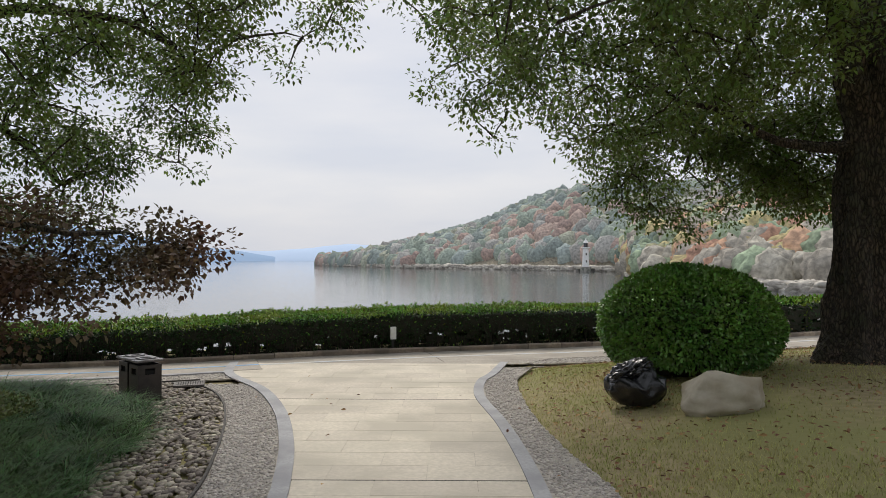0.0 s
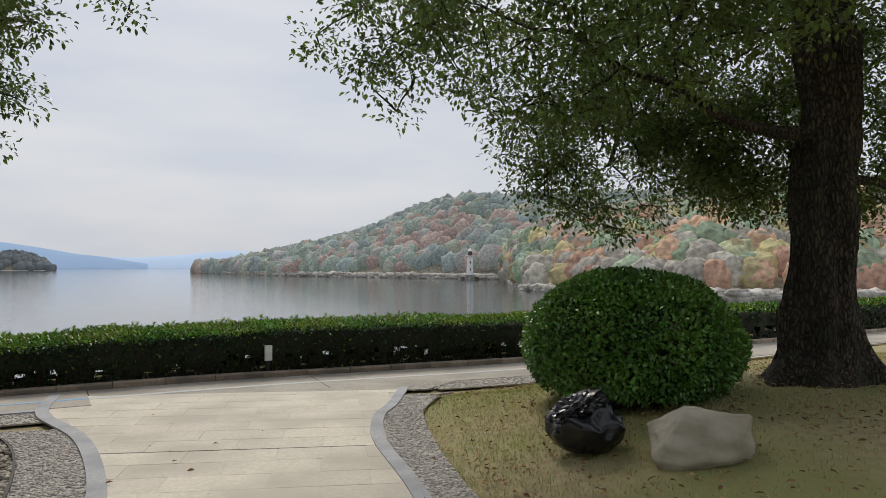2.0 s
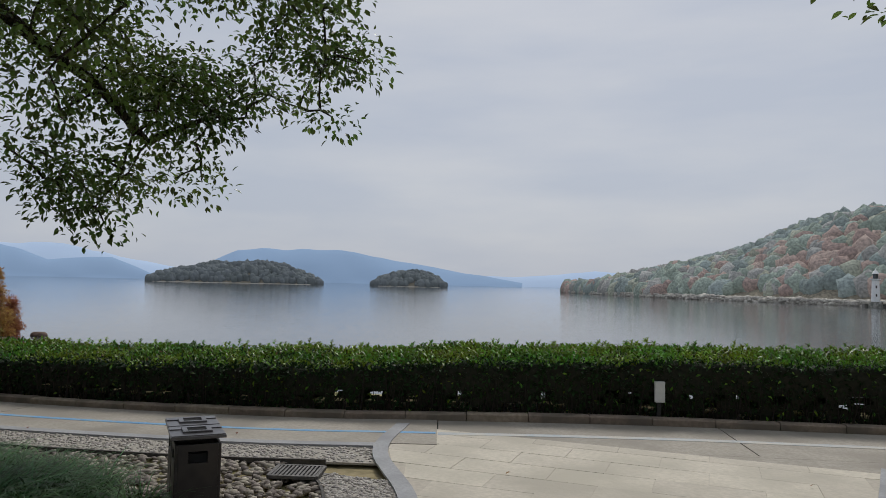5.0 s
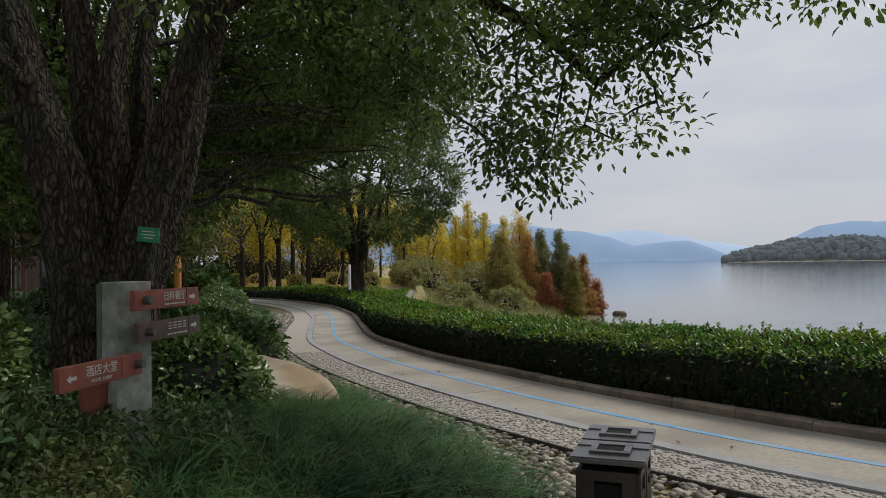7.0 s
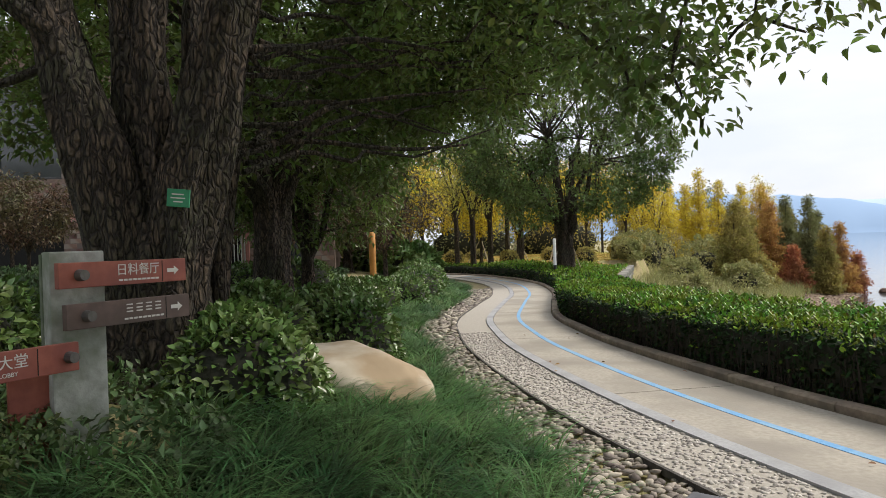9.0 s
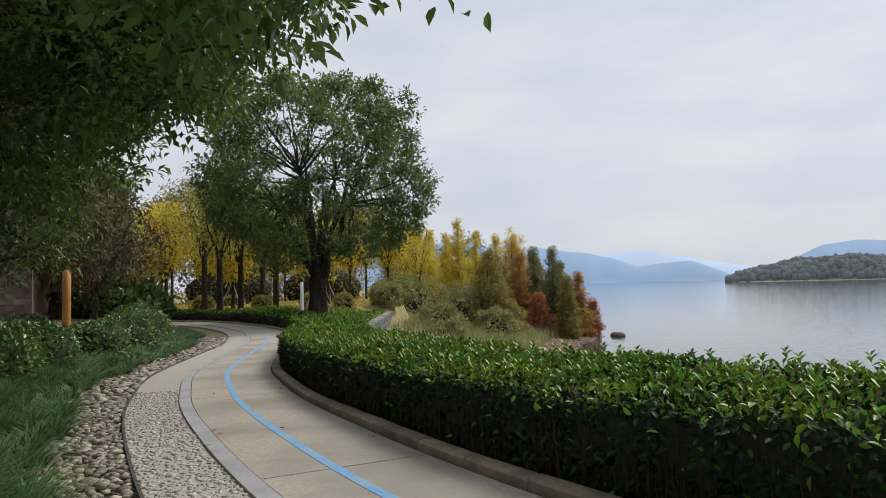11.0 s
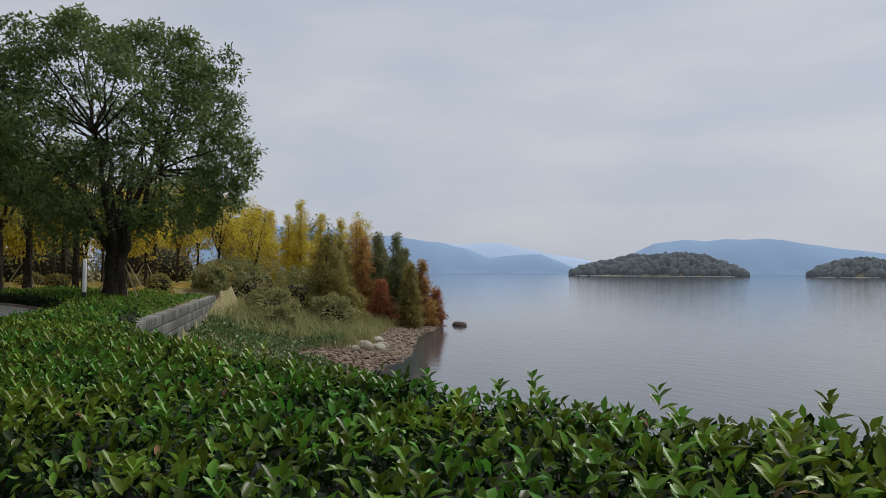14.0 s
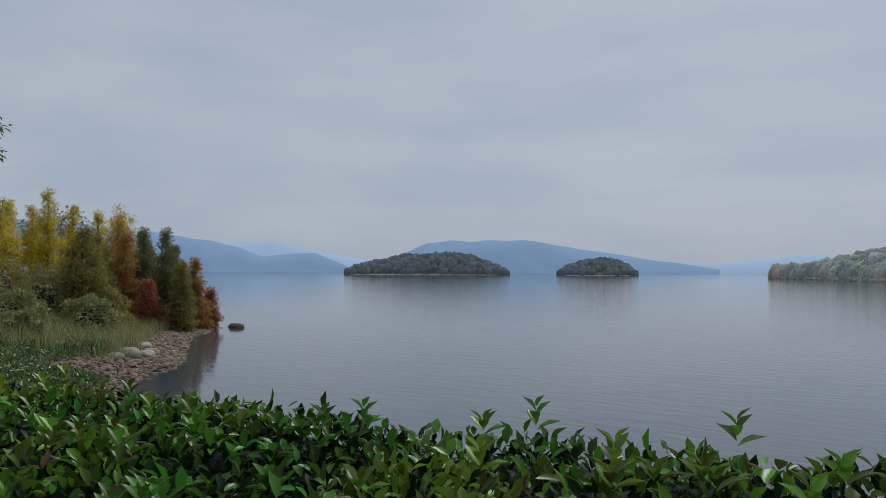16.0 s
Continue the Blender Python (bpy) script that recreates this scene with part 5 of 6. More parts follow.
def bin_box(parent, cx):
    W, D, H = 0.31, 0.31, 0.53
    bm = bmesh.new()
    zc = 0.07
    # walls with a square opening in each long side
    for sy in (-1, 1):
        y = sy * (D / 2 - 0.01)
        box(bm, (W, 0.02, 0.33), (cx, y, zc + 0.165), bevel=0.003)
        box(bm, (W, 0.02, 0.05), (cx, y, zc + H - 0.095), bevel=0.003)
        for sx in (-1, 1):
            box(bm, (0.08, 0.02, 0.1), (cx + sx * (W / 2 - 0.04), y, zc + 0.37), bevel=0.003)
    for sx in (-1, 1):
        x = cx + sx * (W / 2 - 0.01)
        box(bm, (0.02, D - 0.04, 0.33), (x, 0, zc + 0.165), bevel=0.003)
        box(bm, (0.02, D - 0.04, 0.05), (x, 0, zc + H - 0.095), bevel=0.003)
        for sy in (-1, 1):
            box(bm, (0.02, 0.07, 0.1), (x, sy * (D / 2 - 0.055), zc + 0.37), bevel=0.003)
    body = part("body", bm, M["binbody"], parent)
    part("liner", boxed((W - 0.05, D - 0.05, 0.38), (cx, 0, zc + 0.2)), M["hole"], body, "dark inner bucket")
    for sx in (-1, 1):
        for sy in (-1, 1):
            part("foot", boxed((0.06, 0.06, 0.09), (cx + sx * (W / 2 - 0.03), sy * (D / 2 - 0.03), 0.035), bevel=0.005), M["binbody"], body)
    bm = bmesh.new()
    box(bm, (W + 0.05, D + 0.06, 0.022), (cx, 0, zc + H - 0.02), bevel=0.004)
    for sx in (-1, 1):
        box(bm, (0.1, D + 0.05, 0.008), (cx + sx * 0.12, 0, zc + H - 0.006), bevel=0.002)
    lid = part("lid", bm, M["binlid"], parent, "grey metal lid with an ash tray")
    bm = bmesh.new()
    for sx in (-1, 1):
        box(bm, (0.03, 0.2, 0.022), (cx + sx * 0.075, 0, zc + H), bevel=0.003)
        box(bm, (0.12, 0.035, 0.022), (cx, sx * 0.0825, zc + H), bevel=0.003)
    tray = part("ash_tray", bm, M["binlid"], lid)
    # dark hollow of the tray painted as a near-black block
    part("tray_hole", boxed((0.118, 0.128, 0.01), (cx, 0, zc + H - 0.002)), M["hole"], lid, "near-black block standing for a hole in the tray")
    part("plate", boxed((0.1, 0.006, 0.035), (cx, -D / 2 - 0.003, zc + 0.3), bevel=0.001), M["hole"], body)


litter_bin = empty("litter_bin", (-4.27, 9.2, gz(-4.27, 9.2) - 0.02), 135)
tagged(litter_bin, "dark metal twin litter bin with grey ash-tray lids on river stones", "litter bin")
bin_box(litter_bin, -0.185)
bin_box(litter_bin, 0.185)

# drain cover
M["iron"] = material("cast_iron", (0.09, 0.085, 0.08), (0.16, 0.15, 0.14), 0.6, 20, 0.2, metal=0.5)
dr = empty("drain_cover", (-3.95, 10.12, 0.03), 18)
tagged(dr, "slotted grey drain cover set in the river stones", "drain cover")
bm = bmesh.new()
for sx in (-1, 1):
    box(bm, (0.03, 0.34, 0.03), (sx * 0.2, 0, 0.02), bevel=0.003)
    box(bm, (0.4, 0.03, 0.03), (0, sx * 0.17, 0.02), bevel=0.003)
part("frame", bm, M["iron"], dr)
for k in range(11):
    part("slat", boxed((0.02, 0.32, 0.02), (-0.17 + k * 0.034, 0, 0.022)), M["iron"], dr)
# shade below the slats is a near-black slab
part("pit", boxed((0.38, 0.32, 0.01), (0, 0, 0.003)), M["hole"], dr, "near-black slab as the shaded drain pit")

# lamp in the hedge
M["whitepaint"] = material("white_paint", (0.74, 0.74, 0.72), (0.82, 0.82, 0.8), 0.5, 14, 0.05, c3=(0.66, 0.66, 0.63), big=2)
M["blackpaint"] = rgb_plain("black_paint", (0.02, 0.02, 0.02), 0.5)
lamp = empty("garden_lamp", (-1.27, 13.93, gz(-1.27, 13.93) + 0.1), 20)
tagged(lamp, "small white box lamp on a short post by the hedge", "garden lamp")
part("post", boxed((0.05, 0.04, 0.22), (0, 0.03, 0.1), bevel=0.004), M["blackpaint"], lamp)
part("housing", boxed((0.12, 0.06, 0.25), (0, 0, 0.31), bevel=0.008), M["whitepaint"], lamp, "white lamp housing")

# ---------------------------------------------------------------- sign post
M["redboard"] = material("red_stained_wood", (0.27, 0.075, 0.05), (0.34, 0.10, 0.065), 0.55, 20, 0.1, c3=(0.22, 0.06, 0.045), big=3)
M["brownboard"] = material("brown_stained_wood", (0.10, 0.065, 0.055), (0.14, 0.09, 0.075), 0.6, 20, 0.1, c3=(0.08, 0.055, 0.045), big=3)
M["greypost"] = material("weathered_grey_post", (0.30, 0.31, 0.28), (0.44, 0.45, 0.42), 0.9, 16, 0.4, c3=(0.19, 0.22, 0.16), big=5)
M["mossboard"] = material("mossy_board", (0.12, 0.14, 0.10), (0.20, 0.22, 0.165), 0.9, 16, 0.4, c3=(0.09, 0.12, 0.07), big=5)
zs = gz(-6.0, 6.9)
sign = empty("sign_post", (-6.0, 6.86, zs), 35)
tagged(sign, "grey direction post with three red and brown arrow boards", "sign post")
HT = 1.446 - zs
part("post", boxed((0.16, 0.24, HT + 0.1), (0.0, 0.0, HT / 2 - 0.05), bevel=0.008), M["greypost"], sign)
part("back_board", boxed((0.05, 0.13, HT * 0.62), (-0.085, -0.06, HT * 0.68), bevel=0.006), M["mossboard"], sign, "grey-green weathered backing board")
part("skirt_board", boxed((0.03, 0.26, 0.42), (-0.02, -0.16, HT * 0.22), bevel=0.006), M["redboard"], sign, "red-brown wooden side board")
M["ink"] = material("white_lettering", (0.56, 0.54, 0.51), (0.64, 0.62, 0.58), 0.6, 30, 0.0)


def text_mesh(body, size, mat, parent, m, name="lettering"):
    cu = bpy.data.curves.new(name, "FONT")
    cu.body, cu.size, cu.extrude, cu.align_x, cu.align_y = body, size, 0.0015, "CENTER", "CENTER"
    ob = new(name, cu)
    bpy.context.view_layer.update()
    me = bpy.data.meshes.new_from_object(ob.evaluated_get(bpy.context.evaluated_depsgraph_get()))
    bpy.data.objects.remove(ob)
    me.materials.clear()
    me.materials.append(mat)
    o = new(name, me)
    o.parent = parent
    o.matrix_basis = m
    return o


def arrow(bm, x, z, s):
    vs = [(-1, 0), (-0.2, 0.7), (-0.2, 0.3), (1, 0.3), (1, -0.3), (-0.2, -0.3), (-0.2, -0.7)]
    f = bm.faces.new([bm.verts.new((x + a * s * 0.05, 0, z + b * abs(s) * 0.045)) for a, b in vs])
    r = bmesh.ops.extrude_face_region(bm, geom=[f])
    bmesh.ops.translate(bm, verts=[v for v in r["geom"] if isinstance(v, bmesh.types.BMVert)], vec=(0, -0.002, 0))


def sign_board(p0, p1, z, h, mat, words, small, tip, bolt):
    """A board between two plan points, its face towards the path; tip: -1 arrow at p0's end, 1 at p1's end."""
    p0, p1 = Vector((*p0, 0)), Vector((*p1, 0))
    e = p1 - p0
    L = e.length
    rz = math.degrees(math.atan2(e.y, e.x))
    inv = sign.matrix_basis.inverted()
    b = part("arrow_board", boxed((L, 0.035, h), bevel=0.004), mat, sign, "red arrow board" if mat is M["redboard"] else "brown arrow board")
    b.matrix_basis = inv @ pose((p0.x + p1.x) / 2, (p0.y + p1.y) / 2, z, 0, 0, rz)
    bm = bmesh.new()
    arrow(bm, 0.0, 0.0, 0.72)
    a = part("arrow_mark", bm, M["ink"], b)
    a.matrix_basis = pose(tip * (L / 2 - 0.085), -0.0185, 0, 0, 0 if tip == -1 else 180, 0)
    part("groove", boxed((0.004, 0.002, h * 0.9), (L / 2 - 0.15 if tip == 1 else L * 0.22, -0.018, 0)), M["hole"], b)
    bm = bmesh.new()
    bmesh.ops.create_cone(bm, cap_ends=True, segments=16, radius1=0.028, radius2=0.024, depth=0.05, matrix=pose(0, 0, 0, 90, 0, 0))
    k = part("bolt", bm, M["iron"], b)
    k.matrix_basis = pose(bolt * L / 2, -0.035, 0.0)
    return b, L


# the boards' visible faces look towards the path
b1, L1 = sign_board((-5.74, 6.89), (-6.31, 7.30), 1.335, 0.118, M["redboard"], "", "", 1, -0.72)
b2, L2 = sign_board((-5.76, 6.91), (-6.32, 7.31), 1.145, 0.118, M["brownboard"], "", "", 1, -0.72)
b3, L3 = sign_board((-5.27, 6.53), (-5.83, 6.93), 0.965, 0.13, M["redboard"], "", "", -1, 0.86)
FACE = pose(0, -0.0185, 0, 90, 0, 0)
text_mesh("\u65e5\u6599\u9910\u5385", 0.062, M["ink"], b1, pose(0.06, -0.0185, 0.012, 90, 0, 0))
for k in range(9):
    part("small_writing", boxed((0.02, 0.002, 0.009), (-0.04 + 0.026 * k, -0.0185, -0.035)), M["ink"], b1)
for k in range(4):
    for dz in (0.026, 0.008, -0.008):
        part("writing", boxed((0.035, 0.002, 0.006), (-0.02 + 0.055 * k, -0.0185, dz + 0.008)), M["ink"], b2)
for k in range(9):
    part("small_writing", boxed((0.02, 0.002, 0.009), (-0.04 + 0.026 * k, -0.0185, -0.035)), M["ink"], b2)
text_mesh("\u9152\u5e97\u5927\u5802", 0.066, M["ink"], b3, pose(-0.02, -0.0185, 0.014, 90, 0, 0))
text_mesh("HOTEL LOBBY", 0.026, M["ink"], b3, pose(-0.02, -0.0185, -0.036, 90, 0, 0))

# number plate on the tree
M["greenplate"] = material("green_enamel", (0.02, 0.22, 0.10), (0.03, 0.28, 0.13), 0.4, 20, 0.05)
plate = empty("tree_plate", (-7.295, 7.04, 1.79), 70)
tagged(plate, "small green name plate fixed to the tree trunk", "plate")
part("panel", boxed((0.17, 0.012, 0.12), rot=(0, 6, 0), bevel=0.003), M["greenplate"], plate)
for dz, w in ((0.025, 0.09), (0.0, 0.11), (-0.025, 0.07)):
    part("writing", boxed((w, 0.002, 0.008), (0, -0.007, dz), rot=(0, 6, 0)), M["ink"], plate)

# ---------------------------------------------------------------- planting on the left bank
SHL = "dense glossy green shrub on the planted bank"
for (x, y, h), r, cnt, lf in [((-6.75, 5.35, 0.15), (0.95, 0.9, 0.62), 8000, 0.07), ((-6.2, 4.2, 0.12), (0.9, 0.8, 0.55), 6000, 0.07), ((-7.6, 4.4, 0.15), (1.0, 1.0, 0.55), 6500, 0.07),
                              ((-7.35, 7.42, 0.1), (0.62, 0.5, 0.55), 5000, 0.07), ((-8.9, 7.3, 0.2), (0.7, 0.5, 0.55), 4500, 0.07),
                              ((-9.7, 7.95, 0.1), (0.95, 0.62, 0.72), 7500, 0.07), ((-11.9, 7.8, 0.1), (0.85, 0.6, 0.6), 5000, 0.07), ((-13.8, 7.7, 0.05), (0.9, 0.55, 0.48), 4000, 0.07),
                              ((-5.6, 6.1, -0.05), (0.62, 0.5, 0.36), 3500, 0.06)]:
    shrub("shrub", SHL, (x, y, gz(x, y) + h), r, M["shrubleaf"], cnt, lf, 2.3, ragged=0.16)
for x, y, r in [(-16.2, 8.0, (1.2, 0.6, 0.5)), (-18.6, 8.4, (1.3, 0.6, 0.5)), (-21.2, 9.2, (1.4, 0.7, 0.5)), (-24.2, 9.8, (1.4, 0.8, 0.6)), (-19.8, 6.6, (1.4, 0.9, 0.7)), (-27.5, 10.2, (1.8, 0.9, 0.7)), (-17.0, 5.9, (1.2, 0.9, 0.6))]:
    shrub("shrub", SHL, (x, y, gz(x, y) + 0.15), r, M["shrubleaf"], 3000, 0.1, 2.3, shape=LEAF2, ragged=0.14)

# low leafy ground cover behind the shrubs
M["cover"] = material("ground_cover_leaf", (0.05, 0.10, 0.035), (0.10, 0.155, 0.05), 0.5, 0.7, 0.0, island=0.4, translucent=0.15)
x, y = inside_left(230000, -30, -5.5, -7, 7.6, 1.5, 30)
keep = RNG.uniform(size=len(x)) < np.where(x > -14, 1.0, 0.45)
x, y = x[keep], y[keep]
p = np.stack([x, y, ground_z(x, y) + 0.18 + 0.1 * noise3(np.stack([x, y, 0 * x], 1), 0.9) + RNG.uniform(-0.06, 0.06, len(x))], 1)
L = RNG.uniform(0.05, 0.09, len(x)) * np.where(x > -14, 1, 1.8)
gc = leaves("ground_cover", p, RNG.normal(0, 1, (len(x), 3)) + np.array([0, 0, 0.4]), L, L * 0.5, M["cover"])
tagged(gc, "low evergreen ground cover with small dull leaves", "ground cover", kind="stuff")
# finer cover at the foot of the sign
x, y = inside_left(90000, -7.5, -3.2, 3.0, 7.4, 0.4, 2.6)
m = (x < -4.2) & (x > -6.6) & (y < 6.85) & (y > 4.2)
x, y = x[m], y[m]
p = np.stack([x, y, ground_z(x, y) + 0.2 + 0.05 * noise3(np.stack([x, y, 0 * x], 1), 6.0) + RNG.uniform(-0.07, 0.05, len(x))], 1)
L = RNG.uniform(0.025, 0.05, len(x))
M["finecover"] = material("fine_olive_leaf", (0.085, 0.135, 0.038), (0.19, 0.205, 0.06), 0.4, 1.5, 0.0, island=0.5, translucent=0.2)
fc = leaves("ground_cover", p, RNG.normal(0, 1, (len(x), 3)) + np.array([0, 0, 0.5]), L, L * 0.6, M["finecover"])
tagged(fc, "fine-leaved low ground cover at the foot of a post", "ground cover", kind="stuff")

# mondo grass along the stones
gr = []
for x0, x1, y0, y1, dmax, cnt in ((-9.2, -2.8, 3.2, 9.4, 2.1, 78000), (-32, -8.5, 7.0, 13, 1.05, 110000), (-6, -2.8, -9, 3.2, 2.0, 22000)):
    gr.append(inside_left(cnt, x0, x1, y0, y1, -0.02, dmax))
x, y = np.concatenate([g[0] for g in gr]), np.concatenate([g[1] for g in gr])
clear = ~((x < -4.4) & (x > -6.6) & (y < 6.75) & (y > 4.0))
x, y = x[clear], y[clear]
tx, ty = x[::44], y[::44]
tuft_h, tuft_a = RNG.uniform(0.7, 1.2, len(tx)), RNG.uniform(0, 6.283, len(tx))
near_t = RNG.integers(0, len(tx), len(x))
ox, oy = RNG.normal(0, 0.04, len(x)), RNG.normal(0, 0.04, len(x))
turn = np.arctan2(oy + 0.025 * np.sin(tuft_a[near_t]), ox + 0.025 * np.cos(tuft_a[near_t])) + RNG.normal(0, 0.35, len(x))
x, y = tx[near_t] + ox, ty[near_t] + oy
mg = blades("mondo_grass", x, y, 0.40 * tuft_h[near_t], 0.0066, M["mondo"], 1.0, 4, turn=turn)
tagged(mg, "thick dark green mondo grass in drooping tufts", "grass", kind="stuff")

# ---------------------------------------------------------------- stones


def stones(name, label, x, y, size, mat, lift, flat=0.55, sub=1, proud=0.0):
    """Many rounded stones as one mesh, from a few shapes."""
    bm = bmesh.new()
    bmesh.ops.create_icosphere(bm, subdivisions=sub, radius=1.0)
    bv = np.array([v.co[:] for v in bm.verts])
    bf = np.array([[v.index for v in f.verts] for f in bm.faces])
    bm.free()
    n = len(x)
    jit = 1 + RNG.normal(0, 0.13, (n, len(bv), 1))
    s = size * RNG.uniform(0.6, 1.35, n)
    sc = np.stack([s * RNG.uniform(0.9, 1.5, n), s, s * flat * RNG.uniform(0.7, 1.3, n)], 1)
    a = RNG.uniform(0, 6.283, n)
    V = bv[None] * jit * sc[:, None, :]
    ca, sa = np.cos(a)[:, None], np.sin(a)[:, None]
    vx, vy = V[..., 0] * ca - V[..., 1] * sa, V[..., 0] * sa + V[..., 1] * ca
    tilt = RNG.normal(0, 0.2, (n, 1))
    vz = V[..., 2] + vx * tilt
    z = ground_z(x, y)[:, None] + lift + sc[:, 2:3] * proud
    P = np.stack([vx + x[:, None], vy + y[:, None], vz + z], 2).reshape(-1, 3)
    F = (bf[None] + (np.arange(n) * len(bv))[:, None, None]).reshape(-1, 3)
    ob = mesh_np(name, P, F, mat, smooth=True)
    tagged(ob, label, "stones", kind="stuff")
    return ob


# river stones between the planting and the pebble band
xs, ys_ = RNG.uniform(-14, -1.9, 40000), RNG.uniform(0.5, 10.6, 40000)
dl = dist_to(LEFT_EDGE, xs, ys_)
ok = (dl > -0.12) & (dist_to(KERB, xs, ys_) < -2.08)
ok &= np.where(ys_ < 10.3, xs < np.interp(ys_, PLO[:, 1], PLO[:, 0]) - 0.01, xs < -4.3)
stones("river_stones", "loose rounded grey-brown river stones beside the path", xs[ok], ys_[ok], 0.033, M["riverstone"], 0.0, 0.55, 1, 0.4)
xs, ys_ = RNG.uniform(-30, -14, 9000), RNG.uniform(8.5, 14, 9000)
dl = dist_to(LEFT_EDGE, xs, ys_)
ok = (dl > -0.1) & (dist_to(KERB, xs, ys_) < -2.08)
stones("river_stones", "loose rounded grey-brown river stones beside the path", xs[ok], ys_[ok], 0.055, M["riverstone"], 0.0, 0.5, 1, 0.4)
# dark edging between pebbles and stones
M["edging"] = material("dark_edging", (0.05, 0.045, 0.04), (0.09, 0.08, 0.07), 0.8, 20, 0.2)
e0 = cut(along(-4.6), along(-30), -2.05)
strip("edging", e0, cut(along(-4.6), along(-30), -2.075), M["edging"], 0.04, road, 0.05, 1)
e1 = resample(PLO[PLO[:, 1] > -8], 0.2)
strip("edging", e1, offset(e1, -0.025), M["edging"], 0.04, pave, 0.05, 1)

# pebbles set in mortar
xs, ys_ = RNG.uniform(-15, 7.0, 90000), RNG.uniform(9.2, 16.2, 90000)
dk = dist_to(KERB, xs, ys_)
ok = (dk < -1.46) & (dk > -2.04) & ((xs < np.interp(ys_, PL[:, 1], PL[:, 0]) - 0.16) | (xs > 0.95))
x1, y1 = xs[ok], ys_[ok]
xs, ys_ = RNG.uniform(-4.4, -1.3, 38000), RNG.uniform(1.5, 10.3, 38000)
ok = (xs > np.interp(ys_, PLO[:, 1], PLO[:, 0]) + 0.01) & (xs < np.interp(ys_, PL[:, 1], PL[:, 0]) - 0.17) & (dist_to(KERB, xs, ys_) < -2.06)
x2, y2 = xs[ok], ys_[ok]
xs, ys_ = RNG.uniform(0.4, 1.7, 18000), RNG.uniform(1.5, 12.0, 18000)
ok = (xs < np.interp(ys_, PRO[:, 1], PRO[:, 0])) & (xs > np.interp(ys_, PR[:, 1], PR[:, 0]) + 0.16)
x3, y3 = xs[ok], ys_[ok]
stones("set_pebbles", "pale pebbles set on edge in mortar along the path", np.r_[x1, x2, x3], np.r_[y1, y2, y3], 0.017, M["pebble"], 0.018, 0.6, 1, 0.0)

# ---------------------------------------------------------------- lawn on the right
xs, ys_ = RNG.uniform(0.9, 9.5, 220000), RNG.uniform(1.8, 15.5, 220000)
dedge = np.minimum(xs - np.interp(ys_, PRO[:, 1], PRO[:, 0]), (12.0 + 0.48 * (xs - 1.3) - ys_))
bare = noise3(np.stack([xs, ys_, 0 * xs], 1), 0.8) + 0.35 * (np.hypot(xs - 5.4, ys_ - 9.0) < 2.6) + 0.5 * np.clip((xs - 2.6) / 1.5, 0, 1)
ok = (dedge > 0.0) & (RNG.uniform(size=len(xs)) > np.clip(bare, 0, 0.85))
lw = blades("lawn_grass", xs[ok], ys_[ok], 0.055, 0.0024, M["lawn"], 0.7, 2)
tagged(lw, "short thin lawn grass turning brown in patches", "grass", kind="stuff")
n = 3600
xs, ys_ = RNG.uniform(0.8, 9, n), RNG.uniform(2.5, 14.5, n)
ok = (xs > np.interp(ys_, PRO[:, 1], PRO[:, 0])) & (ys_ < 12.0 + 0.48 * (xs - 1.3))
xs, ys_ = xs[ok], ys_[ok]
p = np.stack([xs, ys_, ground_z(xs, ys_) + 0.012], 1)
fl = leaves("fallen_leaves", p, RNG.normal(0, 1, (len(xs), 3)) * np.array([1, 1, 0.15]), RNG.uniform(0.04, 0.075, len(xs)), 0.03, M["fallen"], shape=LEAF6)
tagged(fl, "brown fallen leaves scattered over the lawn", "fallen leaves", kind="stuff")
n = 60
xs, ys_ = RNG.uniform(-14, 1.0, n), RNG.uniform(4, 12.5, n)
p = np.stack([xs, ys_, ground_z(xs, ys_) + 0.05], 1)
fl2 = leaves("fallen_leaves", p, RNG.normal(0, 1, (n, 3)) * np.array([1, 1, 0.1]), RNG.uniform(0.04, 0.07, n), 0.028, M["fallen"], shape=LEAF6)
tagged(fl2, "a few brown fallen leaves on the paving", "fallen leaves", kind="stuff")

# ---------------------------------------------------------------- maple beside the start of the path
zm = gz(-4.5, 4.2)
bm0 = np.array([-4.5, 4.2, zm])
st = [(bm0 + np.array([(0, 0, -0.2), (0, 0, 0.4), (0.1, 0.05, 0.9), (0.25, 0.05, 1.4)]), np.array([0.09, 0.075, 0.065, 0.05])),
      limb(bm0 + (0.25, 0.05, 1.3), bm0 + (2.1, 0.5, 1.75), 0.04, 0.015, 0.25), limb(bm0 + (0.2, 0.05, 1.2), bm0 + (1.1, -0.2, 1.25), 0.035, 0.015, 0.2),
      limb(bm0 + (0.25, 0.05, 1.4), bm0 + (0.2, 1.0, 2.2), 0.035, 0.015, 0.2), limb(bm0 + (0.25, 0.05, 1.4), bm0 + (-0.6, -0.4, 2.2), 0.035, 0.015, 0.2)]
cl = crown_points([((-2.85, 4.6, 1.96), (1.15, 0.8, 0.34), 62), ((-3.3, 4.4, 1.55), (0.95, 0.6, 0.26), 26), ((-4.4, 4.4, 2.3), (1.1, 1.0, 0.4), 36)], 1)
make_tree("maple_tree", "small maple with reddish-brown autumn leaves beside the path", st, cl, M["mapleleaf"], 0.048, 150, 0.27, droop=0.25, twig_r=0.006, width=0.75)

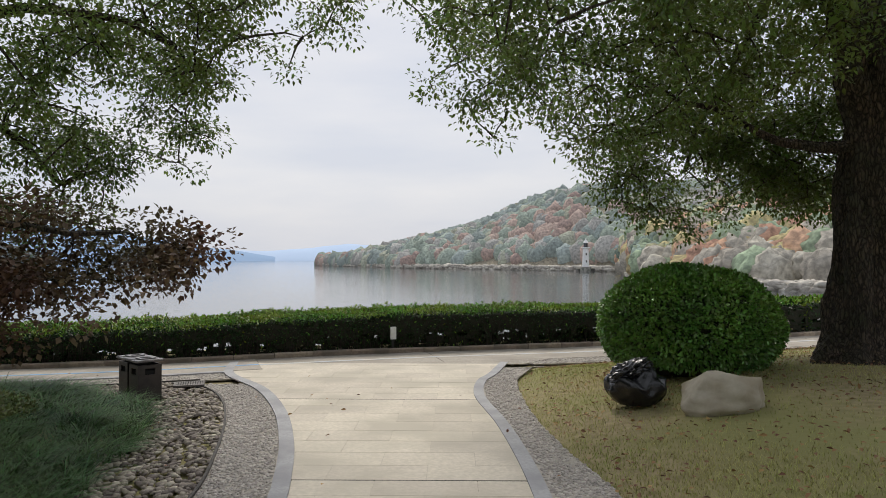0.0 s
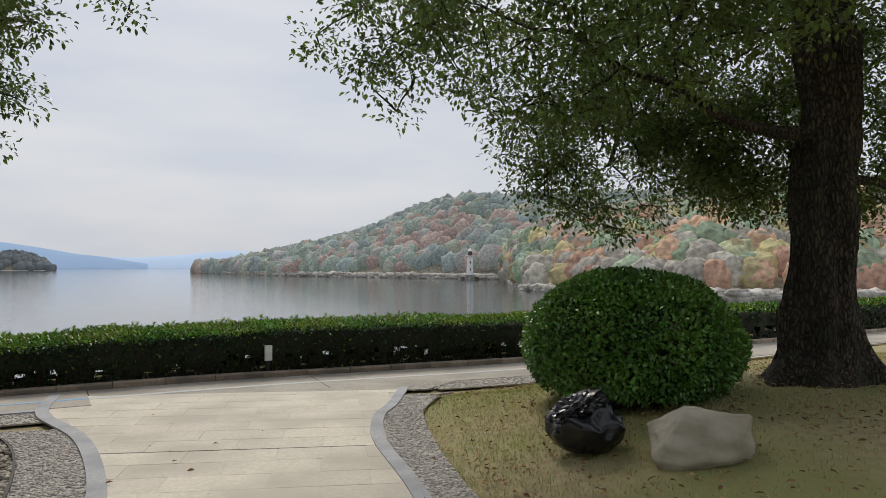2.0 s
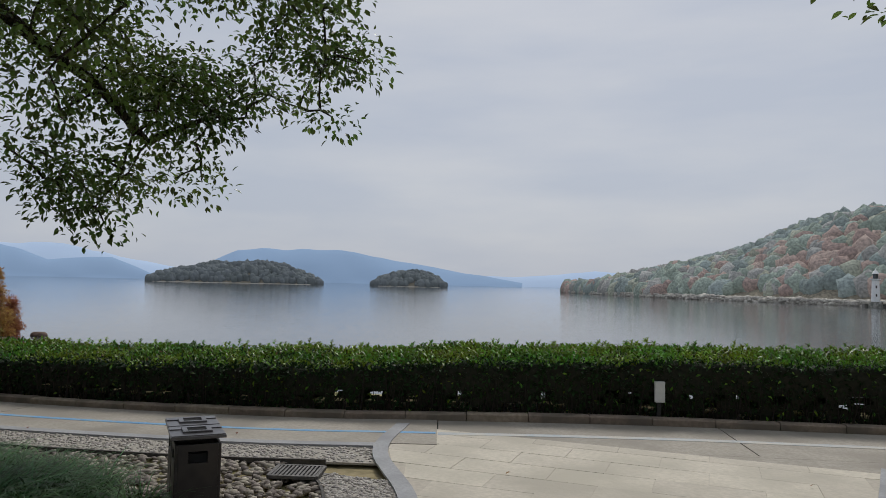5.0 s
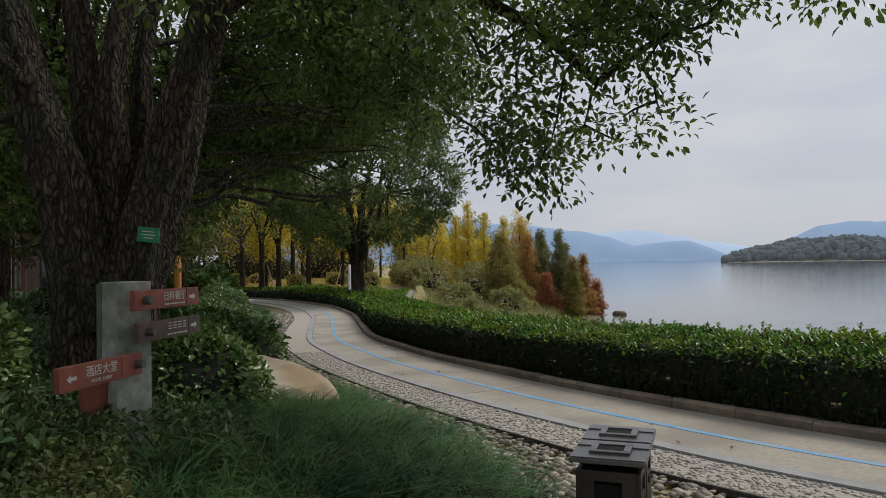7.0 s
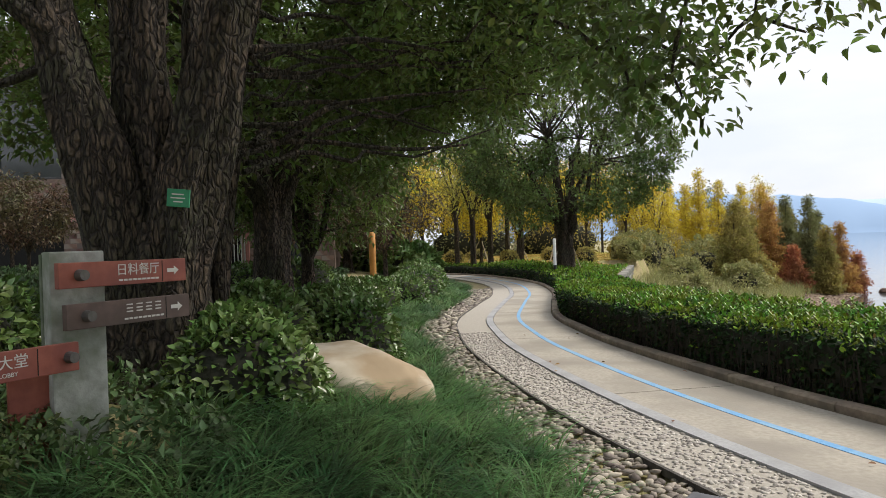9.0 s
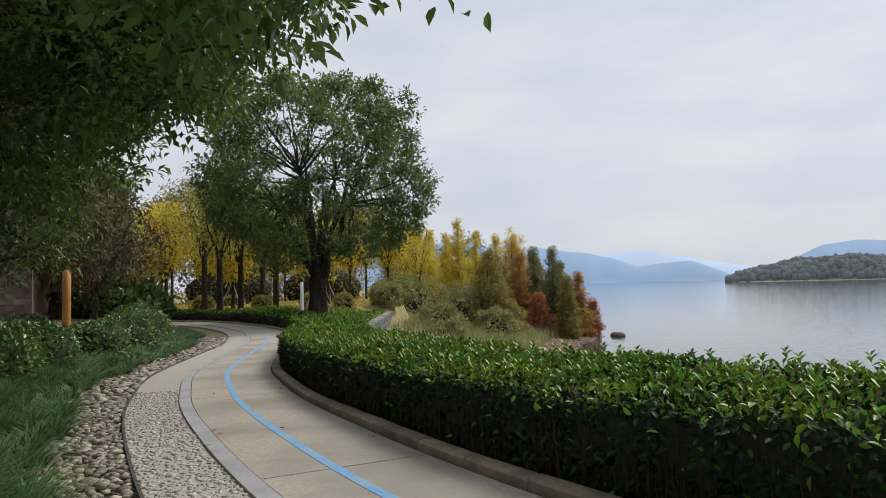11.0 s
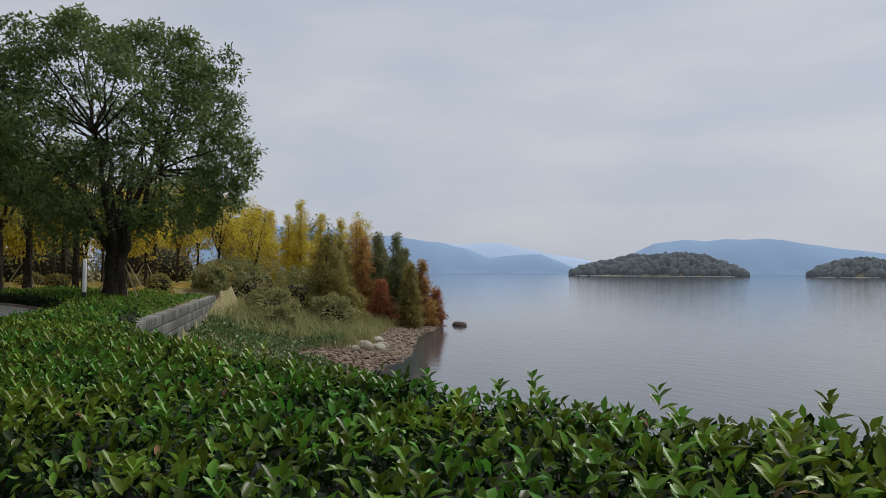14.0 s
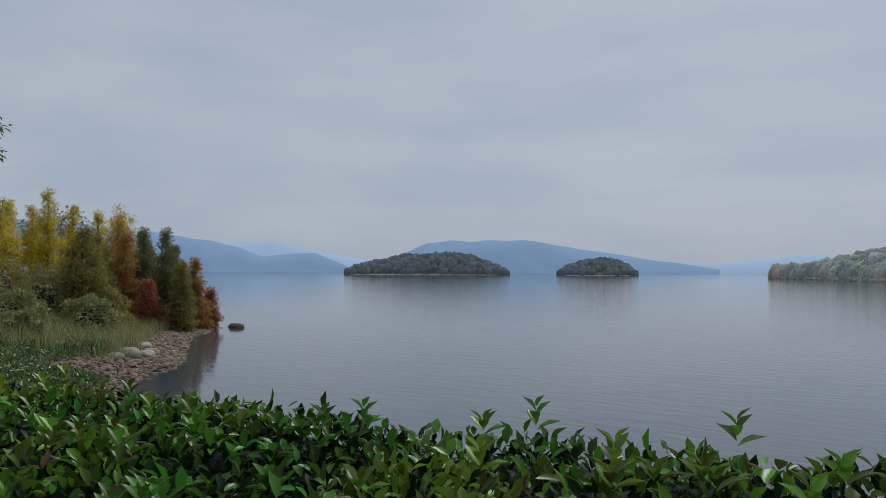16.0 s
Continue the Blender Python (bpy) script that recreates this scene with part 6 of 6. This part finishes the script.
# ---------------------------------------------------------------- brick building behind the trees
M["brick"] = material("old_brick", (0.2, 0.105, 0.085), (0.31, 0.205, 0.165), 0.9, 3, 0.2, c3=(0.26, 0.215, 0.185), big=1.2, random_obj=0.35)
M["brickwall"] = material("brick_wall", (0.17, 0.12, 0.10), (0.24, 0.17, 0.14), 0.9, 8, 0.4)
M["glass"] = material("window_glass", (0.03, 0.035, 0.04), (0.04, 0.045, 0.05), 0.06, 1, 0.0, specular=0.8)
M["frame"] = rgb_plain("dark_window_frame", (0.05, 0.05, 0.05), 0.5)
M["rooftile"] = material("grey_roof_tile", (0.12, 0.115, 0.11), (0.2, 0.19, 0.18), 0.85, 6, 0.3, random_obj=0.2)
M["redwood"] = rgb_plain("red_brown_timber", (0.16, 0.06, 0.045), 0.6)
BX, BZ = -30.5, gz(-29.5, 1.0) - 0.1
house = empty("brick_building", (BX, 0, BZ))
tagged(house, "two-storey brick building with large dark windows and tiled eaves", "building")
wall_parts = [  # y centre, width, z centre, height of the masonry between the openings
    (-14.0, 8.0, 4.5, 9.0), (-6.5, 7.0, 3.35, 0.9), (-6.5, 7.0, 8.5, 1.0), (-1.75, 2.5, 4.5, 9.0), (1.5, 4.0, 3.35, 0.9), (1.5, 4.0, 8.5, 1.0), (3.9, 0.8, 4.5, 9.0), (6.6, 1.0, 4.5, 9.0), (5.2, 1.8, 6.0, 6.0)]
for yc, w, zc, h in wall_parts:
    part("wall", boxed((0.5, w, h), (-0.25, yc, zc)), M["brickwall"], house)
part("wall", boxed((9, 23.6, 9), (-5.2, -4.75, 4.5)), M["brickwall"], house, "plain rear of the building")
part("roof", boxed((11, 25, 0.35), (-4.8, -4.75, 9.2), bevel=0.05), M["rooftile"], house)
for yc, w in ((-6.5, 7.0), (1.5, 4.0)):
    for z0, h in ((5.9, 4.2),):
        win = part("window", boxed((0.05, w - 0.1, h - 0.1), (-0.3, yc, z0)), M["glass"], house, "large dark window")
        for k in range(4):
            part("frame_bar", boxed((0.1, 0.09, h - 0.05), (-0.22, yc - w / 2 + 0.05 + (w - 0.1) * k / 3, z0), bevel=0.01), M["frame"], win)
        for dz in (-h / 2 + 0.05, h / 2 - 0.05):
            part("frame_bar", boxed((0.1, w, 0.09), (-0.22, yc, z0 + dz), bevel=0.01), M["frame"], win)
    # shade of the recess is painted as a near-black panel
    part("opening", boxed((0.05, w - 0.05, 2.8), (-0.4, yc, 1.45)), M["hole"], house, "near-black panel as the shaded ground-floor recess")
door = part("door", boxed((0.06, 1.8, 2.6), (-0.2, 5.2, 1.4)), M["glass"], house, "glazed entrance door")
for k in range(4):
    part("frame_bar", boxed((0.1, 0.08, 2.6), (-0.15, 4.33 + 0.58 * k, 1.4), bevel=0.01), M["frame"], door)
for z0 in (0.15, 2.0, 2.65):
    part("frame_bar", boxed((0.1, 1.8, 0.08), (-0.15, 5.2, z0), bevel=0.01), M["frame"], door)
eave = part("eave", boxed((1.6, 4.6, 0.12), (0.5, 1.6, 3.05), rot=(0, 16, 0), bevel=0.02), M["rooftile"], house, "small tiled canopy over the gate")
for k in range(24):
    part("roof_tile", boxed((1.62, 0.11, 0.06), (0.5, -0.6 + k * 0.19, 3.12), rot=(0, 16, 0), bevel=0.02), M["rooftile"], eave)
gate = empty("gate", (BX + 0.9, 1.9, BZ))
tagged(gate, "barred red-brown timber gate under a tiled canopy", "gate")
for yy in (-2.0, -0.7, 0.7, 2.0):
    part("gate_post", boxed((0.14, 0.14, 2.7), (0, yy, 1.35), bevel=0.01), M["redwood"], gate)
for zz in (0.25, 1.5, 2.5):
    part("rail", boxed((0.07, 4.0, 0.1), (0, 0, zz), bevel=0.008), M["redwood"], gate)
for k in range(30):
    part("bar", boxed((0.035, 0.035, 2.2), (0, -1.9 + k * 0.131, 1.4)), M["greypost"], gate)
nb = empty("notice_board", (-28.6, 1.35, gz(-28.6, 1.35)), 0)
tagged(nb, "white notice board on a short post", "notice board")
part("panel", boxed((0.04, 0.5, 0.75), (0, 0, 0.85), bevel=0.01), M["whitepaint"], nb)
part("post", boxed((0.05, 0.06, 0.9), (-0.05, 0, 0.4)), M["blackpaint"], nb)
# bricks of the facade's pillars, laid proud of the wall
brick_me = None
cnt = 0
for yc, w, z0, z1 in ((-1.75, 2.5, 0.3, 6.6), (6.6, 1.0, 0.3, 5.4), (1.5, 3.9, 3.0, 3.75), (-6.5, 6.9, 3.0, 3.75), (-11.0, 2.0, 0.3, 5.0)):
    row = 0
    z = z0
    while z < z1:
        yy = yc - w / 2 + (0.0 if row % 2 else 0.24)
        while yy + 0.46 <= yc + w / 2 + 0.01:
            if brick_me is None:
                bo = part("brick", boxed((0.03, 0.46, 0.17), bevel=0.0), M["brick"], house)
                brick_me = bo.data
            else:
                bo = new("brick", brick_me)
                bo.parent = house
            bo.location = (0.004 + 0.01 * RNG.uniform(), yy + 0.23, z)
            cnt += 1
            yy += 0.485
        z += 0.19
        row += 1

# small trees in front of the building
simple_tree("maple_tree", "small maple with pink-red leaves in front of the building", -28.0, 0.2, 3.2, 1.5, M["pinkleaf"], 70, 40, 0.13, 0.06, 0.3, 0.35)
simple_tree("maple_tree", "small maple with reddish leaves near the building", -26.5, -3.0, 3.4, 2.0, M["mapleleaf"], 70, 40, 0.13, 0.07, 0.3, 0.4)
simple_tree("maple_tree", "spreading maple with dark reddish leaves beside the walk", -22.5, 6.0, 4.2, 2.4, M["mapleleaf"], 110, 45, 0.13, 0.09, 0.25, 0.45)
simple_tree("maple_tree", "spreading maple with dark reddish leaves beside the walk", -28.5, 9.0, 4.4, 2.2, M["mapleleaf"], 100, 45, 0.14, 0.09, 0.25, 0.45)
simple_tree("maple_tree", "small maple with reddish leaves near the building", -24.5, -1.6, 3.0, 1.6, M["mapleleaf"], 60, 40, 0.13, 0.06, 0.3, 0.4)

# yellow and white posts beside the walk
M["yellowpaint"] = rgb_plain("ochre_paint", (0.45, 0.2, 0.04), 0.6)


def round_post(name, label, x, y, h, r, mat, mat2, low, z=None):
    t = empty(name, (x, y, gz(x, y) if z is None else z))
    tagged(t, label, "post")
    V, F = tube([(0, 0, low), (0, 0, h * 0.6), (0, 0, h - 0.02), (0, 0, h)], [r, r, r, r * 0.7], 14)
    mesh_np("shaft", V, F, mat, t, smooth=True)
    V, F = tube([(0, 0, -0.1), (0, 0, low * 0.5), (0, 0, low)], [r * 1.06] * 3, 14)
    mesh_np("foot", V, F, mat2, t, "dark painted foot")
    bm = bmesh.new()
    bmesh.ops.create_uvsphere(bm, u_segments=14, v_segments=6, radius=r * 0.72, matrix=Matrix.Translation((0, 0, h)) @ Matrix.Diagonal((1, 1, 0.4, 1)))
    part("cap", bm, mat, t, smooth=True)


round_post("marker_post", "ochre wooden post with a dark foot among shrubs", -23.9, 8.5, 1.7, 0.1, M["yellowpaint"], M["blackpaint"], 0.3)
round_post("marker_post", "white round post with a black foot on the lawn", -31.4, 16.2, 1.5, 0.065, M["whitepaint"], M["blackpaint"], 0.4, z=0.02)

M["greypaint"] = rgb_plain("grey_paint", (0.16, 0.16, 0.16), 0.6)
round_post("marker_post", "ochre wooden post with a grey foot beside the lawn", 12.9, 16.1, 2.0, 0.12, M["yellowpaint"], M["greypaint"], 0.78)

# stakes that hold the young trees
M["stake"] = material("stake_wood", (0.4, 0.33, 0.24), (0.5, 0.43, 0.33), 0.85, 10, 0.2)
for x, y in ((-37.6, 18.6), (-49, 21.2), (-52, 16.5), (-56, 24), (-58, 20.5)):
    t = empty("tree_stake", (x, y, 0.0))
    tagged(t, "pale wooden stakes propping a young tree", "stake")
    for k in range(3):
        a = k * 2.09 + x
        V, F = tube([(math.cos(a) * 1.0, math.sin(a) * 1.0, 0), (math.cos(a) * 0.12, math.sin(a) * 0.12, 1.6)], [0.035, 0.03], 6)
        mesh_np("pole", V, F, M["stake"], t)

# ---------------------------------------------------------------- far bank: wall, reeds, rocks
wall = empty("retaining_wall")
tagged(wall, "weathered grey stone block wall holding the lawn above the shore", "wall", kind="structure")
wl0, wl1 = np.array([-23.2, 15.15]), np.array([-47.3, 25.5])
wd = (wl1 - wl0) / np.linalg.norm(wl1 - wl0)
wlen = float(np.linalg.norm(wl1 - wl0))
rzw = math.degrees(math.atan2(wd[1], wd[0]))
blk = None
for row in range(5):
    s = -0.4 * (row % 2)
    while s < wlen:
        c = wl0 + wd * (s + 0.42)
        topz = -0.26 - 0.06 * (s / wlen)
        if blk is None:
            b = part("block", boxed((0.79, 0.4, 0.335), bevel=0.025), M["wallstone"], wall)
            blk = b.data
        else:
            b = new("block", blk)
            b.parent = wall
        b.matrix_basis = pose(c[0] + 0.02 * math.sin(s * 9), c[1] + 0.15, topz - 0.19 - 0.37 * row, 0, 0, rzw)
        s += 0.84
x, y = [], []
for _ in range(3):
    xs, ys_ = RNG.uniform(-60, -33, 9000), RNG.uniform(18, 48, 9000)
    db, ds = beyond(BANK, xs, ys_), beyond(SHORE, xs, ys_)
    ok = (db > 0.5) & (ds < -2.0) & (xs < -41)
    x.append(xs[ok]), y.append(ys_[ok])
x, y = np.concatenate(x), np.concatenate(y)
rd = blades("reeds", x, y, 1.45, 0.022, M["reed"], 0.5, 2)
tagged(rd, "tall pale reeds and weeds on the shore bank", "reeds", kind="stuff")
for x, y, r, mt in [(-46, 29, (1.3, 1.1, 0.8), "reed"), (-50, 30.5, (1.6, 1.4, 1.2), "reed"), (-53, 32, (1.5, 1.2, 1.0), "reed"), (-57, 34, (1.6, 1.4, 1.1), "reed"), (-50, 35, (1.6, 1.5, 1.4), "reed"),
                    (-54, 38, (1.8, 1.6, 1.8), "olive"), (-60, 37, (2.4, 2, 2.2), "reed"), (-64, 40, (2.4, 2, 2.4), "olive"), (-49, 26, (1.1, 0.9, 0.8), "reed"), (-53, 27.5, (1.4, 1.1, 0.9), "olive"), (-58, 30, (1.5, 1.4, 1.1), "reed"), (-64, 33.5, (2.6, 2.2, 2.4), "reed"), (-69, 37, (2.8, 2.4, 2.6), "olive")]:
    shrub("wild_bush", "untidy wild bush on the shore bank", (x, y, gz(x, y) + r[2] * 0.6), r, M[mt], 4200, 0.2, 2.1, "bush", LEAF2, 0.6, 0.3)
for x, y, r, mt in [(-78, 10, (3, 4, 2.2), "olive"), (-79, 20, (3, 5, 2.4), "darkneedle"), (-76, 2, (3, 4, 2.4), "darkneedle"), (-80, 30, (3, 5, 2.5), "olive"), (-68, -3, (3, 4, 2.2), "camphor"),
                    (-46, 5.5, (2, 2, 1.2), "olive"), (-56, 2, (3, 3, 1.6), "darkneedle"), (-38, 9.0, (1.8, 1.6, 1.0), "shrubleaf"), (-33, 10.2, (1.6, 1.2, 0.9), "shrubleaf")]:
    shrub("wild_bush", "thick understorey bush at the edge of the woods", (x, y, gz(x, y) + r[2] * 0.5), r, M[mt], 3000, 0.3, 2.1, "bush", LEAF2, 0.85, 0.25)
for x, y, r in [(-48, 22.8, 0.7), (-53, 22, 0.8), (-60, 24, 0.9), (-63, 18, 0.9), (-56, 15, 0.8), (-47, 17.5, 0.6)]:
    shrub("lawn_shrub", "low rounded shrub on the lakeside lawn", (x, y, 0.3), (r, r, 0.6), M["olive"], 1200, 0.14, 2.1, "shrub", LEAF2, 0.85, 0.2)
M["lawnfar"] = material("orange_lawn", (0.56, 0.34, 0.08), (0.42, 0.41, 0.11), 0.8, 0.2, 0.0, island=0.3, translucent=0.2)
xs, ys_ = RNG.uniform(-80, -26, 150000), RNG.uniform(4, 38, 150000)
ok = (beyond(BANK, xs, ys_) < np.where(xs > -45, -3.0, -0.3)) & (dist_to(KERB, xs, ys_) > 2.1)
lf = blades("lawn_grass", xs[ok], ys_[ok], 0.16, 0.045, M["lawnfar"], 1.1, 1)
tagged(lf, "lawn strewn with yellow and orange fallen leaves", "lawn", kind="stuff")
# leafy cover on the bank below the wall and between the hedge and the wall
xs, ys_ = RNG.uniform(-48, -14, 75000), RNG.uniform(13, 33, 75000)
db, dk = beyond(BANK, xs, ys_), dist_to(KERB, xs, ys_)
ok = (db > 0.5) & (beyond(SHORE, xs, ys_) < np.where(xs > -37, -0.4, -3.0)) & (xs > -46)
p = np.stack([xs, ys_, ground_z(xs, ys_) + 0.3 + 0.2 * noise3(np.stack([xs, ys_, 0 * xs], 1), 1.1) + RNG.uniform(-0.15, 0.1, len(xs))], 1)[ok]
L = RNG.uniform(0.12, 0.24, len(p))
bc = leaves("bank_cover", p, RNG.normal(0, 1, (len(p), 3)) + np.array([0, 0, 0.6]), L, L * 0.5, M["shrubleaf"])
tagged(bc, "dense green creeping cover on the bank below the wall", "ground cover", kind="stuff")
ok = (db < 0.35) & (dk > 1.7) & ((db > -3.0) | (dk < 4.0)) & (xs > -45)
p = np.stack([xs, ys_, ground_z(xs, ys_) + 0.12 + 0.1 * noise3(np.stack([xs, ys_, 0 * xs], 1), 0.9) + RNG.uniform(-0.12, 0.08, len(xs))], 1)[ok]
L = RNG.uniform(0.1, 0.18, len(p))
bc = leaves("low_planting", p, RNG.normal(0, 1, (len(p), 3)) + np.array([0, 0, 0.6]), L, L * 0.5, M["hedgeleaf"])
tagged(bc, "low clipped green planting between the hedge and the wall", "planting", kind="stuff")
# shingle of the point
M["shingle"] = material("shore_shingle", (0.14, 0.09, 0.06), (0.25, 0.18, 0.125), 0.85, 4, 0.2, island=0.5)
xs, ys_ = RNG.uniform(-80, -30, 66000), RNG.uniform(23, 66, 66000)
ds = beyond(SHORE, xs, ys_)
ok = (ds > -3.6) & (ds < 0.5)
stones("shingle", "brown shingle and small rocks along the shore", xs[ok], ys_[ok], 0.15, M["shingle"], 0.0, 0.55, 1, 0.3)
for k, (x, y, r) in enumerate([(-42.3, 33.2, 0.7), (-43.8, 35.4, 0.5), (-41.6, 32.0, 0.45), (-45.6, 36.0, 0.6), (-42.6, 34.4, 0.55)]):
    boulder("shore_boulder", "pale boulder on the shingle shore", (x, y, gz(x, y) + r * 0.25), (r, r * 0.8, r * 0.6), 7.3 + k, M["rock"], 0.8, 0.9, rz=40 * k, sub=4)
boulder("lake_rock", "dark wet rock standing out of the lake", (-59.2, 53.4, LAKE + 0.04), (0.95, 0.6, 0.4), 21.0, M["shingle"], 0.8, 0.9, sub=4)

# ---------------------------------------------------------------- lighthouse on its pier
tower = empty("lighthouse", (64, 347, LAKE))
tagged(tower, "white tapering lighthouse on a low stone pier", "lighthouse")


def ring(rz, seg=24):
    return tube([(0, 0, z) for r, z in rz], [r for r, z in rz], seg)


V, F = ring([(2.6, 0), (2.6, 2.2), (2.3, 2.3)])
mesh_np("plinth", V, F, M["wallstone"], tower, "grey stone plinth")
V, F = ring([(1.75, 2.2), (1.55, 6), (1.35, 11.2)])
M["limewash"] = material("limewash", (0.86, 0.86, 0.84), (0.93, 0.93, 0.91), 0.7, 3, 0.05)
mesh_np("shaft", V, F, M["limewash"], tower, smooth=True)
V, F = ring([(1.35, 11.2), (2.0, 11.6), (2.0, 11.9), (1.2, 11.9)])
mesh_np("gallery", V, F, M["limewash"], tower)
V, F = ring([(1.05, 11.9), (1.05, 14.0)], 12)
mesh_np("lantern", V, F, M["glass"], tower, "glazed lantern room")
V, F = ring([(1.3, 14.0), (0.9, 14.9), (0.2, 15.6), (0.05, 16.4)])
mesh_np("dome", V, F, M["limewash"], tower)
for z in (5.0, 8.5):
    part("slit_window", boxed((0.5, 0.3, 1.1), (0, -1.5, z)), M["glass"], tower)
pier = empty("pier", (64, 347, LAKE))
tagged(pier, "low stone pier with a railing beside the lighthouse", "pier")
part("deck", boxed((44, 5, 1.6), (18, 3, 0.6), bevel=0.1), M["wallstone"], pier)
for k in range(12):
    part("railing_post", boxed((0.2, 0.2, 1.3), (4 + k * 3, 0.8, 2.0)), M["whitepaint"], pier)
part("rail", boxed((36, 0.15, 0.2), (20, 0.8, 2.5)), M["whitepaint"], pier)
# pale rocks along the far shores
for nm, pr_ in (("near", [(13.4, 299), (14.1, 239), (14.8, 189), (18, 167), (21, 156), (28.7, 146), (42, 159)]), ("north", [(-10.9, 688), (-8.5, 598), (-4.8, 488), (-1.2, 438), (2.9, 413), (7, 383), (9.7, 371), (12.3, 351)])):
    pr_ = np.array(pr_)
    n = 1500
    a = RNG.uniform(pr_[0, 0], pr_[-1, 0], n)
    d = np.interp(a, pr_[:, 0], pr_[:, 1]) + RNG.uniform(-0.02, 0.018, n) * 150
    sz = 1.0 if nm == "near" else 1.5
    bm = bmesh.new()
    bmesh.ops.create_icosphere(bm, subdivisions=1, radius=1.0)
    bv = np.array([v.co[:] for v in bm.verts])
    bf = np.array([[v.index for v in f.verts] for f in bm.faces])
    bm.free()
    c = np.stack([d * np.sin(np.radians(a)), d * np.cos(np.radians(a)), LAKE + RNG.uniform(0, 1.4, n) * sz * (d > 0)], 1)
    V = c[:, None, :] + bv[None] * (1 + RNG.normal(0, 0.2, (n, len(bv), 1))) * (sz * RNG.uniform(0.5, 1.5, (n, 1, 1))) * np.array([1.6, 1.2, 0.6])
    F = (bf[None] + (np.arange(n) * len(bv))[:, None, None]).reshape(-1, 3)
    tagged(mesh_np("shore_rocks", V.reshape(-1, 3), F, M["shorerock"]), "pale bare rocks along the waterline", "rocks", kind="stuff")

# ---------------------------------------------------------------- unseen trees added behind the view to shade the path
for x, y, h, r in ((5.5, -8, 9, 4.6), (-6.5, -7.5, 9, 4.6), (0.5, -16, 10, 5.5), (12, -1, 10, 5.0), (-13, -3, 10, 4.6)):
    simple_tree("camphor_tree", "dense evergreen tree added out of view for shade", x, y, h, r, M["camphor"], 200, 40, 0.24, 0.28, 0.3, 0.9)
